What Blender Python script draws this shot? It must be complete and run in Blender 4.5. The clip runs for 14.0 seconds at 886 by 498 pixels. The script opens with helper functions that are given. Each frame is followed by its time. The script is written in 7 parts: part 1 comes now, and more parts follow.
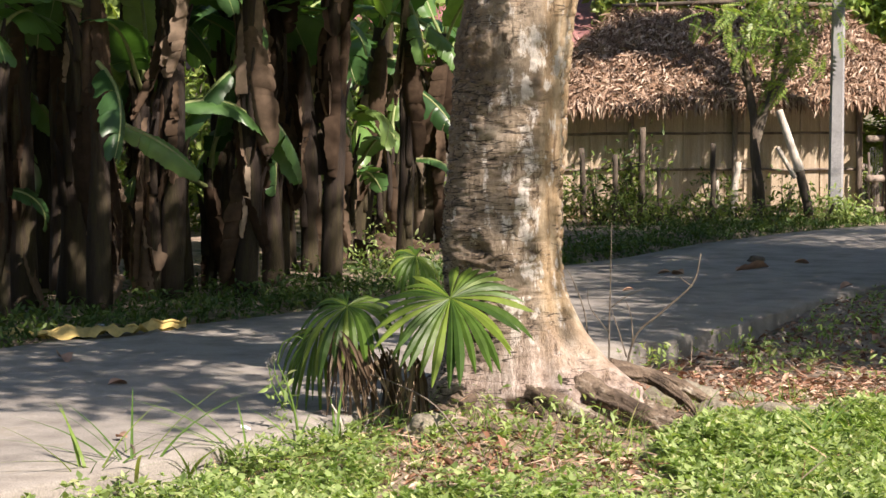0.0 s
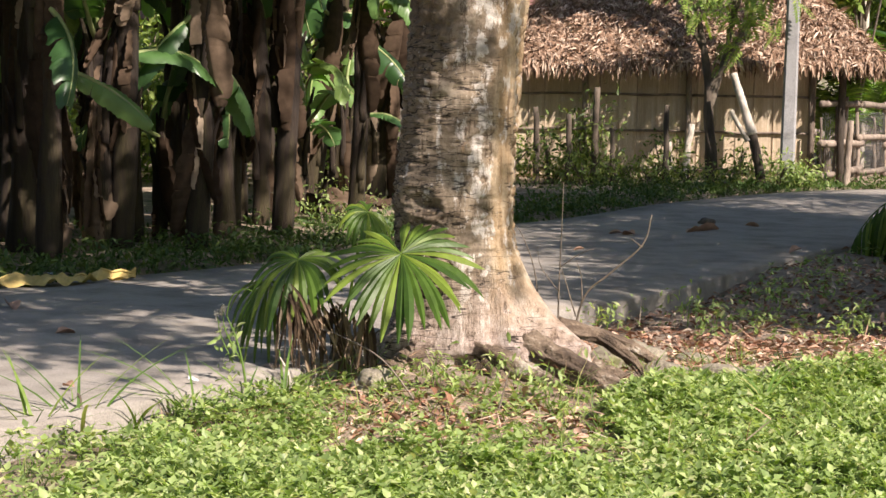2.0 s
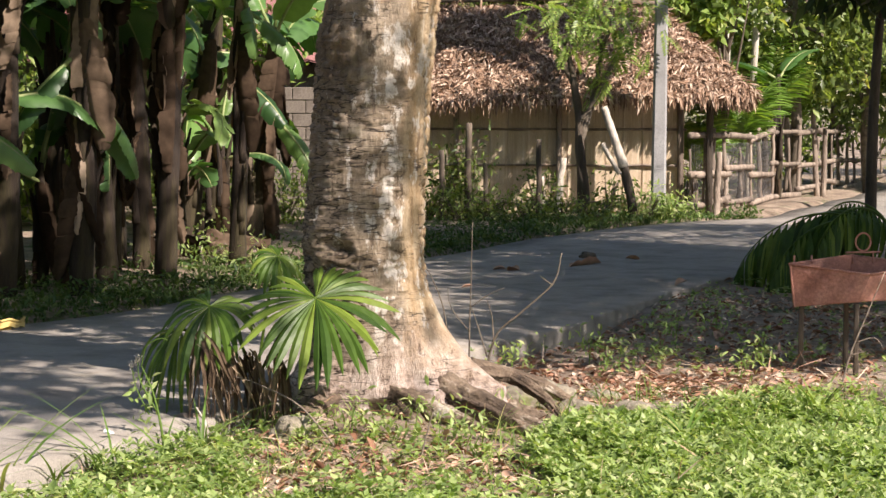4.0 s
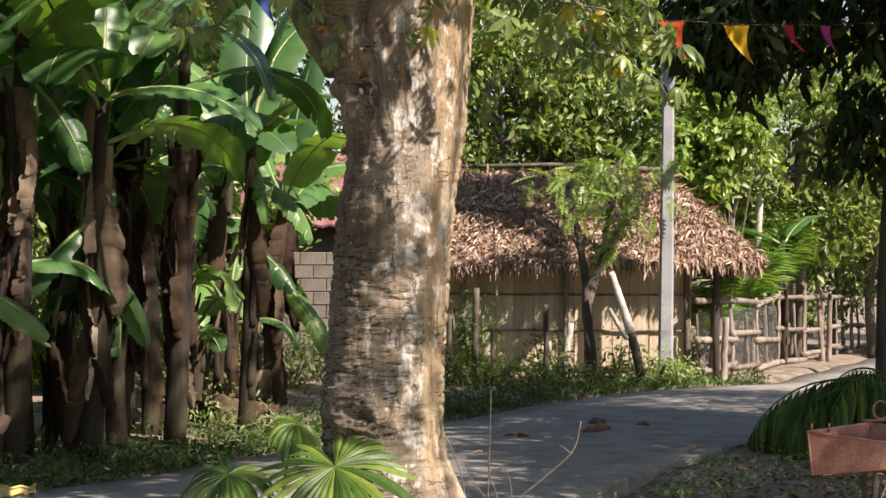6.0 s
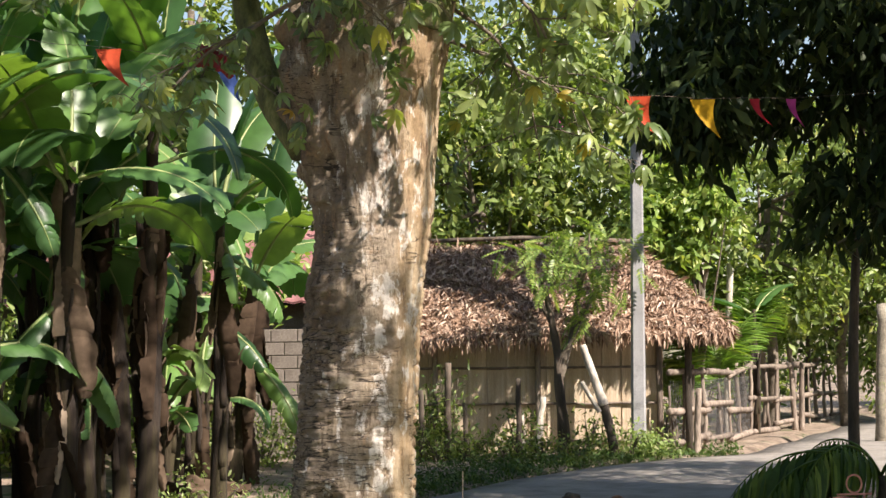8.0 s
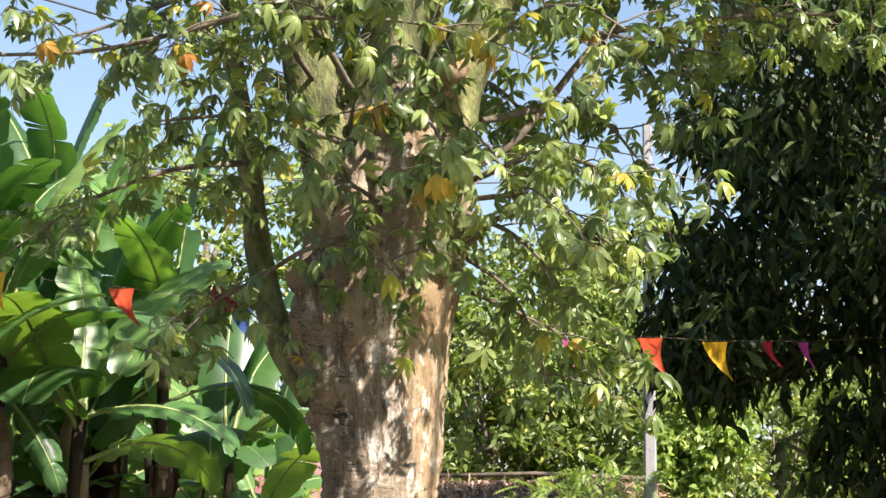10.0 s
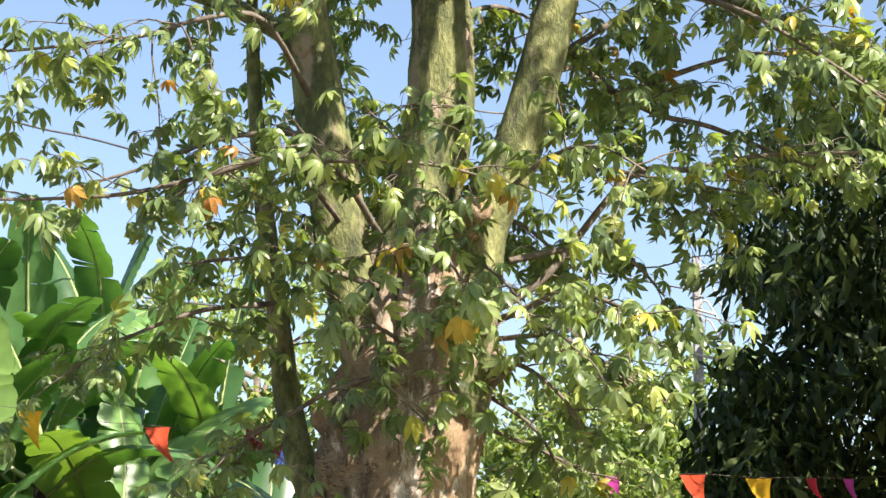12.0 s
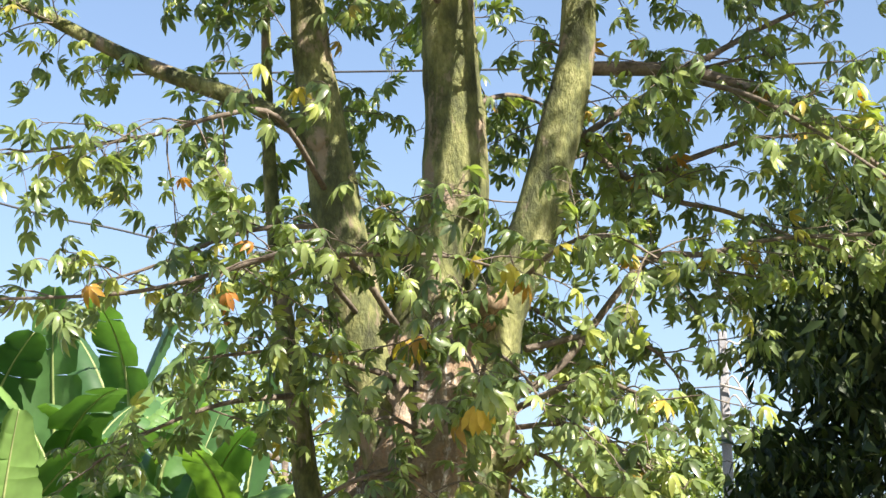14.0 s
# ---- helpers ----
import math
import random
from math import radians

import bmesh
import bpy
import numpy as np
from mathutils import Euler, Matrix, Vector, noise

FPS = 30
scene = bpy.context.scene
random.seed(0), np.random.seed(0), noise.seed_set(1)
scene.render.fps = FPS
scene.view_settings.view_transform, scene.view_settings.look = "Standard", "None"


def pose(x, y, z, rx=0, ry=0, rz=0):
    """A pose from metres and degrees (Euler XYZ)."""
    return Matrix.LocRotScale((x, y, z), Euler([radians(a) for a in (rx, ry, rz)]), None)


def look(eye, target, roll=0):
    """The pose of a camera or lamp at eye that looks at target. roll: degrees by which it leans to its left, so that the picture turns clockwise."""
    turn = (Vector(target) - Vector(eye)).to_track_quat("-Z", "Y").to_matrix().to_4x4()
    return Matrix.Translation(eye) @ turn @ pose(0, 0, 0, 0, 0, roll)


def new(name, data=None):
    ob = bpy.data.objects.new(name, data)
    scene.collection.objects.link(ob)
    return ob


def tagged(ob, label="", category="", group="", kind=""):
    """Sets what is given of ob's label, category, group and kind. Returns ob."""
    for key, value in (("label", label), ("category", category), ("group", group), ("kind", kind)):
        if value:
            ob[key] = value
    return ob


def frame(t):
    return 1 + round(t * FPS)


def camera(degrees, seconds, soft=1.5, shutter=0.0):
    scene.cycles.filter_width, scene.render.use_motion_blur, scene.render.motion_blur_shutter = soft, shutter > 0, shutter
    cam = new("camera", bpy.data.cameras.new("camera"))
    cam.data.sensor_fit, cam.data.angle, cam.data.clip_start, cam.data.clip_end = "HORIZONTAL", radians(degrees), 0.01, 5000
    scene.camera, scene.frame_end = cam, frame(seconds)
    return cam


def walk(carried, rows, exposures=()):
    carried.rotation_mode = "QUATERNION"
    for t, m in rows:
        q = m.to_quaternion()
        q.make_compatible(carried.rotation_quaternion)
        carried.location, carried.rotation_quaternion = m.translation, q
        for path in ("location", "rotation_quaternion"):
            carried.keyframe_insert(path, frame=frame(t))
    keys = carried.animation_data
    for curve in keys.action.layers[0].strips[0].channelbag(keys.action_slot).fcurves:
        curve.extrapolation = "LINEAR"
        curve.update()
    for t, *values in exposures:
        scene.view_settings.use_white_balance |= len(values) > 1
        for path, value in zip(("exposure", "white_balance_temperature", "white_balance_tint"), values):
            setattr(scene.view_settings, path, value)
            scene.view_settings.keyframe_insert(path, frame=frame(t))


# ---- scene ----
cam = camera(25.97, 14.0, soft=1.5)
PATH = [
    (0.0, look((0.000, 0.000, 1.600), (-1.595, 9.852, 0.973), -0.32)),
    (0.5, look((0.008, -0.003, 1.598), (-1.475, 9.869, 1.001), 0.30)),
    (1.0, look((0.006, -0.006, 1.594), (-1.405, 9.868, 0.872), 0.71)),
    (1.5, look((0.005, -0.000, 1.588), (-1.362, 9.870, 0.750), 0.93)),
    (2.0, look((0.004, 0.000, 1.599), (-1.340, 9.873, 0.746), 1.00)),
    (2.5, look((-0.091, -0.007, 1.607), (-1.335, 9.872, 0.677), 0.38)),
    (2.7, look((-0.162, -0.007, 1.634), (-1.230, 9.898, 0.776), 0.66)),
    (4.8, look((-0.386, 0.103, 1.629), (-0.884, 10.079, 1.156), -0.02)),
    (5.0, look((-0.402, 0.098, 1.626), (-0.915, 10.079, 1.286), 0.18)),
    (5.5, look((-0.459, 0.125, 1.643), (-1.093, 10.105, 1.657), -0.37)),
    (6.0, look((-0.471, 0.072, 1.656), (-1.050, 10.053, 1.838), 0.18)),
    (6.5, look((-0.462, 0.087, 1.667), (-0.967, 10.074, 1.738), -0.20)),
    (7.0, look((-0.447, 0.088, 1.693), (-0.881, 10.076, 1.933), -0.82)),
    (7.5, look((-0.448, 0.097, 1.694), (-0.884, 10.081, 2.043), -1.04)),
    (8.0, look((-0.455, 0.096, 1.717), (-0.885, 10.072, 2.267), -0.67)),
    (8.5, look((-0.467, 0.085, 1.762), (-0.789, 10.026, 2.796), 0.06)),
    (9.0, look((-0.477, 0.060, 1.802), (-0.807, 9.965, 3.136), 0.11)),
    (9.2, look((-0.482, 0.065, 1.821), (-0.858, 9.951, 3.274), 0.22)),
    (11.3, look((-0.228, 0.201, 1.867), (-0.835, 9.963, 3.950), -0.16)),
    (11.5, look((-0.205, 0.111, 1.877), (-0.861, 9.843, 4.081), 0.05)),
    (12.0, look((-0.196, 0.095, 1.902), (-1.013, 9.773, 4.282), 0.20)),
    (12.5, look((-0.199, 0.122, 1.912), (-0.990, 9.769, 4.425), 0.09)),
    (13.0, look((-0.191, 0.106, 1.909), (-0.927, 9.721, 4.556), 0.37)),
    (13.5, look((-0.165, 0.076, 1.926), (-1.233, 9.703, 4.412), -0.20)),
    (14.0, look((-0.103, 0.020, 1.974), (-1.065, 9.584, 4.730), -0.66)),
]
EXPOSURES = [(0.0, 1.04, 6700, 20), (5.0, 1.08, 6650, 20), (7.5, 1.16, 6600, 18), (9.2, 1.38, 6550, 17), (11.3, 1.72, 6500, 16), (14.0, 1.72, 6500, 16)]
walk(cam, PATH, EXPOSURES)

# ---------- light ----------
SUN_DIR = Vector((0.56, -0.47, 0.68)).normalized()      # from the ground towards the sun
world = bpy.data.worlds.new("sky")
scene.world = world
world.use_nodes = True
wn = world.node_tree.nodes
wl = world.node_tree.links
sky = wn.new("ShaderNodeTexSky")
sky.sky_type = "NISHITA"
sky.sun_disc = False
sky.sun_elevation = math.asin(SUN_DIR.z)
sky.sun_rotation = math.atan2(SUN_DIR.x, SUN_DIR.y)
sky.air_density = 1.3
sky.dust_density = 0.7
sky.ozone_density = 1.8
wn["Background"].inputs["Strength"].default_value = 0.065
wl.new(sky.outputs["Color"], wn["Background"].inputs["Color"])

sun_data = bpy.data.lights.new("sun", "SUN")
sun_data.energy = 5.0
sun_data.angle = radians(0.53)
sun_data.color = (1.0, 0.93, 0.82)
sun = new("sun", sun_data)
sun.matrix_world = look((0, 0, 30), Vector((0, 0, 30)) - SUN_DIR)


# ---------- material tools ----------
def node_mat(name):
    m = bpy.data.materials.new(name)
    m.use_nodes = True
    return m, m.node_tree.nodes, m.node_tree.links, m.node_tree.nodes["Principled BSDF"]


def ramp(nodes, stops):
    r = nodes.new("ShaderNodeValToRGB")
    e = r.color_ramp.elements
    while len(e) < len(stops):
        e.new(0.5)
    for k, (p, c) in zip(e, stops):
        k.position, k.color = p, (*c, 1)
    return r


def noise_node(nodes, links, scale, detail=5, rough=0.6, stretch=(1, 1, 1), coord="Object"):
    tc = nodes.new("ShaderNodeTexCoord")
    mp = nodes.new("ShaderNodeMapping")
    mp.inputs["Scale"].default_value = stretch
    n = nodes.new("ShaderNodeTexNoise")
    n.inputs["Scale"].default_value = scale
    n.inputs["Detail"].default_value = detail
    n.inputs["Roughness"].default_value = rough
    links.new(tc.outputs[coord], mp.inputs["Vector"])
    links.new(mp.outputs["Vector"], n.inputs["Vector"])
    return n


def mixed(nodes, links, a, b, fac, mode="MIX"):
    x = nodes.new("ShaderNodeMix")
    x.data_type, x.blend_type = "RGBA", mode
    for sock, v in ((x.inputs["Factor"], fac), (x.inputs["A"], a), (x.inputs["B"], b)):
        if isinstance(v, bpy.types.NodeSocket):
            links.new(v, sock)
        elif isinstance(v, tuple):
            sock.default_value = (*v, 1)
        else:
            sock.default_value = v
    return x.outputs["Result"]


def surface(name, stops, scale=6, rough=0.85, bump=0.3, fine=60, stretch=(1, 1, 1), detail=6, blotch=None,
            piece=0.0, metal=0.0, dist=0.02):
    """Rough material: a two-scale noise through a colour ramp, bump, and a tint per piece."""
    m, n, l, b = node_mat(name)
    big = noise_node(n, l, scale, detail, 0.62, stretch)
    small = noise_node(n, l, fine, 4, 0.7, stretch)
    r = ramp(n, stops)
    l.new(big.outputs["Fac"], r.inputs["Fac"])
    dark = ramp(n, [(0.3, (0.62, 0.62, 0.62)), (0.7, (1.15, 1.15, 1.15))])
    l.new(small.outputs["Fac"], dark.inputs["Fac"])
    col = mixed(n, l, r.outputs["Color"], dark.outputs["Color"], 1.0, "MULTIPLY")
    if blotch:
        bn = noise_node(n, l, blotch[0], 5, 0.65, stretch)
        br = ramp(n, [(blotch[2], (0, 0, 0)), (blotch[2] + 0.07, (1, 1, 1))])
        l.new(bn.outputs["Fac"], br.inputs["Fac"])
        col = mixed(n, l, col, blotch[1], br.outputs["Color"])
    if piece:
        oi = n.new("ShaderNodeObjectInfo")
        pr = ramp(n, [(0, (1 - piece,) * 3), (1, (1 + piece,) * 3)])
        l.new(oi.outputs["Random"], pr.inputs["Fac"])
        col = mixed(n, l, col, pr.outputs["Color"], 1.0, "MULTIPLY")
    l.new(col, b.inputs["Base Color"])
    b.inputs["Roughness"].default_value = rough
    b.inputs["Metallic"].default_value = metal
    bp = n.new("ShaderNodeBump")
    bp.inputs["Strength"].default_value = bump
    bp.inputs["Distance"].default_value = dist
    hm = n.new("ShaderNodeMath")
    hm.operation = "ADD"
    l.new(big.outputs["Fac"], hm.inputs[0])
    l.new(small.outputs["Fac"], hm.inputs[1])
    l.new(hm.outputs[0], bp.inputs["Height"])
    l.new(bp.outputs["Normal"], b.inputs["Normal"])
    return m


def leaf_mat(name, stops, glow=0.35, rough=0.45, trans=(1.25, 1.35, 0.45), spec=0.4, scale=9, whole=False):
    """Leaves: a colour per leaf (or per object), fine mottling, and light that shines through."""
    m, n, l, b = node_mat(name)
    g = n.new("ShaderNodeNewGeometry")
    r = ramp(n, stops)
    oi = n.new("ShaderNodeObjectInfo")
    l.new(oi.outputs["Random"] if whole else g.outputs["Random Per Island"], r.inputs["Fac"])
    nz = noise_node(n, l, scale, 3)
    v = ramp(n, [(0.3, (0.75, 0.75, 0.75)), (0.7, (1.2, 1.2, 1.2))])
    l.new(nz.outputs["Fac"], v.inputs["Fac"])
    col = mixed(n, l, r.outputs["Color"], v.outputs["Color"], 1.0, "MULTIPLY")
    l.new(col, b.inputs["Base Color"])
    b.inputs["Roughness"].default_value = rough
    b.inputs["Specular IOR Level"].default_value = spec
    t = n.new("ShaderNodeBsdfTranslucent")
    l.new(mixed(n, l, col, trans, 1.0, "MULTIPLY"), t.inputs["Color"])
    mx = n.new("ShaderNodeMixShader")
    mx.inputs["Fac"].default_value = glow
    l.new(b.outputs["BSDF"], mx.inputs[1])
    l.new(t.outputs["BSDF"], mx.inputs[2])
    l.new(mx.outputs["Shader"], n["Material Output"].inputs["Surface"])
    return m


def plain(name, c, rough=0.7, metal=0.0):
    m, n, l, b = node_mat(name)
    nz = noise_node(n, l, 14, 5)
    r = ramp(n, [(0.3, tuple(x * 0.75 for x in c)), (0.7, tuple(min(1, x * 1.15) for x in c))])
    l.new(nz.outputs["Fac"], r.inputs["Fac"])
    l.new(r.outputs["Color"], b.inputs["Base Color"])
    b.inputs["Roughness"].default_value = rough
    b.inputs["Metallic"].default_value = metal
    return m


# ---------- mesh tools ----------
RNG = np.random.default_rng(7)


class Shell:
    """Collects vertices and faces for one mesh."""

    def __init__(self):
        self.v, self.tri, self.quad, self.n = [], [], [], 0

    def add(self, verts, tris=None, quads=None):
        verts = np.asarray(verts, float).reshape(-1, 3)
        if tris is not None and len(tris):
            self.tri.append(np.asarray(tris, int).reshape(-1, 3) + self.n)
        if quads is not None and len(quads):
            self.quad.append(np.asarray(quads, int).reshape(-1, 4) + self.n)
        self.v.append(verts)
        self.n += len(verts)
        return self

    def scatter(self, template, turn, place):
        """Lays a template (verts, tris) at many turns (M,3,3) and places (M,3)."""
        tv, tf = template
        turn, place = np.asarray(turn), np.asarray(place)
        if not len(place):
            return self
        v = np.einsum("mij,kj->mki", turn, tv) + place[:, None, :]
        f = tf[None] + (np.arange(len(place)) * len(tv))[:, None, None]
        return self.add(v.reshape(-1, 3), tris=f.reshape(-1, 3))

    def mesh(self, name, smooth=True):
        me = bpy.data.meshes.new(name)
        v = np.concatenate(self.v) if self.v else np.zeros((0, 3))
        t = np.concatenate(self.tri) if self.tri else np.zeros((0, 3), int)
        q = np.concatenate(self.quad) if self.quad else np.zeros((0, 4), int)
        me.vertices.add(len(v))
        me.vertices.foreach_set("co", v.astype(np.float32).ravel())
        loops = np.concatenate([t.ravel(), q.ravel()]).astype(np.int32)
        me.loops.add(len(loops))
        me.loops.foreach_set("vertex_index", loops)
        starts = np.concatenate([np.arange(len(t)) * 3, len(t) * 3 + np.arange(len(q)) * 4]).astype(np.int32)
        me.polygons.add(len(starts))
        me.polygons.foreach_set("loop_start", starts)
        me.polygons.foreach_set("use_smooth", np.full(len(starts), smooth))
        me.update(calc_edges=True)
        me.validate()
        return me


def part(name, shell, material, parent=None, label="", smooth=True, kind="", m=None):
    """Links a shell (or a finished mesh) as one object, under a thing or a part where one is given."""
    me = shell.mesh(name, smooth) if isinstance(shell, Shell) else shell
    if material and not me.materials:
        me.materials.append(material)
    ob = new(name, me)
    if parent is not None:
        ob.parent = parent
    if m is not None:
        ob.matrix_basis = m
    return tagged(ob, label, kind=kind)


def thing(name, m, label, category, group="", kind=""):
    ob = new(name)
    ob.matrix_basis = m if isinstance(m, Matrix) else Matrix.Translation(m)
    ob.empty_display_size = 0.1
    return tagged(ob, label, category, group, kind)


def smooth_line(points, steps=6):
    """Catmull-Rom through points (columns of any width)."""
    p = np.asarray(points, float)
    p = np.vstack([2 * p[0] - p[1], p, 2 * p[-1] - p[-2]])
    out = []
    for i in range(1, len(p) - 2):
        for s in np.arange(steps) / steps:
            a, b, c, d = p[i - 1:i + 3]
            out.append(0.5 * (2 * b + (c - a) * s + (2 * a - 5 * b + 4 * c - d) * s * s + (3 * b - a - 3 * c + d) * s ** 3))
    out.append(p[-2])
    return np.array(out)


def tube(line, radii, sides=8, rough=0.0, cap=True, seed=0.0):
    """A tube along a line; rough: uneven radius."""
    line = np.asarray(line, float)
    radii = np.broadcast_to(np.asarray(radii, float), (len(line),))
    tang = np.gradient(line, axis=0)
    tang /= np.linalg.norm(tang, axis=1)[:, None] + 1e-9
    ref = np.array([0, 0, 1.0]) if abs(tang[0, 2]) < 0.9 else np.array([1.0, 0, 0])
    u = np.cross(tang[0], ref)
    us = []
    for t in tang:
        u = u - t * (u @ t)
        u /= np.linalg.norm(u) + 1e-9
        us.append(u)
    us = np.array(us)
    ws = np.cross(tang, us)
    a = np.arange(sides) * 2 * np.pi / sides
    ring = np.cos(a)[None, :, None] * us[:, None] + np.sin(a)[None, :, None] * ws[:, None]
    rr = np.repeat(radii[:, None], sides, 1)
    if rough:
        k = np.arange(len(line))[:, None]
        rr = rr * (1 + rough * (np.sin(3 * a[None] + 0.9 * k + seed) * 0.5 + np.sin(2 * a[None] - 0.53 * k + 2 * seed) * 0.5
                                + RNG.normal(0, 0.35, rr.shape)))
    v = (line[:, None] + ring * rr[..., None]).reshape(-1, 3)
    i, j = np.meshgrid(np.arange(len(line) - 1), np.arange(sides), indexing="ij")
    i, j = i.ravel(), j.ravel()
    k = (j + 1) % sides
    q = np.stack([i * sides + j, i * sides + k, (i + 1) * sides + k, (i + 1) * sides + j], 1)
    tris = []
    if cap:
        v = np.vstack([v, line[0], line[-1]])
        c0, c1, e = len(v) - 2, len(v) - 1, (len(line) - 1) * sides
        for s in range(sides):
            tris += [(c0, (s + 1) % sides, s), (c1, e + s, e + (s + 1) % sides)]
    return v, np.array(tris).reshape(-1, 3), q


def add_tube(shell, line, radii, sides=8, rough=0.0, cap=True, seed=0.0):
    v, t, q = tube(line, radii, sides, rough, cap, seed)
    return shell.add(v, t, q)


def add_box(shell, size, m=None, wob=0.0, bevel=0.0):
    """A box with softened corners about its centre."""
    sx, sy, sz = (s / 2 for s in size)
    b = min(bevel or min(size) * 0.12, min(size) * 0.45)
    v = []
    for x in (-1, 1):
        for y in (-1, 1):
            for z in (-1, 1):
                v += [(x * (sx - b), y * (sy - b), z * sz), (x * (sx - b), y * sy, z * (sz - b)), (x * sx, y * (sy - b), z * (sz - b))]
    v = np.array(v)
    bm = bmesh.new()
    for p in v:
        bm.verts.new(p)
    bmesh.ops.convex_hull(bm, input=bm.verts)
    bm.verts.ensure_lookup_table()
    bm.verts.index_update()
    bmesh.ops.triangulate(bm, faces=bm.faces)
    vv = np.array([tuple(p.co) for p in bm.verts])
    ff = np.array([[p.index for p in fc.verts] for fc in bm.faces])
    bm.free()
    if wob:
        vv = vv + RNG.normal(0, wob, vv.shape)
    if m is not None:
        mm = np.array(m)
        vv = vv @ mm[:3, :3].T + mm[:3, 3]
    return shell.add(vv, tris=ff)


def frames_from(axis, normal):
    """Turns (M,3,3) whose local y runs along axis and whose local z leans to normal."""
    y = axis / (np.linalg.norm(axis, axis=1)[:, None] + 1e-9)
    x = np.cross(y, normal)
    x /= np.linalg.norm(x, axis=1)[:, None] + 1e-9
    z = np.cross(x, y)
    return np.stack([x, y, z], -1)


def blade(length=1.0, width=0.3, droop=0.25, fold=0.12, segs=3, peak=0.45):
    """A single pointed leaf along +y, folded along its midrib."""
    s = np.linspace(0, 1, segs + 1)
    w = width / 2 * np.where(s < peak, np.sin(np.pi / 2 * (s / peak)), np.clip(np.cos(np.pi / 2 * (s - peak) / (1 - peak)), 0, 1) ** 0.8)
    z = -droop * length * s ** 2
    v, f = [(0, 0, 0)], []
    for i in range(1, segs):
        v += [(-w[i], s[i] * length, z[i] + fold * w[i] * 2), (0, s[i] * length, z[i]), (w[i], s[i] * length, z[i] + fold * w[i] * 2)]
    v.append((0, length, z[-1]))
    f += [(0, 2, 1), (0, 3, 2)]
    for i in range(segs - 2):
        a = 1 + 3 * i
        f += [(a, a + 1, a + 4), (a, a + 4, a + 3), (a + 1, a + 2, a + 5), (a + 1, a + 5, a + 4)]
    a, e = 1 + 3 * (segs - 2), len(v) - 1
    f += [(a, a + 1, e), (a + 1, a + 2, e)]
    return np.array(v, float), np.array(f, int)


def joined(pieces):
    v, f, n = [], [], 0
    for a, b in pieces:
        v.append(a)
        f.append(b + n)
        n += len(a)
    return np.vstack(v), np.vstack(f)


def turned(t, m):
    mm = np.array(m)
    return t[0] @ mm[:3, :3].T + mm[:3, 3], t[1]


def palmate(n=6, length=0.13, width=0.045, droop=0.5, spread=250, segs=3):
    """A hand-shaped leaf: leaflets round the end of a stalk that comes along +y."""
    out = []
    for i in range(n):
        a = -spread / 2 + spread * i / (n - 1)
        k = 1 - 0.35 * abs(a) / 130
        out.append(turned(blade(length * k, width * k, droop, 0.15, segs, 0.55), pose(0, 0, 0, -24, 0, -a)))
    # all leaflets share the vertex at the stalk's end
    v, f, m = [np.zeros((1, 3))], [], 1
    for a, b in out:
        f.append(np.where(b == 0, 0, b - 1 + m))
        v.append(a[1:])
        m += len(a) - 1
    return np.vstack(v), np.vstack(f)


def rand_unit(n):
    v = RNG.normal(size=(n, 3))
    return v / np.linalg.norm(v, axis=1)[:, None]


def scaled(turn, s):
    return turn * np.asarray(s)[:, None, None]


# ---------- plan of the road ----------
NEAR = np.array([(-14, -14), (-8, -2), (-5.0, 4.6), (-3.31, 8.06), (-2.87, 8.95), (-2.02, 10.9), (-0.88, 13.9), (-0.25, 15.4), (0.23, 16.95),
                 (1.4, 20.1), (3.6, 24.2), (6.6, 29.0), (10.5, 36.0), (16, 48), (30, 80)], float)
FAR = np.array([(-18, -14), (-12.4, -2), (-9.4, 4.6), (-6.6, 10.9), (-5.46, 13.3), (-4.7, 15.0), (-3.85, 16.6), (-2.1, 22.0), (-0.5, 25.3),
                (0.35, 26.9), (1.7, 28.6), (2.8, 29.6), (5.4, 38.0), (8.6, 48), (20, 80)], float)


def x_near(y):
    return np.interp(y, NEAR[:, 1], NEAR[:, 0])


def x_far(y):
    return np.interp(y, FAR[:, 1], FAR[:, 0])


def rise(y):
    s = np.clip((np.asarray(y, float) - 20) / 9, 0, 1)
    return 0.15 * s * s * (3 - 2 * s)


def ground_z(x, y):
    """Height of the earth: a hand lower than the road on the tree's side, level with it on the other."""
    x, y = np.asarray(x, float), np.asarray(y, float)
    xf = x_far(y)
    s = np.clip((xf + 0.25 - x) / 0.5, 0, 1)
    z = rise(y) - 0.15 + 0.17 * s
    bump = 0.03 * np.sin(1.3 * x + 0.7 * y) * np.sin(0.9 * y - 0.4 * x) + 0.012 * np.sin(4.1 * x) * np.sin(3.7 * y)
    inside = (x > xf - 0.1) & (x < x_near(y) + 0.1)
    mound = 0.10 * np.exp(-((x + 1.3) ** 2 + (y - 11.0) ** 2) / 1.2)
    xn = x_near(y)
    bank = 0.12 * np.clip((y - 16.2) / 1.6, 0, 1) * np.exp(-np.clip(x - xn, 0, 9) / 1.2) * np.where(x > xn - 0.3, 1, 0)
    return z + np.where(inside, -0.03, bump) + np.where(x > xn, mound, 0) + bank

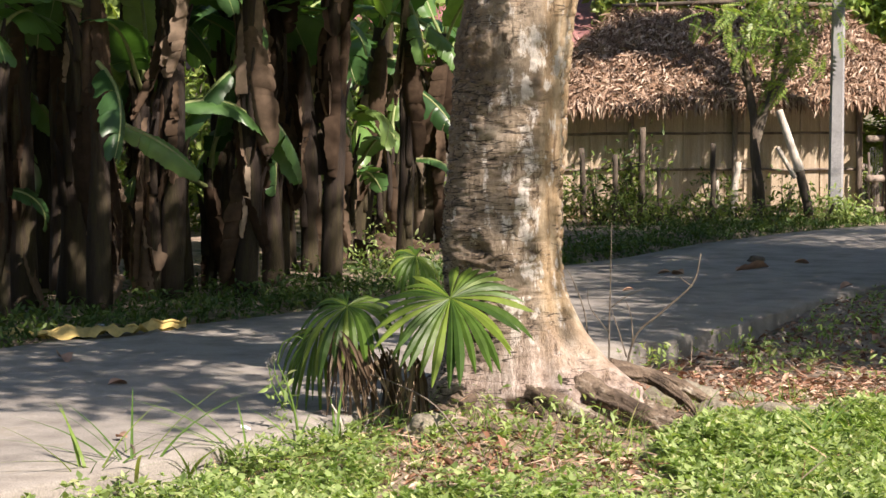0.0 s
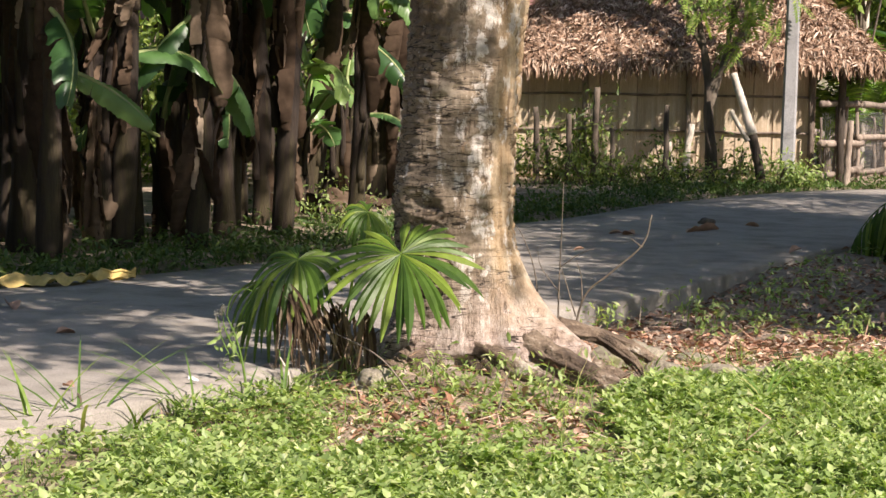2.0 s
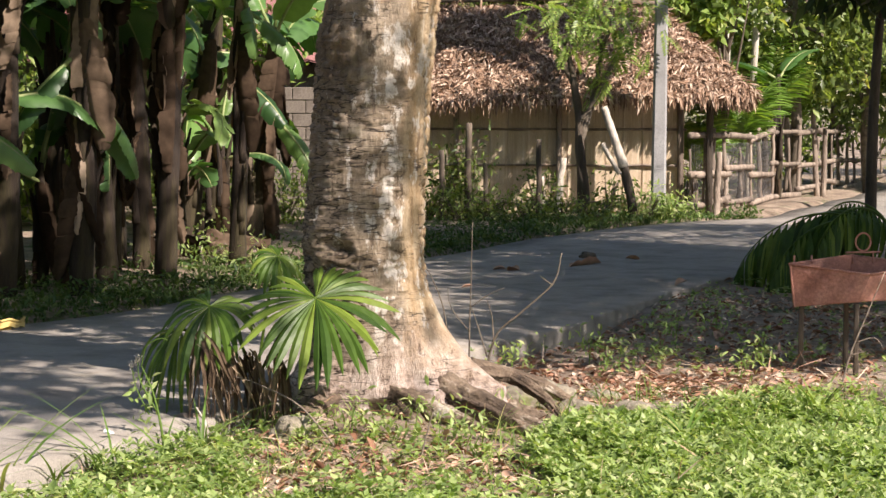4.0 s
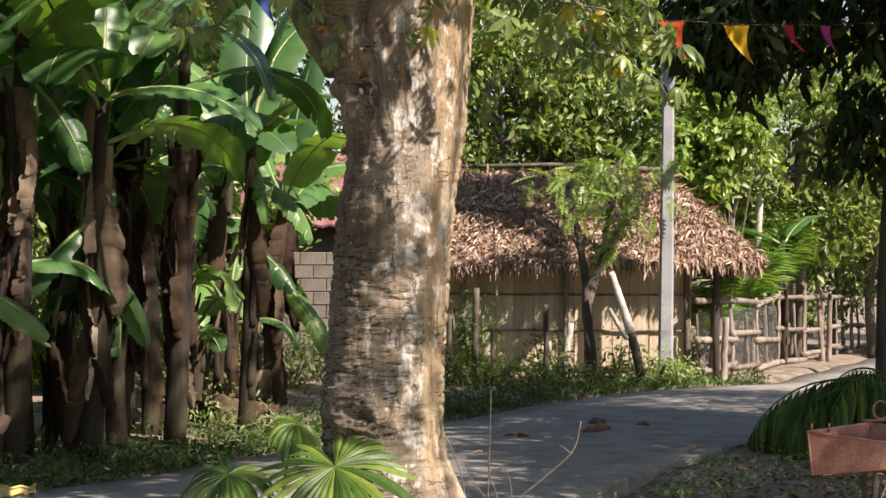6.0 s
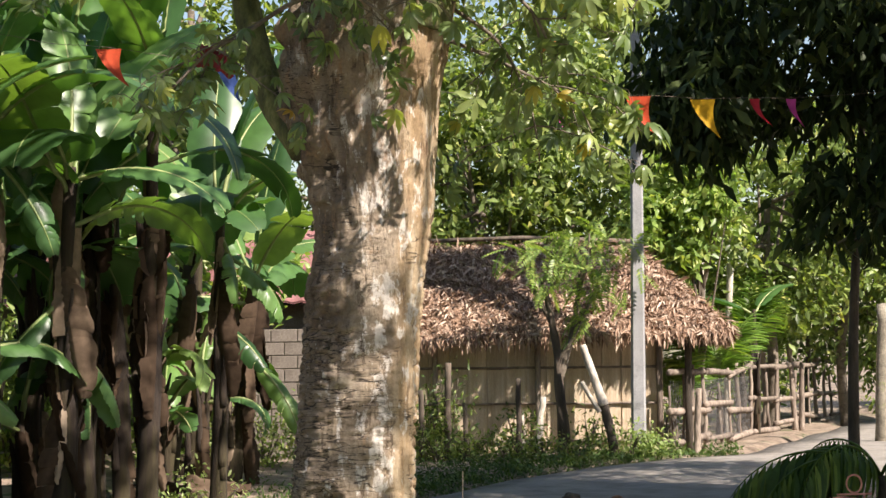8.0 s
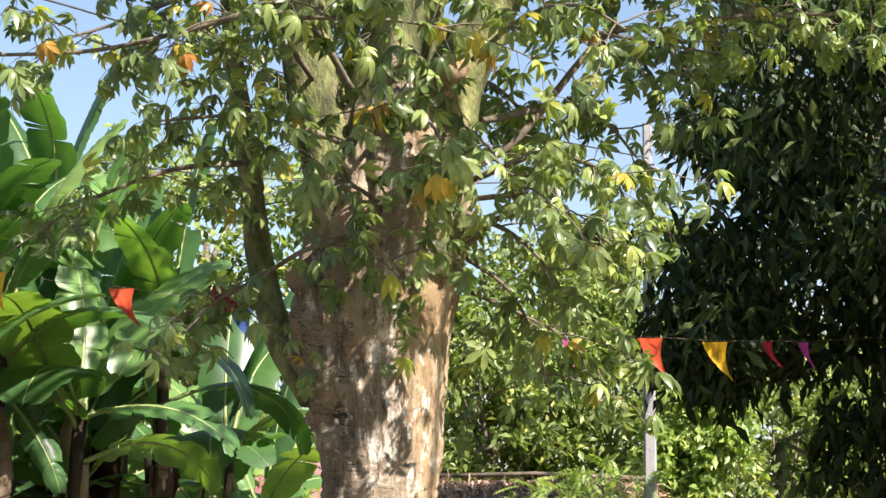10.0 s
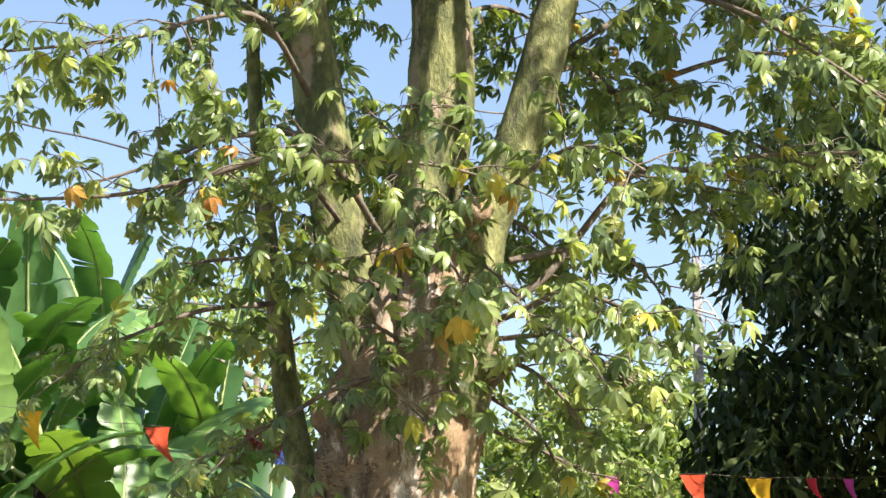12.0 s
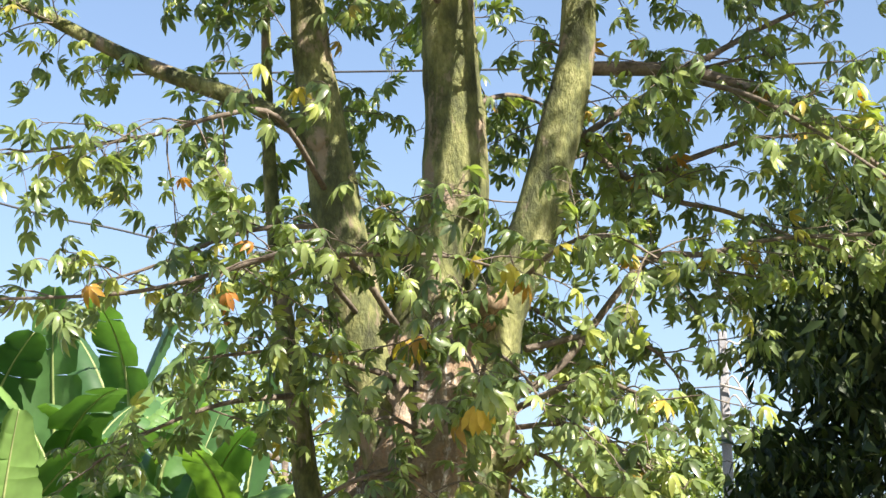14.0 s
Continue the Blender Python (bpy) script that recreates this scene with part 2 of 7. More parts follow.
# ---------- materials ----------
M_EARTH = surface("dry_earth", [(0.3, (0.13, 0.095, 0.065)), (0.5, (0.29, 0.22, 0.16)), (0.72, (0.42, 0.34, 0.26))], 3, 0.95, 0.6, 40, blotch=(1.1, (0.07, 0.09, 0.03), 0.56), dist=0.05)
M_ROAD = surface("road_concrete", [(0.3, (0.19, 0.168, 0.143)), (0.5, (0.30, 0.273, 0.236)), (0.7, (0.40, 0.368, 0.32))], 2.2, 0.9, 0.5, 95, detail=10, blotch=(2.2, (0.27, 0.24, 0.195), 0.58))
M_POLE = surface("grey_concrete", [(0.3, (0.25, 0.25, 0.25)), (0.7, (0.38, 0.38, 0.375))], 3, 0.85, 0.2, 70)
def bark_mat():
    """Bark in three zones: grey-brown and wrinkled, lichen-white, smooth and tan; fleshy below, flaking above."""
    m, n, l, b = node_mat("wrinkled_bark")

    def mask(src, lo, hi_, top=1.0):
        r = ramp(n, [(lo, (0, 0, 0)), (hi_, (top, top, top))])
        l.new(src, r.inputs["Fac"])
        return r.outputs["Color"]

    def math_node(op, x, y):
        q = n.new("ShaderNodeMath")
        q.operation = op
        for k, v in enumerate((x, y)):
            if isinstance(v, (int, float)):
                q.inputs[k].default_value = v
            else:
                l.new(v, q.inputs[k])
        return q.outputs[0]

    tc = n.new("ShaderNodeTexCoord")
    sep = n.new("ShaderNodeSeparateXYZ")
    l.new(tc.outputs["Object"], sep.inputs["Vector"])
    base = noise_node(n, l, 3.4, 6, 0.6, (1, 1, 1.1))
    r = ramp(n, [(0.28, (0.070, 0.049, 0.031)), (0.42, (0.17, 0.128, 0.084)), (0.56, (0.27, 0.212, 0.148)), (0.72, (0.38, 0.315, 0.235))])
    l.new(base.outputs["Fac"], r.inputs["Fac"])
    col = r.outputs["Color"]
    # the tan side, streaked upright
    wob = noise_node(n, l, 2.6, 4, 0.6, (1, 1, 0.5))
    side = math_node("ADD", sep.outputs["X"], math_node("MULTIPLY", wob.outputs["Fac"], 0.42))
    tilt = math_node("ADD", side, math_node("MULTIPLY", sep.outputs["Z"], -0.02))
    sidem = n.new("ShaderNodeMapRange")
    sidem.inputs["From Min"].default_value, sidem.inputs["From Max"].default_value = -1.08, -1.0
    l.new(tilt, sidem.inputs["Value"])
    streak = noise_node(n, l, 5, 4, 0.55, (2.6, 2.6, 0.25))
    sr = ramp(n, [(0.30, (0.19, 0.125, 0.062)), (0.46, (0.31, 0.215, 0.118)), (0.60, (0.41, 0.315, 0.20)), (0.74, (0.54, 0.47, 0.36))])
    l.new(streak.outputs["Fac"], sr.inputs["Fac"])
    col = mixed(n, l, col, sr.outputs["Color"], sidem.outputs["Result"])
    # white lichen, thickest between the two
    plate = noise_node(n, l, 6.0, 8, 0.7, (1.9, 1.9, 0.8))
    near = n.new("ShaderNodeMapRange")
    near.inputs["From Min"].default_value, near.inputs["From Max"].default_value = 0.0, 0.26
    near.inputs["To Min"].default_value, near.inputs["To Max"].default_value = 0.10, -0.01
    l.new(math_node("ABSOLUTE", math_node("ADD", tilt, 1.115), 0.0), near.inputs["Value"])
    pm = mask(math_node("ADD", plate.outputs["Fac"], near.outputs["Result"]), 0.585, 0.63, 0.85)
    col = mixed(n, l, col, (0.57, 0.53, 0.465), pm)
    # fleshy foot with fine specks
    footm = n.new("ShaderNodeMapRange")
    footm.inputs["From Min"].default_value, footm.inputs["From Max"].default_value = 0.75, 0.35
    l.new(math_node("ADD", sep.outputs["Z"], math_node("MULTIPLY", wob.outputs["Fac"], 0.5)), footm.inputs["Value"])
    ft = noise_node(n, l, 9, 6, 0.7, (1.3, 1.3, 1))
    ftr = ramp(n, [(0.33, (0.15, 0.105, 0.08)), (0.46, (0.36, 0.28, 0.23)), (0.62, (0.50, 0.42, 0.37)), (0.75, (0.60, 0.54, 0.49))])
    l.new(ft.outputs["Fac"], ftr.inputs["Fac"])
    col = mixed(n, l, col, ftr.outputs["Color"], footm.outputs["Result"])
    # rusty flakes, more of them higher on the trunk
    hi = n.new("ShaderNodeMapRange")
    hi.inputs["From Min"].default_value, hi.inputs["From Max"].default_value = 1.4, 4.0
    hi.inputs["To Min"].default_value, hi.inputs["To Max"].default_value = -0.06, 0.05
    l.new(sep.outputs["Z"], hi.inputs["Value"])
    fl = noise_node(n, l, 5.5, 6, 0.7, (2.0, 2.0, 0.7))
    col = mixed(n, l, col, (0.29, 0.185, 0.105), mask(math_node("ADD", fl.outputs["Fac"], hi.outputs["Result"]), 0.56, 0.66, 0.85))
    # level wrinkles, long and short
    for scale, sx, sz, lo, wid, dk in ((2.6, 1.5, 9, 0.48, 0.014, 0.10), (3.4, 1.7, 12, 0.53, 0.010, 0.16)):
        wr = noise_node(n, l, scale, 2, 0.45, (sx, sx, sz))
        wv = ramp(n, [(lo - 2 * wid, (1, 1, 1)), (lo - 0.6 * wid, (dk, dk * 0.86, dk * 0.75)), (lo + 0.6 * wid, (dk, dk * 0.86, dk * 0.75)), (lo + 2 * wid, (1, 1, 1))])
        l.new(wr.outputs["Fac"], wv.inputs["Fac"])
        where = noise_node(n, l, 2.6 + scale * 0.2, 3, 0.5)
        sidew = n.new("ShaderNodeMapRange")
        sidew.inputs["From Min"].default_value, sidew.inputs["From Max"].default_value = -1.35, -1.0
        sidew.inputs["To Min"].default_value, sidew.inputs["To Max"].default_value = 0.06, -0.10
        l.new(tilt, sidew.inputs["Value"])
        upw = n.new("ShaderNodeMapRange")
        upw.inputs["From Min"].default_value, upw.inputs["From Max"].default_value = 1.7, 2.6
        upw.inputs["To Max"].default_value = -0.16
        l.new(sep.outputs["Z"], upw.inputs["Value"])
        dark = mixed(n, l, (1.0, 1.0, 1.0), wv.outputs["Color"], mask(math_node("ADD", where.outputs["Fac"], math_node("ADD", sidew.outputs["Result"], upw.outputs["Result"])), 0.44, 0.52, 0.95))
        col = mixed(n, l, col, dark, 1.0, "MULTIPLY")
    crack = noise_node(n, l, 9, 6, 0.72, (2.2, 2.2, 0.45))
    cr = ramp(n, [(0.36, (0.28, 0.23, 0.19)), (0.44, (1, 1, 1))])
    l.new(crack.outputs["Fac"], cr.inputs["Fac"])
    col = mixed(n, l, col, cr.outputs["Color"], 0.85, "MULTIPLY")
    fine = noise_node(n, l, 60, 5, 0.75)
    fr = ramp(n, [(0.3, (0.72, 0.72, 0.72)), (0.5, (1.0, 1.0, 1.0)), (0.7, (1.2, 1.2, 1.2))])
    l.new(fine.outputs["Fac"], fr.inputs["Fac"])
    l.new(mixed(n, l, col, fr.outputs["Color"], 1.0, "MULTIPLY"), b.inputs["Base Color"])
    b.inputs["Roughness"].default_value = 0.88
    bp = n.new("ShaderNodeBump")
    bp.inputs["Strength"].default_value = 0.9
    bp.inputs["Distance"].default_value = 0.03
    l.new(math_node("ADD", plate.outputs["Fac"], math_node("ADD", crack.outputs["Fac"], math_node("MULTIPLY", fine.outputs["Fac"], 0.3))), bp.inputs["Height"])
    l.new(bp.outputs["Normal"], b.inputs["Normal"])
    return m


M_BARK = bark_mat()
M_ROOT = surface("root_bark", [(0.3, (0.03, 0.02, 0.013)), (0.5, (0.13, 0.092, 0.062)), (0.72, (0.36, 0.28, 0.20))], 4, 0.9, 0.8, 30, (1, 1, 1), blotch=(4, (0.42, 0.38, 0.31), 0.6), dist=0.04)
M_LIMB = surface("green_bark", [(0.32, (0.035, 0.04, 0.014)), (0.47, (0.095, 0.108, 0.034)), (0.56, (0.175, 0.185, 0.06)), (0.68, (0.30, 0.30, 0.13))], 5.5, 0.85, 0.8, 30, (1.3, 1.3, 0.6), blotch=(3.4, (0.24, 0.19, 0.125), 0.56), dist=0.03)
M_TWIG = surface("twig_bark", [(0.3, (0.075, 0.058, 0.04)), (0.7, (0.22, 0.182, 0.135))], 12, 0.85, 0.4, 50)
M_DARKWOOD = surface("weathered_dark_wood", [(0.3, (0.045, 0.035, 0.026)), (0.7, (0.16, 0.125, 0.09))], 6, 0.9, 0.6, 45, (1, 1, 0.25), piece=0.25)
M_WOOD = surface("weathered_wood", [(0.3, (0.11, 0.08, 0.06)), (0.7, (0.38, 0.31, 0.245))], 6, 0.88, 0.6, 50, (1, 1, 0.2), piece=0.2)
M_PALEWOOD = surface("bleached_wood", [(0.3, (0.40, 0.35, 0.28)), (0.7, (0.68, 0.62, 0.53))], 6, 0.85, 0.5, 50, (1, 1, 0.3))
M_BOARD = surface("bamboo_board", [(0.28, (0.42, 0.31, 0.20)), (0.5, (0.60, 0.475, 0.33)), (0.72, (0.70, 0.59, 0.44))], 3, 0.8, 0.4, 55, (6, 6, 0.35), piece=0.13)
M_THATCH = leaf_mat("dry_thatch", [(0, (0.13, 0.078, 0.05)), (0.4, (0.30, 0.195, 0.13)), (0.75, (0.46, 0.33, 0.24)), (1, (0.60, 0.48, 0.37))], 0.08, 0.9, (1.1, 0.9, 0.7), 0.15, 30)
M_LEAF = leaf_mat("kapok_leaf", [(0, (0.085, 0.13, 0.05)), (0.5, (0.19, 0.26, 0.095)), (0.9, (0.31, 0.38, 0.13)), (0.965, (0.36, 0.40, 0.10)), (0.985, (0.42, 0.34, 0.06)), (1, (0.42, 0.16, 0.05))], 0.42, 0.34, (1.2, 1.3, 0.45), 0.55)
M_LEAF_Y = leaf_mat("yellowing_leaf", [(0, (0.42, 0.42, 0.06)), (0.6, (0.50, 0.36, 0.06)), (1, (0.52, 0.24, 0.12))], 0.4, 0.5)
M_TREELEAF = leaf_mat("woodland_leaf", [(0, (0.075, 0.11, 0.035)), (0.5, (0.185, 0.26, 0.072)), (0.9, (0.32, 0.39, 0.115)), (1, (0.45, 0.44, 0.13))], 0.40, 0.4, (1.2, 1.3, 0.5))
# woodland leaf at about half tone, shade put into its colour
M_SHADELEAF = leaf_mat("shade_dark_leaf", [(0, (0.035, 0.065, 0.016)), (0.6, (0.085, 0.135, 0.028)), (1, (0.20, 0.25, 0.05))], 0.32, 0.5)
M_BRIGHTLEAF = leaf_mat("bright_leaf", [(0, (0.13, 0.21, 0.05)), (0.6, (0.25, 0.36, 0.085)), (1, (0.42, 0.48, 0.14))], 0.42, 0.4, (1.2, 1.3, 0.5))
M_DARKLEAF = leaf_mat("mango_leaf", [(0, (0.018, 0.032, 0.012)), (0.8, (0.042, 0.068, 0.02)), (1, (0.11, 0.14, 0.04))], 0.22, 0.5, spec=0.2)
M_BANANA = leaf_mat("banana_leaf", [(0, (0.045, 0.11, 0.038)), (0.55, (0.095, 0.205, 0.06)), (0.88, (0.17, 0.30, 0.085)), (1, (0.26, 0.36, 0.10))], 0.38, 0.36, (1.3, 1.4, 0.4), 0.5, 3, True)
M_RIB = leaf_mat("banana_midrib", [(0, (0.20, 0.28, 0.09)), (1, (0.34, 0.38, 0.16))], 0.15, 0.45, whole=True)
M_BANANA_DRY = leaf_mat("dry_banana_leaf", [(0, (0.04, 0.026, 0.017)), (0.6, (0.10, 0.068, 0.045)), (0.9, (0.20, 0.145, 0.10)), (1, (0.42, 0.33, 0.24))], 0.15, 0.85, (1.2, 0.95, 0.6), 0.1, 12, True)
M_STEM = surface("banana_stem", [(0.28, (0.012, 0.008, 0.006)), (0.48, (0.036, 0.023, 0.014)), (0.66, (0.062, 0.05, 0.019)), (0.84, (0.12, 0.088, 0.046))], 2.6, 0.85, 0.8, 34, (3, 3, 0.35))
M_PALM = leaf_mat("fan_palm_leaf", [(0, (0.03, 0.07, 0.011)), (0.5, (0.07, 0.13, 0.019)), (1, (0.17, 0.235, 0.035))], 0.28, 0.42, spec=0.25)
M_COCO = leaf_mat("young_palm_leaf", [(0, (0.09, 0.18, 0.03)), (0.6, (0.17, 0.30, 0.05)), (1, (0.30, 0.42, 0.08))], 0.35, 0.35)
M_DRYFROND = leaf_mat("dead_frond", [(0, (0.04, 0.027, 0.018)), (0.55, (0.11, 0.075, 0.048)), (1, (0.40, 0.31, 0.21))], 0.1, 0.85, (1.1, 0.9, 0.6), 0.1)
M_WEED = leaf_mat("bright_weed", [(0, (0.13, 0.195, 0.06)), (0.4, (0.28, 0.385, 0.125)), (0.85, (0.41, 0.50, 0.20)), (1, (0.54, 0.54, 0.29))], 0.44, 0.42, (1.2, 1.3, 0.6))
M_GRASS = leaf_mat("grass_blade", [(0, (0.07, 0.14, 0.025)), (0.6, (0.15, 0.25, 0.05)), (0.9, (0.26, 0.32, 0.09)), (1, (0.42, 0.36, 0.17))], 0.35, 0.5)
# grass greens about halved: the verge's shade is in the colour
M_VERGE = leaf_mat("shade_dark_verge_blade", [(0, (0.035, 0.075, 0.016)), (0.6, (0.07, 0.125, 0.028)), (1, (0.14, 0.19, 0.05))], 0.3, 0.55)
M_LITTER = leaf_mat("fallen_leaf", [(0, (0.13, 0.06, 0.038)), (0.35, (0.33, 0.18, 0.115)), (0.75, (0.50, 0.34, 0.25)), (1, (0.66, 0.55, 0.43))], 0.08, 0.9, (1.1, 0.8, 0.5), 0.1)
M_RUST = surface("rusty_steel", [(0.3, (0.30, 0.12, 0.085)), (0.55, (0.46, 0.22, 0.165)), (0.75, (0.55, 0.31, 0.24))], 4, 0.75, 0.3, 45)
M_REDROOF = surface("red_roof_sheet", [(0.3, (0.20, 0.075, 0.07)), (0.7, (0.36, 0.18, 0.165))], 2, 0.6, 0.2, 20)
M_BLOCK = surface("grey_block", [(0.3, (0.14, 0.115, 0.092)), (0.7, (0.24, 0.205, 0.172))], 3, 0.92, 0.4, 45, piece=0.1)
M_STONE = surface("mossy_stone", [(0.3, (0.14, 0.12, 0.085)), (0.7, (0.37, 0.33, 0.25))], 5, 0.92, 0.7, 40, blotch=(3, (0.20, 0.21, 0.09), 0.56))
M_WIRE = plain("grey_wire", (0.25, 0.25, 0.25), 0.5, 0.8)
M_CABLE = plain("black_cable", (0.05, 0.05, 0.05), 0.6)

# ---------- ground and road ----------
def build_ground():
    xs = np.concatenate([-np.geomspace(14, 900, 26)[::-1], np.arange(-13.8, 14, 0.2), np.geomspace(14.2, 900, 26)])
    ys = np.concatenate([-np.geomspace(6, 900, 26)[::-1], np.arange(-5.8, 36, 0.2), np.geomspace(36.2, 1500, 34)])
    X, Y = np.meshgrid(xs, ys, indexing="ij")
    V = np.stack([X, Y, ground_z(X, Y)], -1).reshape(-1, 3)
    i, j = np.meshgrid(np.arange(len(xs) - 1), np.arange(len(ys) - 1), indexing="ij")
    i, j, n = i.ravel(), j.ravel(), len(ys)
    q = np.stack([i * n + j, (i + 1) * n + j, (i + 1) * n + j + 1, i * n + j + 1], 1)
    ob = part("ground", Shell().add(V, quads=q), M_EARTH, kind="structure")
    tagged(ob, "dry brown earth with weeds beside a village road", "ground")


def build_road():
    ys = np.arange(-14, 80.1, 0.25)
    xn = x_near(ys) + 0.03 * np.sin(ys * 0.9) + 0.012 * np.sin(ys * 3.7 + 1)
    xf = x_far(ys) + 0.06 * np.sin(ys * 1.7)
    cols = np.linspace(0, 1, 9)
    top = np.stack([xf[:, None] + (xn - xf)[:, None] * cols, np.repeat(ys[:, None], 9, 1),
                    np.repeat(rise(ys)[:, None], 9, 1) + 0.02 * np.sin(np.pi * cols)[None]], -1)
    edge = np.stack([xn + 0.012, ys, rise(ys) - 0.02], -1)[:, None]
    skirt = np.stack([xn + 0.02, ys, rise(ys) - 0.35], -1)[:, None]
    back = np.stack([xf - 0.02, ys, rise(ys) - 0.35], -1)[:, None]
    g = np.concatenate([back, top, edge, skirt], 1)
    n = g.shape[1]
    i, j = np.meshgrid(np.arange(len(ys) - 1), np.arange(n - 1), indexing="ij")
    i, j = i.ravel(), j.ravel()
    q = np.stack([i * n + j, i * n + j + 1, (i + 1) * n + j + 1, (i + 1) * n + j], 1)
    ob = part("road", Shell().add(g.reshape(-1, 3), quads=q), M_ROAD, kind="structure", smooth=True)
    tagged(ob, "narrow pale concrete village road with a raised edge", "road")


build_ground()
build_road()

# ---------- the kapok tree ----------
TRUNK = [(-0.35, -1.38, 0.46, 0.43), (-0.05, -1.38, 0.43, 0.41), (0.2, -1.39, 0.395, 0.38), (0.45, -1.43, 0.37, 0.36), (0.78, -1.475, 0.355, 0.35),
         (1.36, -1.455, 0.352, 0.345), (2.0, -1.41, 0.34, 0.335), (2.5, -1.345, 0.345, 0.33), (2.9, -1.37, 0.40, 0.35), (3.2, -1.40, 0.45, 0.36),
         (3.6, -1.36, 0.47, 0.37), (4.0, -1.25, 0.44, 0.36), (4.35, -1.24, 0.37, 0.30), (4.65, -1.24, 0.28, 0.22), (4.8, -1.22, 0.18, 0.14)]
TRUNK_Y = 11.3
# spurs of the foot: bearing, reach, width, height
KNOT = (0.116, 0.918)
BUTTRESS = [(-0.36, 2.25, 0.38, 0.26), (0.55, 0.5, 0.4, 0.2), (-2.5, 0.9, 0.4, 0.2), (-1.25, 0.45, 0.3, 0.16), (3.0, 0.9, 0.4, 0.22), (-0.86, 0.55, 0.13, 0.22), (-0.64, -0.45, 0.09, 0.2), (-1.05, -0.3, 0.08, 0.18)]


def build_trunk(tree):
    prof = np.array(TRUNK)
    zs = np.concatenate([np.arange(-0.35, 3.2, 0.0125), np.arange(3.2, 4.81, 0.03)])
    sides = 110
    cx, rx, ry = (smooth_profile(zs, prof[:, 0], prof[:, k]) for k in (1, 2, 3))
    a = np.arange(sides) * 2 * np.pi / sides
    V = np.zeros((len(zs), sides, 3))
    for i, z in enumerate(zs):
        flare = math.exp(-max(z + 0.1, 0) / 0.28)
        for j in range(sides):
            ca, sa = math.cos(a[j]), math.sin(a[j])
            p = Vector((ca, sa, 0))
            # wrinkled bark below, cracked bark above
            w = noise.noise(Vector((ca * 2.2, sa * 2.2, z * 17 + 0.8 * noise.noise(Vector((ca * 3, sa * 3, z * 2)))))) 
            ridge = 1 - abs(w) * 2.2
            band = max(0.0, min(1, noise.noise(Vector((ca * 1.3 + 7, sa * 1.3, z * 1.6))) * 1.6 + 0.45)) * max(0.0, min(1, (2.6 - z) / 0.8))
            d = -0.030 * max(0, ridge - 0.55) * band / 0.45
            w2 = noise.noise(Vector((ca * 2.9 + 5, sa * 2.9, z * 31 + 1.3 * noise.noise(Vector((ca * 4, sa * 4, z * 3))))))
            d -= 0.017 * max(0, 1 - abs(w2) * 5) * max(0.0, min(1, 0.75 - ca)) * max(0.0, min(1, (2.9 - z) / 0.6)) * max(0.0, min(1, (z - 0.4) / 0.3))
            c = noise.noise(Vector((ca * 6 + 3, sa * 6, z * 2.3)))
            d -= 0.045 * max(0, 0.5 - abs(c) * 4) * max(0.12, min(1, (z - 1.5) / 0.8))
            pl = noise.noise(Vector((ca * 4 + 11, sa * 4, z * 4.5)))
            d += 0.010 * (1 if pl > 0.12 else 0) * max(0.2, min(1, (z - 1.2) / 0.8))
            d += 0.012 * noise.noise(Vector((ca * 1.7, sa * 1.7, z * 2.5))) + 0.004 * noise.noise(Vector((ca * 9, sa * 9, z * 11)))
            lobes = flare * (0.05 * math.cos(8 * a[j] + 0.4) + 0.04 * math.cos(5 * a[j]))
            for ra, amp, wid, hh in BUTTRESS:
                da = (a[j] - ra + math.pi) % (2 * math.pi) - math.pi
                lobes += amp * math.exp(-(da / wid) ** 2) * math.exp(-max(z + 0.12, 0.22) / hh)
            # the knot and its eye, and a bulge at shoulder height
            kx, kz = (ca * 0.355 + KNOT[0]) / 0.15, (z - KNOT[1] + 0.25 * (ca * 0.355 + KNOT[0])) / 0.12
            if sa < 0:
                k = math.sqrt(kx * kx + kz * kz)
                k += 0.16 * noise.noise(Vector((ca * 7, sa * 7, z * 9)))
                d += 0.045 * math.exp(-(k - 0.8) ** 2 * 4) - 0.04 * math.exp(-((kx - 0.2) / 0.5) ** 2 - ((kz + 0.1) / 0.13) ** 2) + 0.013 * math.sin(k * 17 + kx) * math.exp(-k * k * 0.55)
            bx = (ca + 0.55) / 0.35
            d += 0.035 * math.exp(-bx * bx - ((z - 2.12) / 0.09) ** 2) * (sa < 0.2)
            if z > 2.6:
                bx = (ca + 0.85) / 0.5
                d += (0.13 * noise.noise(Vector((ca * 3, sa * 3, z * 4))) + 0.07 * noise.noise(Vector((ca * 8, sa * 8, z * 9)))) * math.exp(-bx * bx)
                # a deep seam between the swelling and the trunk
                if sa < 0:
                    gx = (ca + 0.42 + 0.05 * math.sin(z * 6)) / 0.06
                    d -= 0.075 * math.exp(-gx * gx) * min(1.0, (z - 2.6) / 0.2)
            hx = (ca * 0.5 - 0.02) / 0.07
            if sa < 0:
                d -= 0.10 * math.exp(-hx * hx - ((z + 0.02) / 0.05) ** 2)
            V[i, j] = (cx[i] + (rx[i] * (1 + lobes) + d) * ca, TRUNK_Y + (ry[i] * (1 + lobes) + d) * sa, z)
    n = sides
    i, j = np.meshgrid(np.arange(len(zs) - 1), np.arange(n), indexing="ij")
    i, j = i.ravel(), j.ravel()
    k = (j + 1) % n
    q = np.stack([i * n + j, i * n + k, (i + 1) * n + k, (i + 1) * n + j], 1)
    s = Shell().add(V.reshape(-1, 3), quads=q)
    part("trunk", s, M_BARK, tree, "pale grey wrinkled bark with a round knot")


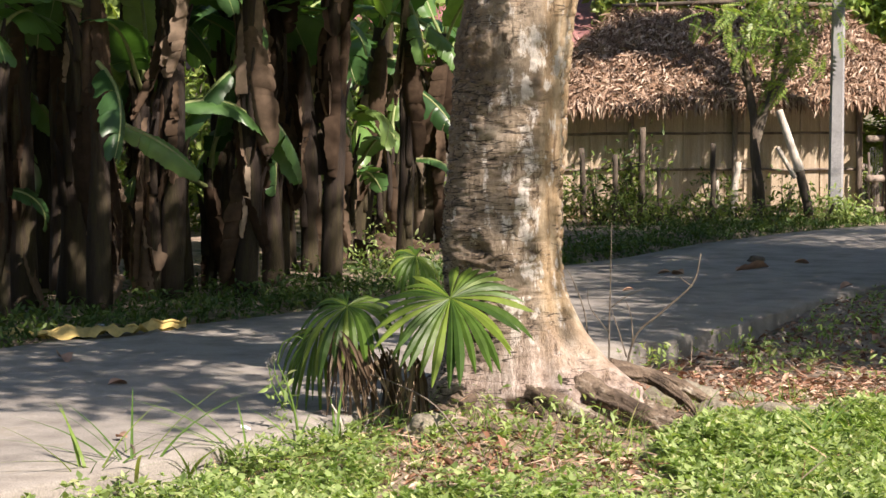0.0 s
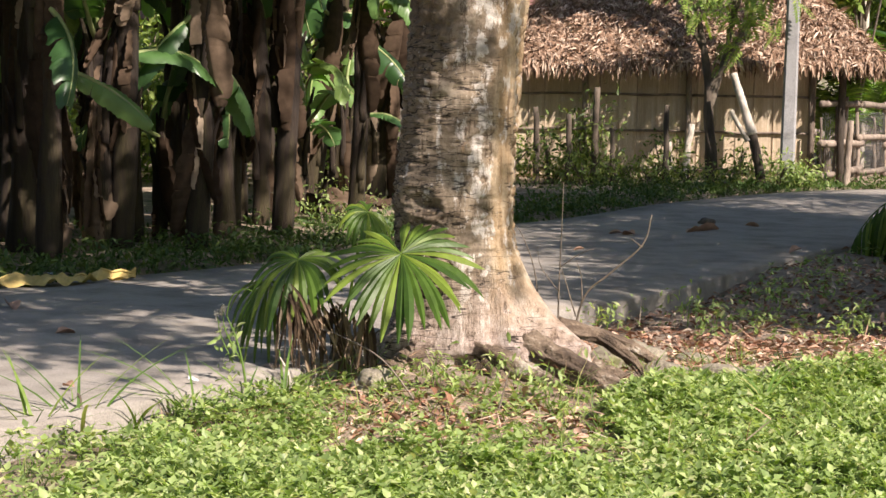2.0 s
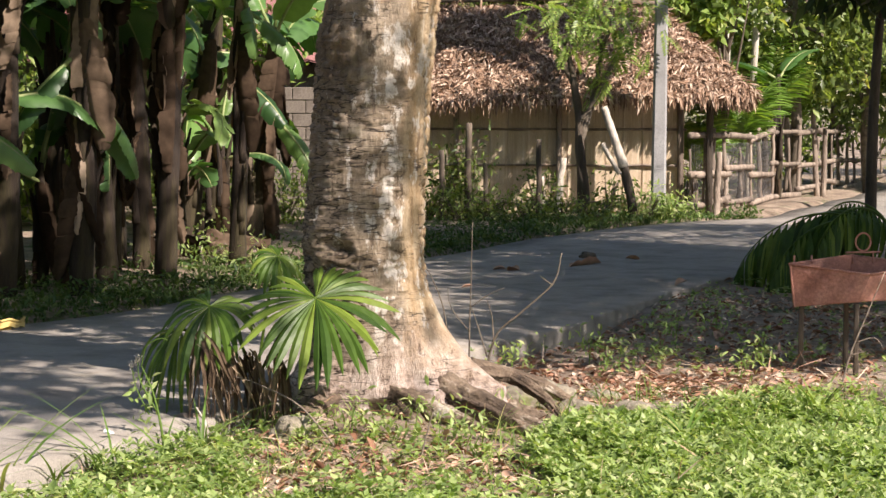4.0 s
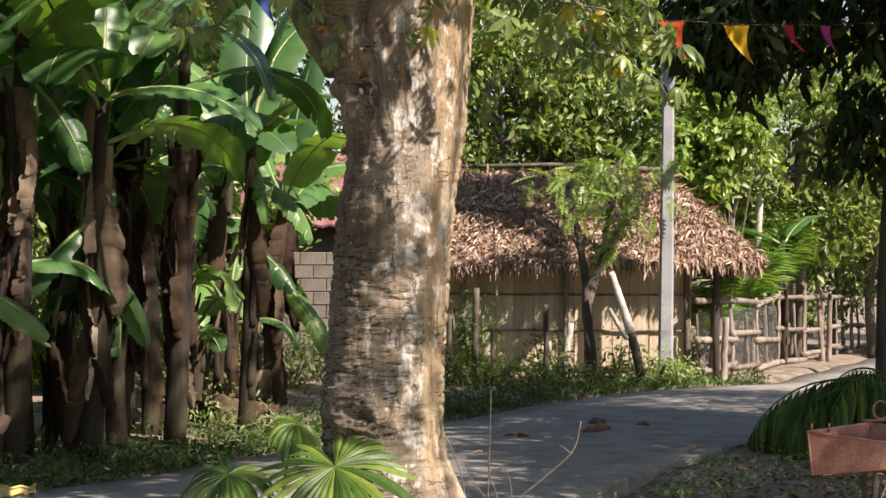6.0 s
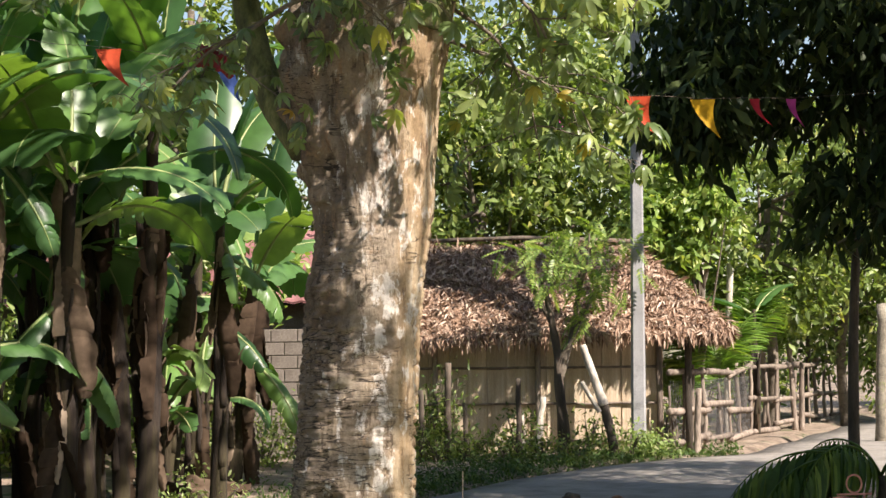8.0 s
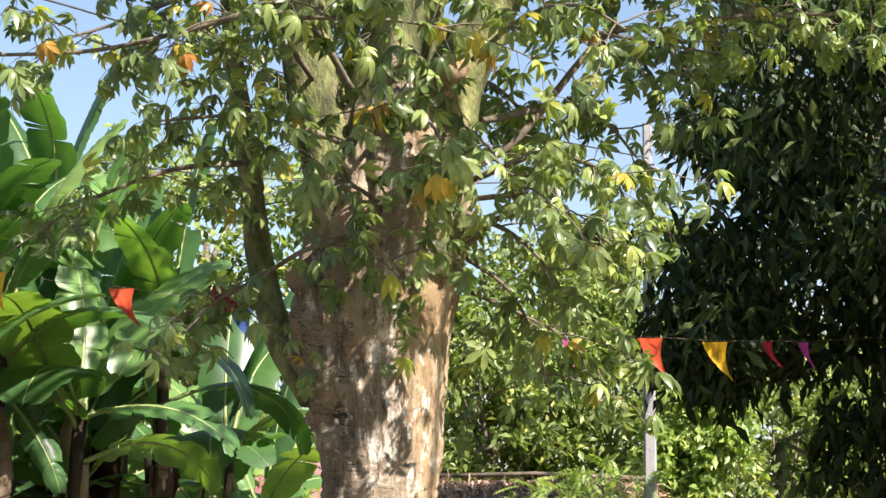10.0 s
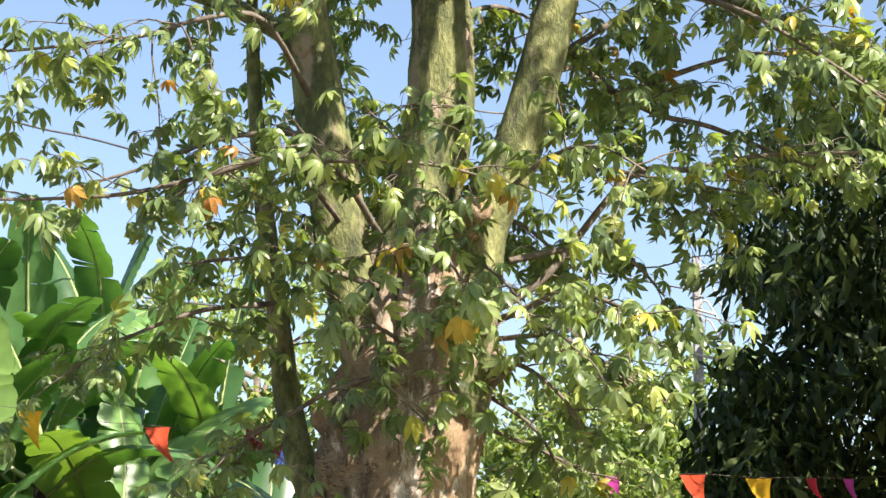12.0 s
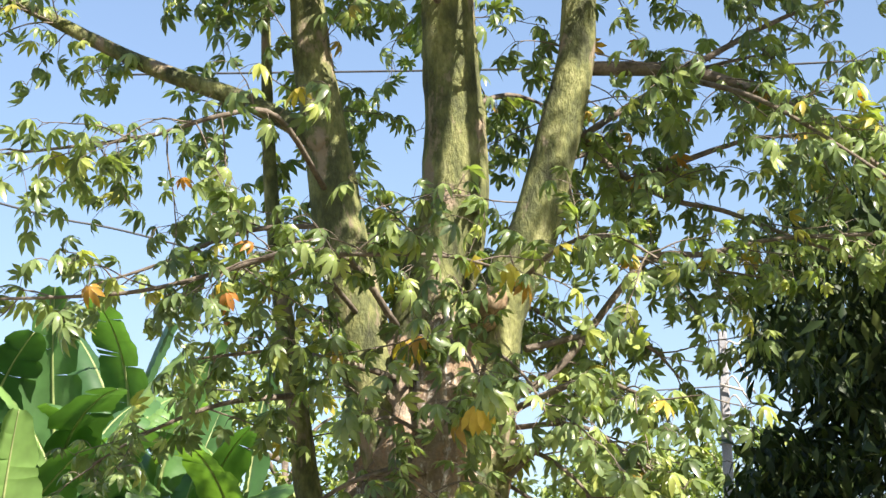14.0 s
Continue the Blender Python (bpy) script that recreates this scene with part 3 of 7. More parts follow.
def gnarled(shell, line, radii, seed):
    """A root: a tube with lengthwise folds, knuckles and torn bark."""
    v, t, q = tube(line, radii, 26, 0.0, True, 0)
    mid = np.asarray(line)
    for i in range(len(v)):
        k = int(np.argmin(((mid - v[i]) ** 2).sum(1)))
        out = v[i] - mid[k]
        u = Vector(out / (np.linalg.norm(out) + 1e-6))
        a = k * 0.06
        f = 0.22 * noise.noise(Vector((u.x * 2.2 + seed * 7, u.y * 2.2 + a, u.z * 2.2))) + 0.16 * (1 - 3 * abs(noise.noise(Vector((u.x * 3.5, u.y * 3.5 + a * 0.5, u.z * 3.5 + seed * 3)))))
        f += 0.09 * noise.noise(Vector((u.x * 7, u.y * 7 + a * 5, u.z * 7)))
        v[i] = v[i] + out * (f * 1.7 - 0.22)
    shell.add(v, t, q)


def smooth_profile(z, zk, vk):
    fine = smooth_line(np.stack([zk, vk], 1), 8)
    return np.interp(z, fine[:, 0], fine[:, 1])


def limb_line(pts, r0, r1, steps=8):
    line = smooth_line(pts, steps)
    s = np.linspace(0, 1, len(line))
    return line, r0 + (r1 - r0) * s


LEAF_A, LEAF_B, LEAF_C = palmate(7, 0.122, 0.039, 0.3), palmate(6, 0.115, 0.040, 0.65), palmate(5, 0.118, 0.044, 0.45, 200)

LEAF_HIGH = palmate(6, 0.125, 0.043, 0.3, segs=2)


def twig_leaves(line, shells, spacing=0.07, start=0.3, size=1.0):
    """Hangs hand-shaped leaves on short stalks along a twig."""
    seg = np.linalg.norm(np.diff(line, axis=0), axis=1)
    s = np.concatenate([[0], np.cumsum(seg)])
    L = s[-1]
    at = np.arange(L * start, L, spacing) + RNG.uniform(-0.02, 0.02, len(np.arange(L * start, L, spacing)))
    at = np.append(at, [L, L])
    p = np.stack([np.interp(at, s, line[:, k]) for k in range(3)], 1)
    t = np.stack([np.interp(at, s, np.gradient(line[:, k])) for k in range(3)], 1)
    t /= np.linalg.norm(t, axis=1)[:, None] + 1e-9
    out = t * 0.5 + rand_unit(len(at)) * 0.9 + np.array([0, 0, -0.05])
    out /= np.linalg.norm(out, axis=1)[:, None]
    ln = RNG.uniform(0.07, 0.15, len(at)) * size
    tip = p + out * ln[:, None] + np.array([0, 0, -0.02])
    stems, leaves = shells
    for a, b in zip(p, tip):
        add_tube(stems, [a, (a + b) / 2 + [0, 0, 0.012], b], [0.0028, 0.0022, 0.0018], 3, cap=False)
    ax = out + np.array([0, 0, -0.45])
    nrm = np.array([0, 0, 1.0]) + rand_unit(len(at)) * 0.45
    turn = scaled(frames_from(ax, nrm), RNG.uniform(0.75, 1.25, len(at)) * size)
    pick = RNG.integers(0, 3, len(at))
    for k, tmpl in enumerate((LEAF_A, LEAF_B, LEAF_C)):
        leaves.scatter(tmpl, turn[pick == k], tip[pick == k])


def random_twig(p, d, length, droop=0.25, n=6):
    d = d / np.linalg.norm(d)
    pts, q = [p], np.array(p, float)
    for i in range(n):
        d = d + RNG.normal(0, 0.13, 3) + np.array([0, 0, -droop / n])
        d /= np.linalg.norm(d)
        q = q + d * length / n
        pts.append(q)
    return smooth_line(pts, 2)


def build_kapok():
    tree = thing("kapok_tree", (0, 0, 0), "tall kapok tree with pale wrinkled trunk and hand-shaped leaves", "tree")
    build_trunk(tree)
    roots = [([(-1.0, 11.0, 0.10), (-0.78, 10.88, 0.03), (-0.56, 10.72, -0.04), (-0.38, 10.58, -0.09), (-0.22, 10.45, -0.16)], [0.10, 0.09, 0.065, 0.05, 0.03]),
             ([(-0.85, 11.5, 0.16), (-0.62, 11.58, 0.10), (-0.4, 11.62, 0.02), (-0.15, 11.6, -0.12)], [0.06, 0.05, 0.045, 0.03]),
             ([(-0.9, 11.2, 0.05), (-0.66, 11.18, -0.02), (-0.45, 11.08, -0.08), (-0.25, 10.95, -0.15)], [0.07, 0.055, 0.045, 0.03]),
             ([(-1.3, 10.98, 0.06), (-1.1, 10.8, 0.02), (-0.85, 10.62, -0.05), (-0.6, 10.4, -0.14)], [0.09, 0.075, 0.06, 0.035]),
             ([(-0.85, 11.35, 0.14), (-0.62, 11.4, 0.12), (-0.42, 11.38, 0.0), (-0.3, 11.3, -0.12)], [0.045, 0.04, 0.035, 0.02]),
             ([(-1.65, 10.98, 0.0), (-1.78, 10.7, -0.08), (-1.9, 10.4, -0.18)], [0.11, 0.08, 0.05]),
             ([(-1.25, 10.92, 0.0), (-1.15, 10.75, -0.06), (-1.05, 10.55, -0.13)], [0.09, 0.08, 0.05]),
             ([(-1.8, 11.38, 0.02), (-2.05, 11.4, -0.06), (-2.3, 11.3, -0.17)], [0.13, 0.1, 0.06])]
    for k, (pts, r) in enumerate(roots):
        line = smooth_line(np.column_stack([pts, r]), 14)
        s = Shell()
        gnarled(s, line[:, :3], line[:, 3], k)
        part("buttress_root", s, M_ROOT, tree, "brown surface root")
    limbs = [([(-1.45, 11.25, 3.6), (-1.58, 11.3, 4.1), (-1.72, 11.32, 4.6), (-1.88, 11.3, 5.4), (-1.98, 11.3, 6.04), (-2.07, 11.3, 6.61), (-2.12, 11.3, 7.3), (-2.2, 11.3, 8.6)], 0.215, 0.085),
             ([(-1.3, 11.25, 3.6), (-1.33, 11.32, 4.2), (-1.33, 11.4, 4.83), (-1.19, 11.4, 5.4), (-1.16, 11.4, 5.99), (-1.19, 11.4, 6.6), (-1.2, 11.4, 7.5), (-1.15, 11.5, 8.9)], 0.29, 0.13),
             ([(-1.08, 11.2, 3.6), (-1.0, 11.25, 4.2), (-0.91, 11.3, 4.79), (-0.69, 11.3, 5.28), (-0.52, 11.3, 5.89), (-0.38, 11.3, 6.5), (-0.33, 11.3, 7.4), (-0.25, 11.3, 8.6)], 0.21, 0.08)]
    limbs.append(([(-1.75, 11.4, 2.95), (-2.0, 11.6, 3.35), (-2.13, 11.7, 3.8), (-2.2, 11.7, 4.3), (-2.32, 11.7, 5.1), (-2.40, 11.7, 5.9), (-2.44, 11.7, 6.8), (-2.46, 11.7, 7.6)], 0.11, 0.02))
    anchors = []
    for k, (pts, a, b) in enumerate(limbs):
        line, r = limb_line(pts, a, b)
        s = Shell()
        add_tube(s, line, r, 16, 0.03, seed=k)
        part("limb", s, M_LIMB, tree, "green mottled limb")
        anchors.append((line[6:], 1.0))
    stub = Shell()
    add_tube(stub, smooth_line([(-1.0, 11.1, 4.72), (-0.93, 10.95, 4.79), (-0.88, 10.85, 4.79)], 4), [0.1, 0.1, 0.1, 0.095, 0.09, 0.09, 0.085, 0.08, 0.07], 12, 0.06)
    part("cut_stub", stub, M_BARK, tree, "sawn grey branch stub")
    branches = [([(-1.96, 11.2, 5.88), (-2.13, 11.2, 6.02), (-2.50, 11.2, 6.23), (-2.97, 11.2, 6.42), (-3.42, 11.2, 6.65), (-3.89, 11.2, 6.92), (-4.4, 11.2, 7.2)], 0.075, 0.035),
                ([(-0.42, 11.35, 6.39), (0.25, 11.4, 6.36), (0.59, 11.4, 6.25), (0.87, 11.4, 6.12), (1.20, 11.4, 5.92), (1.9, 11.3, 5.6)], 0.05, 0.022),
                ([(-1.5, 11.1, 4.7), (-1.7, 10.5, 4.95), (-1.98, 10.3, 4.96), (-2.37, 10.3, 4.86), (-2.85, 10.3, 4.76), (-3.35, 10.3, 4.74), (-3.9, 10.3, 4.75)], 0.022, 0.008),
                ([(-1.95, 11.2, 5.6), (-2.07, 10.2, 5.73), (-2.35, 10.0, 5.68), (-2.74, 10.0, 5.58), (-3.26, 10.0, 5.53), (-3.75, 10.0, 5.5)], 0.02, 0.007),
                ([(-1.75, 11.2, 4.8), (-1.84, 10.4, 4.92), (-1.46, 10.2, 4.89), (-1.08, 10.2, 4.86), (-0.77, 10.2, 4.77)], 0.018, 0.007),
                ([(-0.5, 11.4, 6.2), (-0.27, 11.8, 5.94), (0.15, 11.8, 5.65), (0.50, 11.8, 5.55), (0.92, 11.8, 5.36), (1.3, 11.8, 5.2)], 0.026, 0.01),
                ([(-0.87, 11.5, 4.3), (-0.52, 11.6, 4.56), (-0.01, 11.6, 5.17), (0.37, 11.6, 5.21), (0.79, 11.6, 5.29), (1.4, 11.6, 5.3)], 0.028, 0.012),
                ([(-1.25, 11.1, 4.0), (-1.45, 10.9, 3.83), (-1.76, 10.9, 3.73), (-2.04, 10.9, 3.56), (-2.25, 10.9, 3.45), (-2.47, 10.85, 3.22)], 0.02, 0.007),
                ([(-1.1, 11.1, 3.5), (-1.2, 10.5, 3.56), (-1.43, 10.45, 3.74)], 0.016, 0.006),
                ([(-1.5, 11.1, 4.38), (-1.80, 10.8, 4.43), (-2.18, 10.8, 4.50), (-2.6, 10.7, 4.45)], 0.022, 0.007),
                ([(-0.9, 11.2, 3.75), (-0.6, 11.0, 3.95), (-0.25, 10.9, 3.9), (0.02, 10.85, 3.72)], 0.022, 0.007),
                ([(-0.85, 11.3, 4.2), (-0.4, 11.2, 4.35), (-0.1, 11.1, 4.25), (0.12, 11.0, 4.1)], 0.024, 0.007),
                ([(-0.75, 11.4, 4.6), (-0.3, 11.7, 4.75), (0.0, 11.9, 4.7), (0.2, 12.0, 4.5)], 0.024, 0.007),
                ([(-1.0, 11.0, 4.3), (-0.9, 10.6, 4.4), (-0.7, 10.3, 4.2), (-0.55, 10.1, 3.9)], 0.016, 0.006),
                ([(-1.2, 10.98, 4.1), (-1.1, 10.6, 4.1), (-0.95, 10.3, 3.95)], 0.014, 0.006),
                ([(-0.8, 11.3, 5.0), (-0.3, 11.5, 5.2), (0.2, 11.6, 5.15), (0.7, 11.6, 5.05)], 0.02, 0.007),
                ([(-2.1, 11.3, 7.0), (-2.6, 11.2, 7.35), (-3.2, 11.0, 7.5), (-3.8, 10.9, 7.45)], 0.025, 0.008),
                ([(-1.2, 11.3, 6.8), (-1.6, 10.8, 7.2), (-1.9, 10.5, 7.4), (-2.3, 10.3, 7.4)], 0.022, 0.008),
                ([(-0.36, 11.3, 6.9), (0.1, 11.1, 7.25), (0.6, 11.0, 7.35), (1.2, 10.9, 7.2)], 0.025, 0.008),
                ([(-0.35, 11.3, 7.0), (-0.6, 10.8, 7.3), (-0.85, 10.5, 7.4)], 0.02, 0.008),
                ([(-0.87, 11.2, 4.0), (-0.6, 11.0, 3.85), (-0.4, 10.9, 3.65), (-0.3, 10.9, 3.45)], 0.018, 0.006),
                ([(-0.85, 11.3, 4.1), (-0.45, 11.0, 4.05), (-0.15, 10.9, 3.85), (0.0, 10.9, 3.65)], 0.018, 0.006),
                ([(0.3, 11.4, 6.3), (0.7, 11.0, 6.0), (1.1, 10.7, 5.6), (1.5, 10.5, 5.2)], 0.02, 0.007),
                ([(-2.1, 11.2, 7.0), (-2.6, 10.4, 7.3), (-3.2, 9.8, 7.2)], 0.04, 0.015),
                ([(-1.2, 11.3, 7.2), (-0.6, 10.2, 7.7), (0.0, 9.2, 7.9), (0.6, 8.4, 7.8)], 0.06, 0.02),
                ([(-1.2, 11.4, 7.4), (-1.5, 12.4, 8.0), (-1.9, 13.4, 8.3)], 0.06, 0.02),
                ([(-0.3, 11.3, 7.2), (0.5, 12.0, 7.8), (1.4, 12.6, 8.0)], 0.05, 0.02),
                ([(-1.9, 11.5, 5.2), (-2.0, 12.4, 5.6), (-1.9, 13.2, 5.7)], 0.025, 0.008),
                ([(-1.2, 11.6, 5.4), (-1.4, 12.6, 5.9), (-1.6, 13.6, 6.0)], 0.025, 0.008),
                ([(-1.2, 11.6, 6.2), (-0.9, 12.6, 6.7), (-0.6, 13.5, 6.9)], 0.025, 0.008),
                ([(-0.55, 11.5, 5.8), (-0.3, 12.5, 6.2), (0.2, 13.4, 6.3)], 0.025, 0.008),
                ([(-0.5, 11.5, 5.9), (0.3, 12.4, 6.7), (1.1, 13.0, 7.1)], 0.025, 0.008),
                ([(-0.9, 11.5, 4.9), (-0.7, 12.5, 5.1), (-0.4, 13.3, 5.0)], 0.025, 0.008),
                ([(-2.0, 11.5, 6.4), (-2.2, 12.4, 6.9), (-2.4, 13.2, 7.0)], 0.025, 0.008),
                ([(-1.2, 11.5, 6.8), (-1.4, 12.4, 7.3), (-1.7, 13.2, 7.5)], 0.025, 0.008),
                ([(-0.4, 11.4, 6.9), (0.4, 12.0, 7.2), (1.3, 12.4, 7.3)], 0.025, 0.008),
                ([(0.0, 11.8, 5.8), (0.8, 12.3, 6.2), (1.6, 12.8, 6.3)], 0.022, 0.008),
                ([(0.3, 11.5, 6.4), (1.0, 11.9, 6.9), (1.8, 12.1, 7.2)], 0.022, 0.008),
                ([(1.2, 11.4, 5.9), (1.7, 11.6, 5.5), (2.1, 11.8, 5.1)], 0.02, 0.007),
                ([(-0.8, 11.1, 4.9), (-0.5, 10.6, 5.0), (-0.2, 10.2, 4.95), (0.05, 10.0, 4.75)], 0.018, 0.006),
                ([(-1.3, 11.0, 4.5), (-1.2, 10.5, 4.5), (-1.0, 10.2, 4.3), (-0.9, 10.0, 4.05)], 0.016, 0.006),
                ([(-1.3, 11.0, 4.0), (-1.5, 10.6, 4.05), (-1.7, 10.4, 3.9)], 0.016, 0.006),
                ([(-0.9, 11.45, 3.8), (-0.6, 11.65, 3.6), (-0.42, 11.8, 3.25), (-0.36, 11.85, 2.9)], 0.014, 0.005),
                ([(-0.9, 11.5, 3.6), (-0.55, 11.9, 3.5), (-0.15, 12.1, 3.3), (0.0, 12.2, 3.05)], 0.014, 0.005),
                ([(-1.9, 11.3, 5.4), (-2.4, 11.0, 5.3), (-2.9, 10.8, 5.05), (-3.3, 10.7, 4.9)], 0.02, 0.006),
                ([(-2.2, 11.6, 4.4), (-2.6, 11.3, 4.3), (-3.0, 11.1, 4.1), (-3.3, 11.0, 3.9)], 0.02, 0.006)]
    for pts, a, b in branches:
        line, r = limb_line(pts, a, b, 5)
        s = Shell()
        add_tube(s, line, r, 7, 0.05)
        part("branch", s, M_TWIG if a < 0.06 else M_LIMB, tree)
        anchors.append((line, 1.0))
    stems, leaves, tw = Shell(), Shell(), Shell()
    for k, (line, _) in enumerate(anchors):
        big = k < 4
        L = np.linalg.norm(np.diff(line, axis=0), axis=1).sum()
        for u in RNG.uniform(0.12, 1, int(L * (2.6 if big else 5.0))):
            i = min(int(u * (len(line) - 1)), len(line) - 2)
            p, d = line[i], line[i + 1] - line[i]
            out = rand_unit(1)[0] * 1.1 + d / np.linalg.norm(d) * (0.2 if big else 0.8)
            out[2] = out[2] * 0.5 - 0.05
            if big and out[1] < 0 and RNG.random() < 0.55:
                out[1] *= -1
            t = random_twig(p, out, RNG.uniform(0.3, 0.75) * (1.3 if big else 1.0), 0.5)
            add_tube(tw, t, np.linspace(0.006, 0.0025, len(t)), 4, cap=False)
            twig_leaves(t, (stems, leaves), 0.068, 0.25 if not big else 0.35)
        if not big:
            twig_leaves(line, (stems, leaves), 0.13, 0.3)
    # unseen leaf clumps, added above the view to shade road, bananas and lower leaves
    for centre, radii, n in (((3.5, 10.8, 9.8), (2.1, 2.3, 0.9), 105), ((2.2, 6.1, 7.1), (0.7, 1.1, 0.5), 20), ((1.2, 7.1, 7.2), (1.2, 1.2, 0.6), 38), ((1.7, 14.6, 10.0), (1.9, 1.9, 0.8), 58), ((-0.6, 13.4, 9.7), (2.6, 2.0, 0.9), 8), ((3.6, 7.0, 7.4), (0.9, 0.7, 0.4), 4), ((-1.6, 9.4, 8.1), (1.0, 0.9, 0.4), 28)):
        c = np.array(centre) + rand_unit(n) * RNG.random((n, 1)) ** 0.4 * np.array(radii)
        c = np.repeat(c, 22, 0) + RNG.normal(0, 0.27, (n * 22, 3))
        turn = scaled(frames_from(rand_unit(len(c)) * [1, 1, 0.4] + [0, 0, -0.3], rand_unit(len(c)) * 0.6 + [0, 0, 1]), RNG.uniform(0.9, 1.5, len(c)))
        leaves.scatter(LEAF_HIGH, turn, c)
    # unseen branches added to carry those shading clumps
    for tip in ((2.2, 12.3, 9.6), (4.2, 11.8, 9.6), (0.4, 12.6, 9.7), (3.2, 10.0, 9.6), (0.9, 8.2, 7.2), (2.2, 6.2, 7.1), (1.5, 7.4, 7.1), (0.2, 7.2, 7.2), (-1.2, 13.6, 9.5), (0.6, 13.8, 9.7), (-2.2, 13.0, 9.6), (2.6, 7.6, 7.5), (3.9, 7.0, 7.3), (1.6, 14.4, 9.9), (2.6, 15.2, 10.1), (-1.9, 9.5, 8.2)):
        a = np.array((-1.18, 11.45, 8.2))
        t = smooth_line([a, (a + tip) / 2 + [0, 0, 0.25], tip], 6)
        s = Shell()
        add_tube(s, t, np.linspace(0.07, 0.02, len(t)), 7, 0.05)
        part("branch", s, M_LIMB, tree)
    # one low leaf whose star-shaped shade falls on the trunk
    leaves.scatter(palmate(6, 0.16, 0.055, 0.05, 300), frames_from(np.array([[-0.3, -0.2, -0.9]]), np.array([tuple(SUN_DIR)])), np.array([(-0.72, 10.57, 3.12)]))
    add_tube(stems, smooth_line([(-0.6, 10.5, 3.45), (-0.68, 10.54, 3.28), (-0.72, 10.57, 3.12)], 3), 0.0025, 4)
    part("twig", tw, M_TWIG, tree, kind="stuff")
    part("leaf_stalk", stems, M_TWIG, tree, kind="stuff")
    part("foliage", leaves, M_LEAF, tree, "green hand-shaped leaves", kind="stuff")
    yl = Shell()
    spots = np.array([(-0.95, 9.95, 3.97), (-0.92, 9.98, 3.95), (-1.24, 10.45, 3.52), (-1.33, 10.35, 4.44), (-1.36, 10.32, 4.42), (-0.76, 10.15, 4.8), (-0.95, 10.18, 4.86), (-3.3, 9.95, 5.5), (-2.4, 10.3, 4.8)])
    yl.scatter(palmate(3, 0.16, 0.05, 0.5, 70), frames_from(np.array([[0.1, -0.25, -1.0]] * len(spots)) + RNG.normal(0, 0.25, (len(spots), 3)), rand_unit(len(spots)) * 0.3 + np.array([0.2, -1, 0.2])), spots)
    part("yellow_leaves", yl, M_LEAF_Y, tree, "yellow and orange dying leaves")


build_kapok()

# ---------- generic trees ----------
SIMPLE = blade(1.0, 0.36, 0.25, 0.2, 3)
ROUND = blade(1.0, 0.5, 0.25, 0.2, 2)
BROAD = blade(1.0, 0.34, 0.4, 0.15, 2)


def clumped(n_clumps, per, centre, radii, spread, keep=None, shell_only=0.55):
    """Places of leaves gathered in clumps inside an egg, with gaps between."""
    u = rand_unit(n_clumps) * (shell_only + (1 - shell_only) * RNG.random((n_clumps, 1)) ** 0.5)
    c = np.array(centre) + u * np.array(radii)
    if keep is not None:
        c = c[keep(c)]
    k = RNG.integers(per // 2, per * 3 // 2, len(c))
    p = np.repeat(c, k, 0) + RNG.normal(0, 1, (k.sum(), 3)) * spread * np.array([1, 1, 0.7])
    return c, p


def leafy(shell, p, size, template, down=0.3, up=0.8, lean=0.8):
    n = len(p)
    ax = rand_unit(n) + np.array([0, 0, -down])
    nrm = rand_unit(n) * lean + np.array([0, 0, up])
    shell.scatter(template, scaled(frames_from(ax, nrm), RNG.uniform(0.6, 1.3, n) * size), p)


def build_tree(name, label, base, height, lobes, leaf, template, size, bark, r=0.12, down=0.3, limbs=9, lean=0.0, fork=0.33):
    """Trunk, limbs towards the clumps, and a crown of clumped leaves. lobes: (centre, radii, clumps, per clump, spread)."""
    tree = thing(name, base, label, "tree")
    b = np.array(base, float)
    crown, all_c = Shell(), []
    for centre, radii, n, per, spread in lobes:
        c, p = clumped(n, per, centre, radii, spread)
        leafy(crown, p - b, size, template, down)
        all_c.append(c)
    all_c = np.concatenate(all_c)
    top = np.array([b[0] + lean, b[1], b[2] + height])
    pts = [b - [0, 0, 0.2], b + (top - b) * 0.35 + RNG.normal(0, 0.05, 3), b + (top - b) * 0.7 + RNG.normal(0, 0.08, 3), top]
    line = smooth_line(np.array(pts) - b, 5)
    s = Shell()
    add_tube(s, line, np.linspace(r, r * 0.45, len(line)), 9, 0.06)
    part("trunk", s, bark, tree)
    for c in all_c[RNG.permutation(len(all_c))[:limbs]]:
        k = RNG.integers(int(len(line) * fork), len(line))
        a = line[k]
        e = c - b
        mid = (a + e) / 2 + RNG.normal(0, 0.12, 3) + np.array([0, 0, 0.1])
        s = Shell()
        ln = smooth_line([a, mid, e], 5)
        add_tube(s, ln, np.linspace(r * 0.4, r * 0.08, len(ln)), 6, 0.06)
        part("limb", s, bark, tree)
    part("crown", crown, leaf, tree, kind="stuff")
    return tree


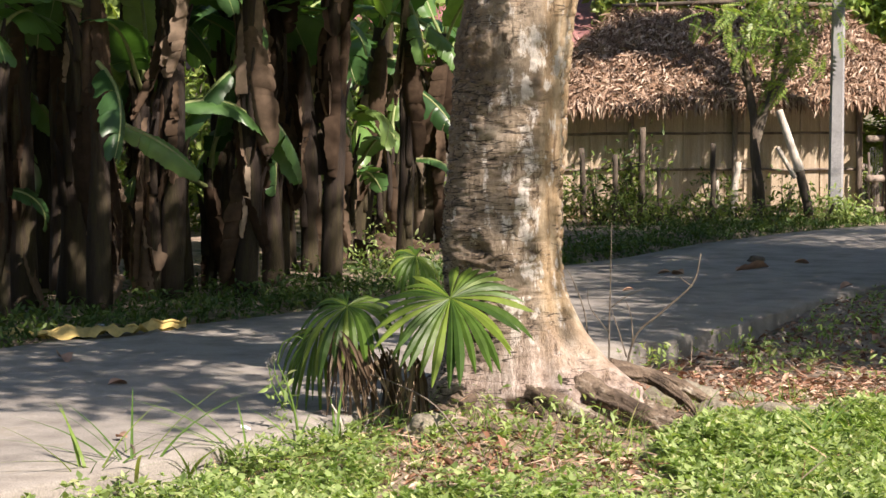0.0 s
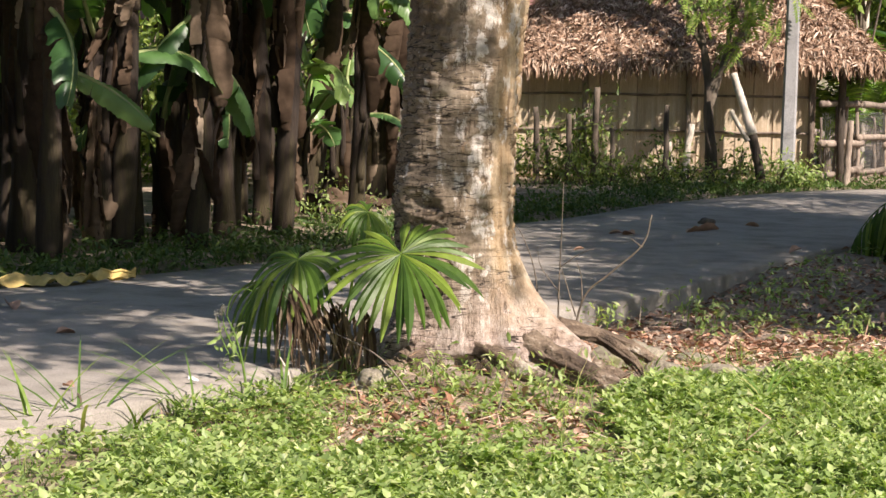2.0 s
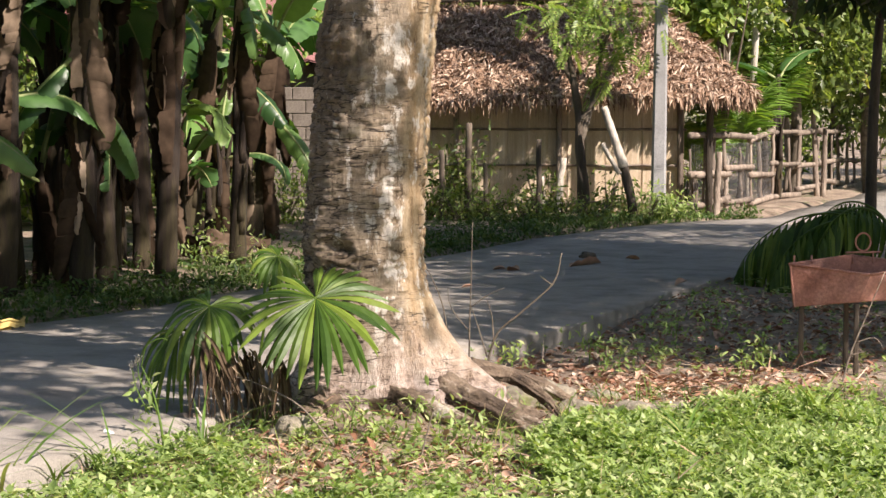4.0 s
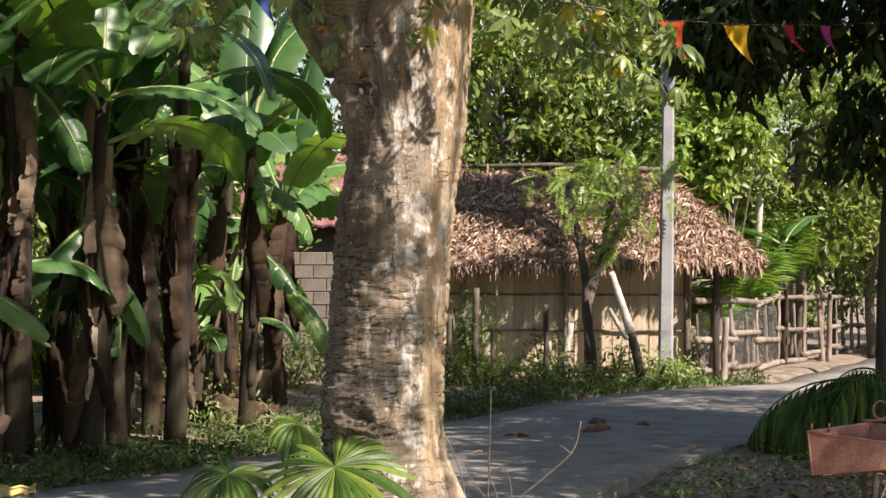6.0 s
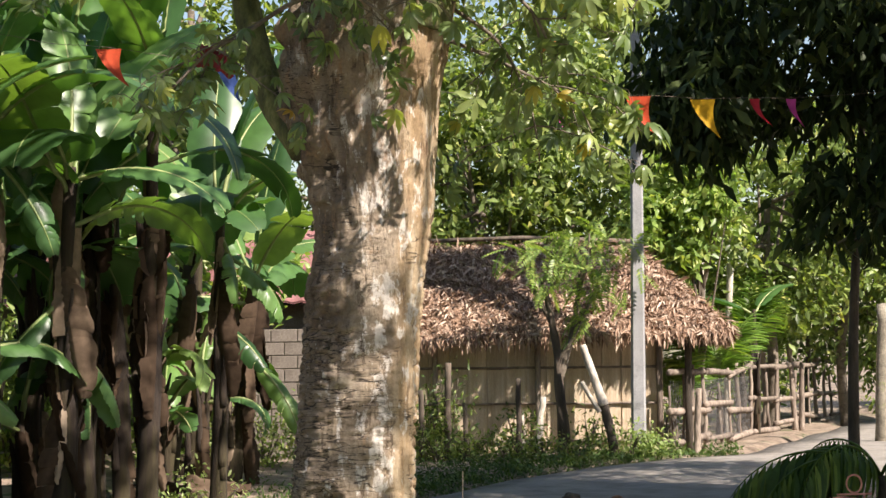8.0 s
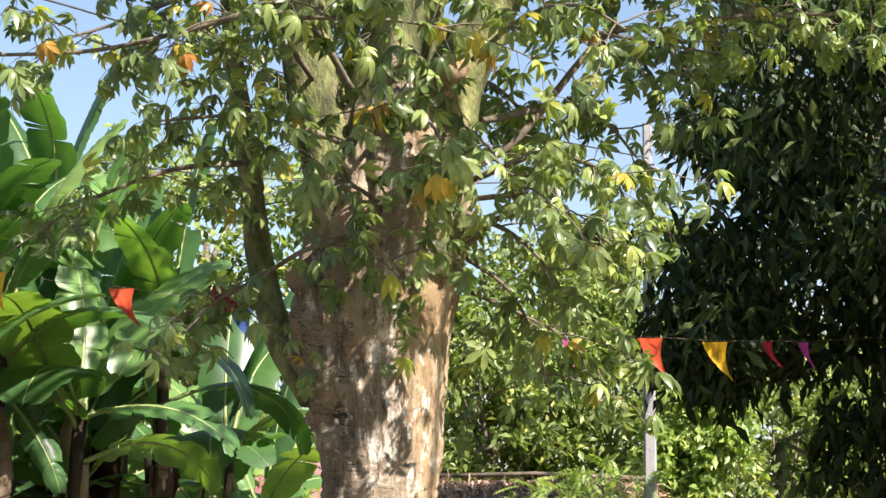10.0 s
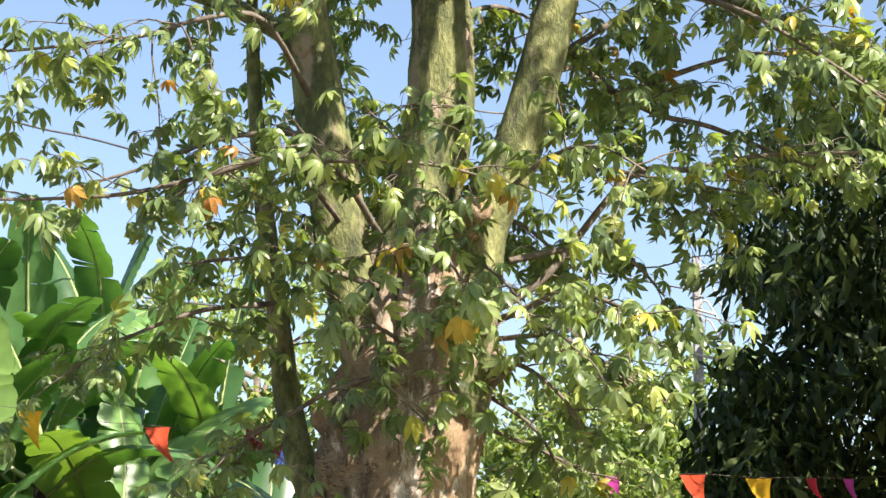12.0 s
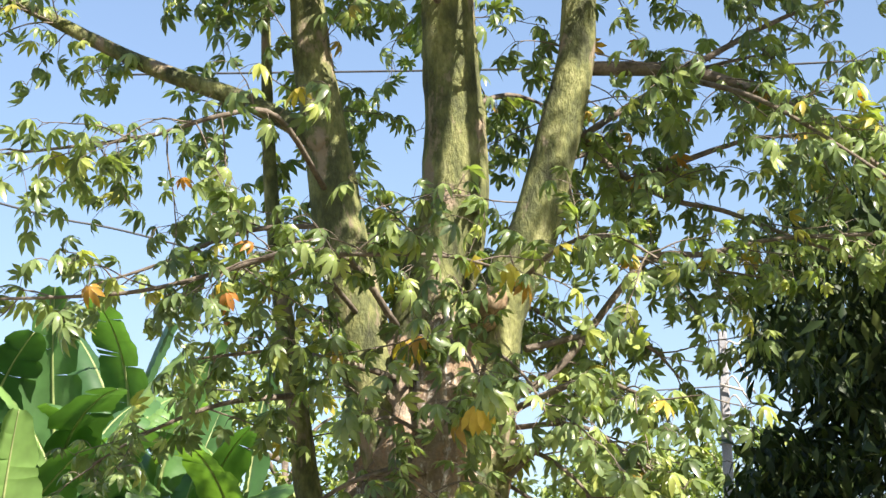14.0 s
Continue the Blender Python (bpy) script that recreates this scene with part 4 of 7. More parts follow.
def build_woods():
    # several lobes lie out of view, added to shade road, roof and drooping palm
    mango = build_tree("mango_tree", "dense dark mango tree shading the road", (3.2, 22.0, 0.0), 5.6,
               [((5.3, 20.2, 6.95), (4.1, 3.9, 2.6), 330, 55, 0.34), ((6.9, 14.2, 6.6), (2.9, 3.8, 2.0), 330, 55, 0.42), ((9.3, 13.5, 8.6), (3.0, 4.2, 2.0), 200, 55, 0.42), ((2.5, 21.5, 5.25), (1.5, 1.5, 1.1), 80, 50, 0.22), ((4.1, 20.4, 4.2), (1.1, 1.2, 1.4), 90, 55, 0.24), ((3.5, 27.75, 8.4), (1.8, 1.15, 0.5), 32, 130, 0.19), ((6.6, 9.9, 7.6), (1.9, 1.4, 0.5), 46, 55, 0.28), ((5.9, 17.2, 4.7), (1.3, 1.5, 0.8), 60, 50, 0.28), ((1.35, 20.6, 4.4), (0.5, 0.6, 0.5), 34, 45, 0.2), ((3.1, 20.5, 3.2), (0.6, 0.6, 0.55), 16, 45, 0.17), ((2.7, 20.8, 7.0), (1.2, 1.2, 1.2), 36, 50, 0.2)],
               M_DARKLEAF, BROAD, 0.24, M_DARKWOOD, 0.07, 0.9, 12, 0.3, 0.8)
    # unseen limbs added to throw stripes of shade on the hut roof
    for pts in ([(3.6, 22.0, 5.4), (4.2, 24.4, 6.9), (4.25, 26.2, 7.8), (3.35, 27.7, 8.85), (2.8, 28.4, 9.3)], [(4.2, 24.4, 6.9), (5.0, 26.9, 8.0), (4.5, 28.2, 9.0)], [(4.25, 26.2, 7.8), (3.0, 27.2, 8.3), (2.2, 27.6, 8.6)]):
        s = Shell()
        ln = smooth_line(np.array(pts) - np.array((3.2, 22.0, 0.0)), 6)
        add_tube(s, ln, np.linspace(0.11, 0.05, len(ln)), 8, 0.06)
        part("limb", s, M_DARKWOOD, mango)
    g = "trees behind the hut"
    spec = [((-1.2, 34.5, 0.1), 4.2, [((-1.3, 34.5, 4.9), (1.7, 1.3, 1.9), 90, 55, 0.26)], M_TREELEAF, 0.24, 0.13),
            ((1.0, 35.5, 0.1), 4.2, [((0.8, 35.5, 5.0), (1.9, 1.4, 2.2), 100, 55, 0.28)], M_TREELEAF, 0.25, 0.12),
            ((2.5, 33.2, 0.1), 3.4, [((2.0, 33.2, 3.65), (0.6, 0.6, 0.65), 28, 45, 0.18), ((2.65, 33.1, 4.25), (0.5, 0.6, 0.6), 22, 45, 0.18), ((2.15, 33.4, 4.9), (0.4, 0.4, 0.4), 10, 40, 0.16), ((1.6, 33.2, 4.3), (0.3, 0.4, 0.3), 7, 40, 0.16)], M_BRIGHTLEAF, 0.25, 0.08),
            ((4.3, 38.0, 0.1), 4.5, [((4.4, 38, 4.6), (2.0, 1.6, 2.6), 100, 55, 0.3)], M_TREELEAF, 0.27, 0.13),
            ((8.0, 44.0, 0.1), 5.0, [((8.0, 44, 4.6), (3.0, 2.4, 3.6), 130, 55, 0.36)], M_TREELEAF, 0.24, 0.15),
            ((-4.6, 38.0, 0.1), 5.0, [((-4.6, 38, 5.0), (2.6, 2.0, 2.8), 120, 55, 0.33)], M_TREELEAF, 0.22, 0.14),
            ((-9.5, 36.0, 0.1), 5.0, [((-9.5, 36, 4.2), (3.4, 2.4, 3.4), 150, 55, 0.36)], M_TREELEAF, 0.24, 0.15),
            ((13.0, 52.0, 0.1), 6.0, [((13, 52, 5.0), (4.5, 3.0, 4.2), 150, 55, 0.45)], M_TREELEAF, 0.3, 0.2),
            ((-15.0, 40.0, 0.1), 6.0, [((-15, 40, 4.6), (4.5, 3.0, 4.2), 150, 55, 0.45)], M_TREELEAF, 0.3, 0.2),
            ((-6.6, 31.0, 0.1), 4.0, [((-6.6, 31, 4.6), (1.9, 1.5, 2.2), 90, 50, 0.28)], M_TREELEAF, 0.25, 0.12),
            ((-4.5, 27.4, 0.1), 2.6, [((-4.5, 27.4, 3.1), (0.8, 0.7, 1.0), 26, 30, 0.17)], M_BRIGHTLEAF, 0.2, 0.06),
            ((-11.5, 29.0, 0.1), 4.5, [((-11.5, 29, 4.4), (3.0, 2.0, 3.4), 130, 50, 0.36)], M_TREELEAF, 0.28, 0.14),
            ((6.4, 42.0, 0.1), 4.5, [((6.4, 42.0, 4.4), (2.2, 1.8, 3.0), 120, 50, 0.32)], M_TREELEAF, 0.27, 0.12),
            ((10.5, 41.0, 0.1), 5.0, [((10.5, 41, 4.6), (2.6, 2.2, 3.4), 130, 50, 0.34)], M_TREELEAF, 0.28, 0.14),
            ((-5.6, 29.5, 0.1), 7.0, [((-5.6, 29.5, 7.5), (2.7, 1.5, 1.4), 62, 40, 0.3)], M_TREELEAF, 0.26, 0.12),
            ((-0.8, 37.5, 0.1), 6.0, [((-0.8, 37.5, 7.0), (1.8, 1.4, 1.5), 60, 40, 0.26)], M_TREELEAF, 0.25, 0.13),
            ((2.0, 39.5, 0.1), 7.0, [((2.0, 39.5, 7.8), (2.0, 1.5, 1.6), 64, 40, 0.27)], M_TREELEAF, 0.25, 0.13),
            ((0.5, 46.0, 0.1), 6.0, [((0.5, 46, 4.6), (4.5, 2.5, 4.0), 170, 55, 0.42)], M_TREELEAF, 0.28, 0.18)]
    # unseen trees added all round, to block sky light from the clearing
    for x, y, w in ((-13, 3, 3.5), (-10, -7, 4), (-2, -13, 4), (7, -12, 4), (15, 2, 3.5), (15, 14, 3.5), (-16, 14, 4), (-14, 25, 4), (14, 27, 3.5), (18, 38, 4)):
        spec.append(((x, y, -0.1), 5.0, [((x, y, 4.4), (w, w, 3.4), 150, 40, 0.4)], M_TREELEAF, 0.34, 0.16))
    for k, (base, h, lobes, leaf, size, r) in enumerate(spec):
        # these trees get the leaf colour darkened for shade
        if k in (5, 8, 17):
            leaf = M_SHADELEAF
        near = 25 < base[1] < 47 and abs(base[0]) < 11
        if near:
            lobes = [(c, rad, int(k * 1.15), int(per * 1.25), sp * 0.8) for c, rad, k, per, sp in lobes]
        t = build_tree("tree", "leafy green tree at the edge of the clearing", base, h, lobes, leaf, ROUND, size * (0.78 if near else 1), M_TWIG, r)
        tagged(t, group=g)


build_woods()


# ---------- bananas ----------
def banana_leaf(length, width, arch, droop, tears, seed):
    """A banana leaf along +y: arched midrib, pleated blade on both sides with a few slits torn to the midrib."""
    rng = np.random.default_rng(seed)
    n = 34
    s = np.linspace(0, 1, n)
    ang = arch * s ** 1.4
    yy = np.concatenate([[0], np.cumsum(np.cos(ang[:-1]))]) * length / (n - 1)
    zz = -np.concatenate([[0], np.cumsum(np.sin(ang[:-1]))]) * length / (n - 1)
    mid = np.stack([0.03 * length * np.sin(s * 3 + seed), yy, zz], 1)
    w = width / 2 * np.clip(np.sin(np.pi * np.clip(s * 0.94 + 0.05, 0, 1)) ** 0.42, 0, 1)
    across = np.array([0.0, 0.3, 0.65, 1.0])
    v, q = [], []
    for side in (-1, 1):
        cuts = sorted(rng.choice(np.arange(4, n - 2), int(tears), replace=False)) if tears else []
        edges = [1] + [int(c) for c in cuts] + [n - 1]
        for a0, a1 in zip(edges[:-1], edges[1:]):
            fold = droop + rng.normal(0, 0.13 if tears else 0.04)
            lag = rng.uniform(0.02, 0.22)
            base = len(v)
            for a in range(a0, a1 + 1):
                rim = 0.9 if tears and a in (a0, a1) else 1.0
                wave = 1 + 0.05 * math.sin(a * 0.9 + seed) + 0.02 * rng.normal()
                for f in across:
                    r = w[a] * f * (1 - (1 - rim) * f) * wave
                    th = -fold * (0.25 + f * 0.95)
                    v.append(mid[a] + [side * r * math.cos(th), lag * r * f, r * math.sin(th) + 0.035 * width * math.sin(math.pi * f) + (0.005 if a % 2 else -0.005) * (f > 0)])
            k = len(across)
            for a in range(a1 - a0):
                for b in range(k - 1):
                    c = base + a * k + b
                    q.append((c, c + 1, c + k + 1, c + k))
    return np.array(v), np.array(q), mid


def add_banana_leaf(plant, name, foot, az, up, roll, length, width, arch, droop, tears, seed, stalk=0.3):
    m = np.array(Matrix.Translation(Vector(foot)) @ pose(0, 0, 0, 0, 0, az) @ pose(0, 0, 0, up, 0, 0) @ pose(0, 0, 0, 0, roll, 0))
    v, q, mid = banana_leaf(length, width, arch, droop, tears, seed)
    f = lambda p: (np.asarray(p) + [0, stalk, 0]) @ m[:3, :3].T + m[:3, 3]
    leaf = part(name, Shell().add(f(v), quads=q), M_BANANA, plant)
    s = Shell()
    rib = np.vstack([[0, -stalk, 0], [0, -stalk * 0.4, 0], mid]) - [0, 0, 0.004]
    add_tube(s, f(rib), np.linspace(0.026, 0.004, len(rib)), 5)
    part("midrib", s, M_RIB, leaf, "pale green midrib")


def banana_plant(name, m, stem_h, r, leaves, rng, dry=5, lean=(0, 0), scale=1.0, extra=()):
    plant = thing(name, m, "banana plant with broad torn leaves and a brown fibrous stem", "banana plant", "bananas along the road")
    top = np.array([lean[0], lean[1], stem_h])
    line = smooth_line([(0, 0, -0.1), top * 0.33 + [0.03, 0, 0], top * 0.7, top], 5)
    s = Shell()
    add_tube(s, line, np.linspace(r * 1.0, r * 0.45, len(line)), 12, 0.12, seed=rng.random() * 6)
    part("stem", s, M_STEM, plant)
    # old sheaths round the stem
    for i in range(5):
        h = rng.uniform(0.1, 0.7) * stem_h
        c = top * h / stem_h
        a = rng.uniform(0, 6.28)
        L = rng.uniform(0.5, 1.0)
        pts = [(c[0] + math.cos(a) * (r * 0.8), c[1] + math.sin(a) * (r * 0.8), h), (c[0] + math.cos(a) * (r * 1.05), c[1] + math.sin(a) * r * 1.05, h + L * 0.5),
               (c[0] + math.cos(a) * (r * 1.2 + 0.06), c[1] + math.sin(a) * (r * 1.2 + 0.06), h + L * 0.85)]
        ln = smooth_line(pts, 4)
        s = Shell()
        add_tube(s, ln, np.linspace(0.05, 0.012, len(ln)), 6, 0.1)
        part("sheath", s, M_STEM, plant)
    turn = rng.uniform(0, 360)
    for i in range(leaves):
        # leaves stand in a spiral; the youngest upright, the oldest hanging
        age = i / max(1, leaves - 1)
        turn += 137 + rng.uniform(-25, 25)
        L = rng.uniform(1.3, 1.8) * scale * (1.15 if stem_h > 3.8 else 1)
        up = 78 - 62 * age + rng.uniform(-9, 9)
        add_banana_leaf(plant, "leaf", top * (1.0 - 0.16 * age), turn, up, rng.uniform(-30, 30), L, rng.uniform(0.52, 0.72) * scale,
                        0.35 + 1.75 * age + rng.uniform(-0.2, 0.3), rng.uniform(0.08, 0.5), int(rng.integers(1, 5) + 6 * age * rng.random()), int(rng.integers(1e6)))
    for az, up, roll, L, w, arch, tears in extra:
        add_banana_leaf(plant, "leaf", top * 0.96, az, up, roll, L, w, arch, 0.15, tears, int(rng.integers(1e6)), 0.18)
    for i in range(2 if scale > 0.9 else 0):
        # broken leaf stalks let old leaves hang beside the stem
        add_banana_leaf(plant, "leaf", top * rng.uniform(0.55, 0.95), rng.uniform(0, 360), rng.uniform(-75, -20), rng.uniform(-40, 40), rng.uniform(0.6, 1.1), rng.uniform(0.3, 0.48),
                        rng.uniform(0.3, 1.0), rng.uniform(0.3, 0.9), int(rng.integers(1, 6)), int(rng.integers(1e6)), 0.25)
    for i in range(dry):
        az = rng.uniform(0, 360)
        h = rng.uniform(0.3, 0.95)
        m4 = np.array(Matrix.Translation(Vector(top * h)) @ pose(0, 0, 0, 0, 0, az) @ pose(0, r * 0.7, 0, rng.uniform(-97, -80), 0, 0) @ pose(0, 0, 0, 0, rng.uniform(-60, 60), 0))
        v, q, mid = banana_leaf(rng.uniform(0.7, 1.6), rng.uniform(0.16, 0.5), rng.uniform(0.1, 0.7), rng.uniform(0.6, 1.2), 5, int(rng.integers(1e6)))
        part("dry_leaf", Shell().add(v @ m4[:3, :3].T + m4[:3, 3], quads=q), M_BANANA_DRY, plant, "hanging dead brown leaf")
    return plant


def build_bananas():
    rng = np.random.default_rng(21)
    spots = [(-5.3, 17.0, 3.7, 0.13), (-6.6, 17.7, 4.2, 0.13), (-5.9, 20.9, 5.3, 0.13), (-4.5, 25.4, 2.8, 0.12), (-5.2, 26.3, 3.3, 0.12), (-8.6, 19.8, 4.3, 0.14), (-6.1, 16.6, 3.5, 0.14),
             (-5.5, 18.0, 4.0, 0.13), (-7.1, 18.6, 4.2, 0.14), (-5.0, 19.9, 3.7, 0.12), (-7.9, 17.0, 3.9, 0.14), (-4.8, 18.9, 3.3, 0.12), (-7.6, 16.2, 3.4, 0.14), (-5.9, 18.2, 3.6, 0.13),
             (-6.9, 21.4, 4.4, 0.13), (-8.4, 18.6, 3.8, 0.13), (-6.25, 19.2, 3.1, 0.11), (-5.75, 20.2, 2.9, 0.13), (-5.2, 21.0, 3.2, 0.14),
             (-5.35, 23.2, 3.3, 0.13), (-4.95, 23.6, 2.9, 0.17), (-4.65, 24.0, 3.2, 0.12), (-4.2, 24.3, 2.8, 0.12), (-7.3, 18.2, 3.2, 0.15), (-7.8, 20.6, 3.4, 0.15), (-8.6, 16.8, 3.2, 0.15), (-6.6, 25.2, 3.4, 0.14), (-9.3, 19.5, 3.4, 0.15), (-4.75, 20.3, 3.2, 0.11), (-6.4, 16.2, 3.3, 0.13)]
    leans = {20: (0.35, 0), 22: (0.3, 0), 21: (0.1, 0)}
    for i, (x, y, h, r) in enumerate(spots):
        banana_plant("banana_plant", (x, y, float(ground_z(x, y))), (h + (0.5 if h > 3.6 else 0)) * rng.uniform(0.95, 1.05), r, int(rng.integers(6, 9) if h > 3.6 else rng.integers(4, 7)), rng, 8,
                     leans.get(i, (rng.uniform(-0.3, 0.3), rng.uniform(-0.2, 0.2))))
    # the front row, with leaves leaning out over the road
    banana_plant("banana_plant", (-4.3, 19.3, float(ground_z(-4.3, 19.3))), 4.3, 0.12, 7, rng, 9, (0.1, 0), 1.0)
    banana_plant("banana_plant", (-4.95, 18.4, float(ground_z(-4.95, 18.4))), 4.5, 0.12, 7, rng, 9, (0.1, 0), 1.0)
    banana_plant("banana_plant", (-4.72, 17.5, float(ground_z(-4.72, 17.5))), 3.45, 0.12, 3, rng, 8, (0.12, -0.1), 1.0,
                 [(172, 42, 0, 1.35, 0.82, 2.1, 1), (-62, 62, 25, 2.0, 0.66, 0.7, 2), (35, 70, -20, 1.9, 0.66, 0.6, 1), (110, 35, 20, 1.8, 0.7, 1.6, 3), (-110, 12, 10, 1.5, 0.62, 1.2, 5)])
    banana_plant("banana_plant", (-3.85, 21.0, float(ground_z(-3.85, 21.0))), 3.35, 0.10, 2, rng, 5, (0.05, 0), 1.0,
                 [(176, 30, 5, 1.2, 0.78, 2.2, 0), (-40, 72, 15, 1.7, 0.62, 0.9, 1), (75, 55, -20, 1.8, 0.66, 1.1, 2), (-120, 40, 10, 1.5, 0.62, 1.6, 3), (10, 80, 0, 1.9, 0.6, 0.5, 0)])
    banana_plant("banana_plant", (-5.6, 15.9, float(ground_z(-5.6, 15.9))), 3.1, 0.13, 3, rng, 8, (0.0, -0.1), 1.0,
                 [(-160, 50, 0, 1.7, 0.78, 1.9, 1), (-80, 60, 15, 1.9, 0.7, 1.0, 2), (100, 45, 0, 1.9, 0.7, 1.3, 2)])
    for x, y, h in ((-5.45, 16.9, 2.0), (-4.6, 21.0, 1.9), (-7.3, 16.0, 1.9)):
        banana_plant("banana_plant", (x, y, float(ground_z(x, y))), h, 0.10, 3, rng, 6, (rng.uniform(-0.15, 0.15), 0), 0.75)
    for x, y, h in ((-7.1, 14.9, 2.5), (-6.2, 15.1, 2.7)):
        banana_plant("banana_plant", (x, y, float(ground_z(x, y))), h, 0.11, 5, rng, 6, (rng.uniform(-0.15, 0.15), 0), 0.85)
    for x, y, h in ((-6.7, 15.4, 1.2), (-5.3, 18.3, 1.2), (-4.75, 22.2, 1.1), (-4.4, 23.3, 1.3), (-6.2, 19.0, 1.5)):
        banana_plant("banana_sucker", (x, y, float(ground_z(x, y))), h, 0.06, 3, rng, 2, (rng.uniform(-0.1, 0.1), 0), 0.5)


build_bananas()


# ---------- thatched hut ----------
HUT = dict(x0=-3.1, x1=1.58, y0=30.15, y1=34.2)


def build_hut():
    hut = thing("thatched_hut", (0, 0, 0), "bamboo-board hut with a shaggy palm-thatch hip roof", "hut")
    z0 = 0.15
    x0, x1, y0, y1 = HUT["x0"], HUT["x1"], HUT["y0"], HUT["y1"]
    s = Shell()
    for cx, cy, sx, sy in (((x0 + x1) / 2, y0 + 0.06, x1 - x0, 0.05), ((x0 + x1) / 2, y1, x1 - x0, 0.06), (x0 + 0.03, (y0 + y1) / 2, 0.06, y1 - y0), (x1 - 0.03, (y0 + y1) / 2, 0.06, y1 - y0)):
        add_box(s, (sx, sy, 1.85), Matrix.Translation((cx, cy, z0 + 0.9)))
    wall = part("wall", s, M_BOARD, hut)
    x = x0
    rng = np.random.default_rng(5)
    meshes = []
    for k in range(6):
        b = Shell()
        add_box(b, (0.30, 0.022, 1.72), wob=0.004)
        meshes.append(b.mesh("board", False))
        meshes[-1].materials.append(M_BOARD)
    while x < x1 - 0.1:
        w = rng.uniform(0.8, 1.05)
        ob = part("board", meshes[rng.integers(6)], None, wall, m=pose(x + 0.15 * w, y0 + 0.018 + rng.uniform(-0.006, 0.006), z0 + 0.93, rng.uniform(-0.6, 0.6), 0, 0))
        ob.scale = (w, 1, 1)
        x += 0.30 * w + 0.016
    for z in (0.35, 0.94, 1.5):
        b = Shell()
        n = 14
        add_tube(b, np.stack([np.linspace(x0, x1 + 0.1, n), np.full(n, y0 - 0.02), z + RNG.normal(0, 0.006, n)], 1), 0.02, 7, 0.08)
        part("batten", b, M_WOOD, wall)
    for px in (x0, -1.9, -0.3, x1):
        b = Shell()
        add_tube(b, [(px, y0 - 0.05, z0 - 0.3), (px + 0.01, y0 - 0.05, z0 + 0.9), (px, y0 - 0.05, z0 + 1.95)], [0.05, 0.046, 0.05], 9, 0.05)
        part("post", b, M_WOOD, hut)
    b = Shell()
    add_tube(b, [(2.05, 30.2, z0 - 0.3), (2.04, 30.2, z0 + 0.9), (2.06, 30.2, z0 + 2.0)], [0.06, 0.055, 0.06], 9, 0.06)
    part("post", b, M_DARKWOOD, hut)
    # roof: hip of overlapping dry palm strips over a solid under-layer
    eave = [(-3.7, 29.75, 1.92), (2.66, 29.75, 2.02), (2.75, 35.0, 2.02), (-3.7, 35.0, 1.92)]
    ra, rb = (-2.2, 32.3, 3.56), (1.25, 32.3, 3.52)
    sides = [(eave[0], eave[1], rb, ra), (eave[1], eave[2], rb, rb), (eave[2], eave[3], ra, rb), (eave[3], eave[0], ra, ra)]
    under = Shell()
    strips = Shell()
    for a, b_, c, d in sides:
        a, b_, c, d = (np.array(p) for p in (a, b_, c, d))
        low = np.array([0, 0, -0.10])
        under.add([a + low, b_ + low, c + low, d + low], quads=[(0, 1, 2, 3)])
        nrm = np.cross(b_ - a, d - a)
        nrm /= np.linalg.norm(nrm)
        if nrm[2] < 0:
            nrm = -nrm
        wid = np.linalg.norm(b_ - a)
        rows = 22
        for r in range(rows):
            u = r / rows
            p0, p1 = a + (d - a) * u, b_ + (c - b_) * u
            L = np.linalg.norm(p1 - p0)
            n = int(L * 165 * (1.0 if a[1] < 30 or a[0] > 2 else 0.5)) + 2
            f = RNG.random(n)
            p = p0 + (p1 - p0) * f[:, None] + (d - a) / rows * RNG.random((n, 1)) + nrm * RNG.uniform(0.0, 0.10, (n, 1)) * (0.5 + 0.5 * np.sin(f * L * 5.1 + r * 1.7) * np.sin(f * L * 2.3 - r))[:, None]
            down = -((d + c) / 2 - (a + b_) / 2)
            down = down / np.linalg.norm(down)
            ax = down + RNG.normal(0, 0.5, (n, 3)) + np.array([0, 0, -0.10]) * (u < 0.08)
            strips.scatter(blade(1.0, 0.15, 0.4, 0.3, 2), scaled(frames_from(ax, nrm + RNG.normal(0, 0.55, (n, 3))), RNG.uniform(0.06, 0.27, n)), p)
        # ragged fringe
        n = int(wid * 55)
        f = RNG.random(n)
        p = a + (b_ - a) * f[:, None] + np.array([0, 0, 0.02]) + nrm * RNG.uniform(-0.06, 0.05, (n, 1))
        ax = np.array([0, 0, -1.0]) + 0.6 * down + RNG.normal(0, 0.2, (n, 3))
        strips.scatter(blade(1.0, 0.13, 0.1, 0.3, 3), scaled(frames_from(ax, nrm + RNG.normal(0, 0.4, (n, 3))), RNG.uniform(0.12, 0.30, n)), p)
    roof = part("roof", under, M_THATCH, hut, "dry brown palm thatch")
    part("thatch", strips, M_THATCH, roof, kind="stuff")
    b = Shell()
    add_tube(b, [(-2.35, 32.3, 3.62), (-0.5, 32.28, 3.66), (1.4, 32.3, 3.58)], 0.035, 7, 0.1)
    part("ridge_pole", b, M_DARKWOOD, roof)


build_hut()


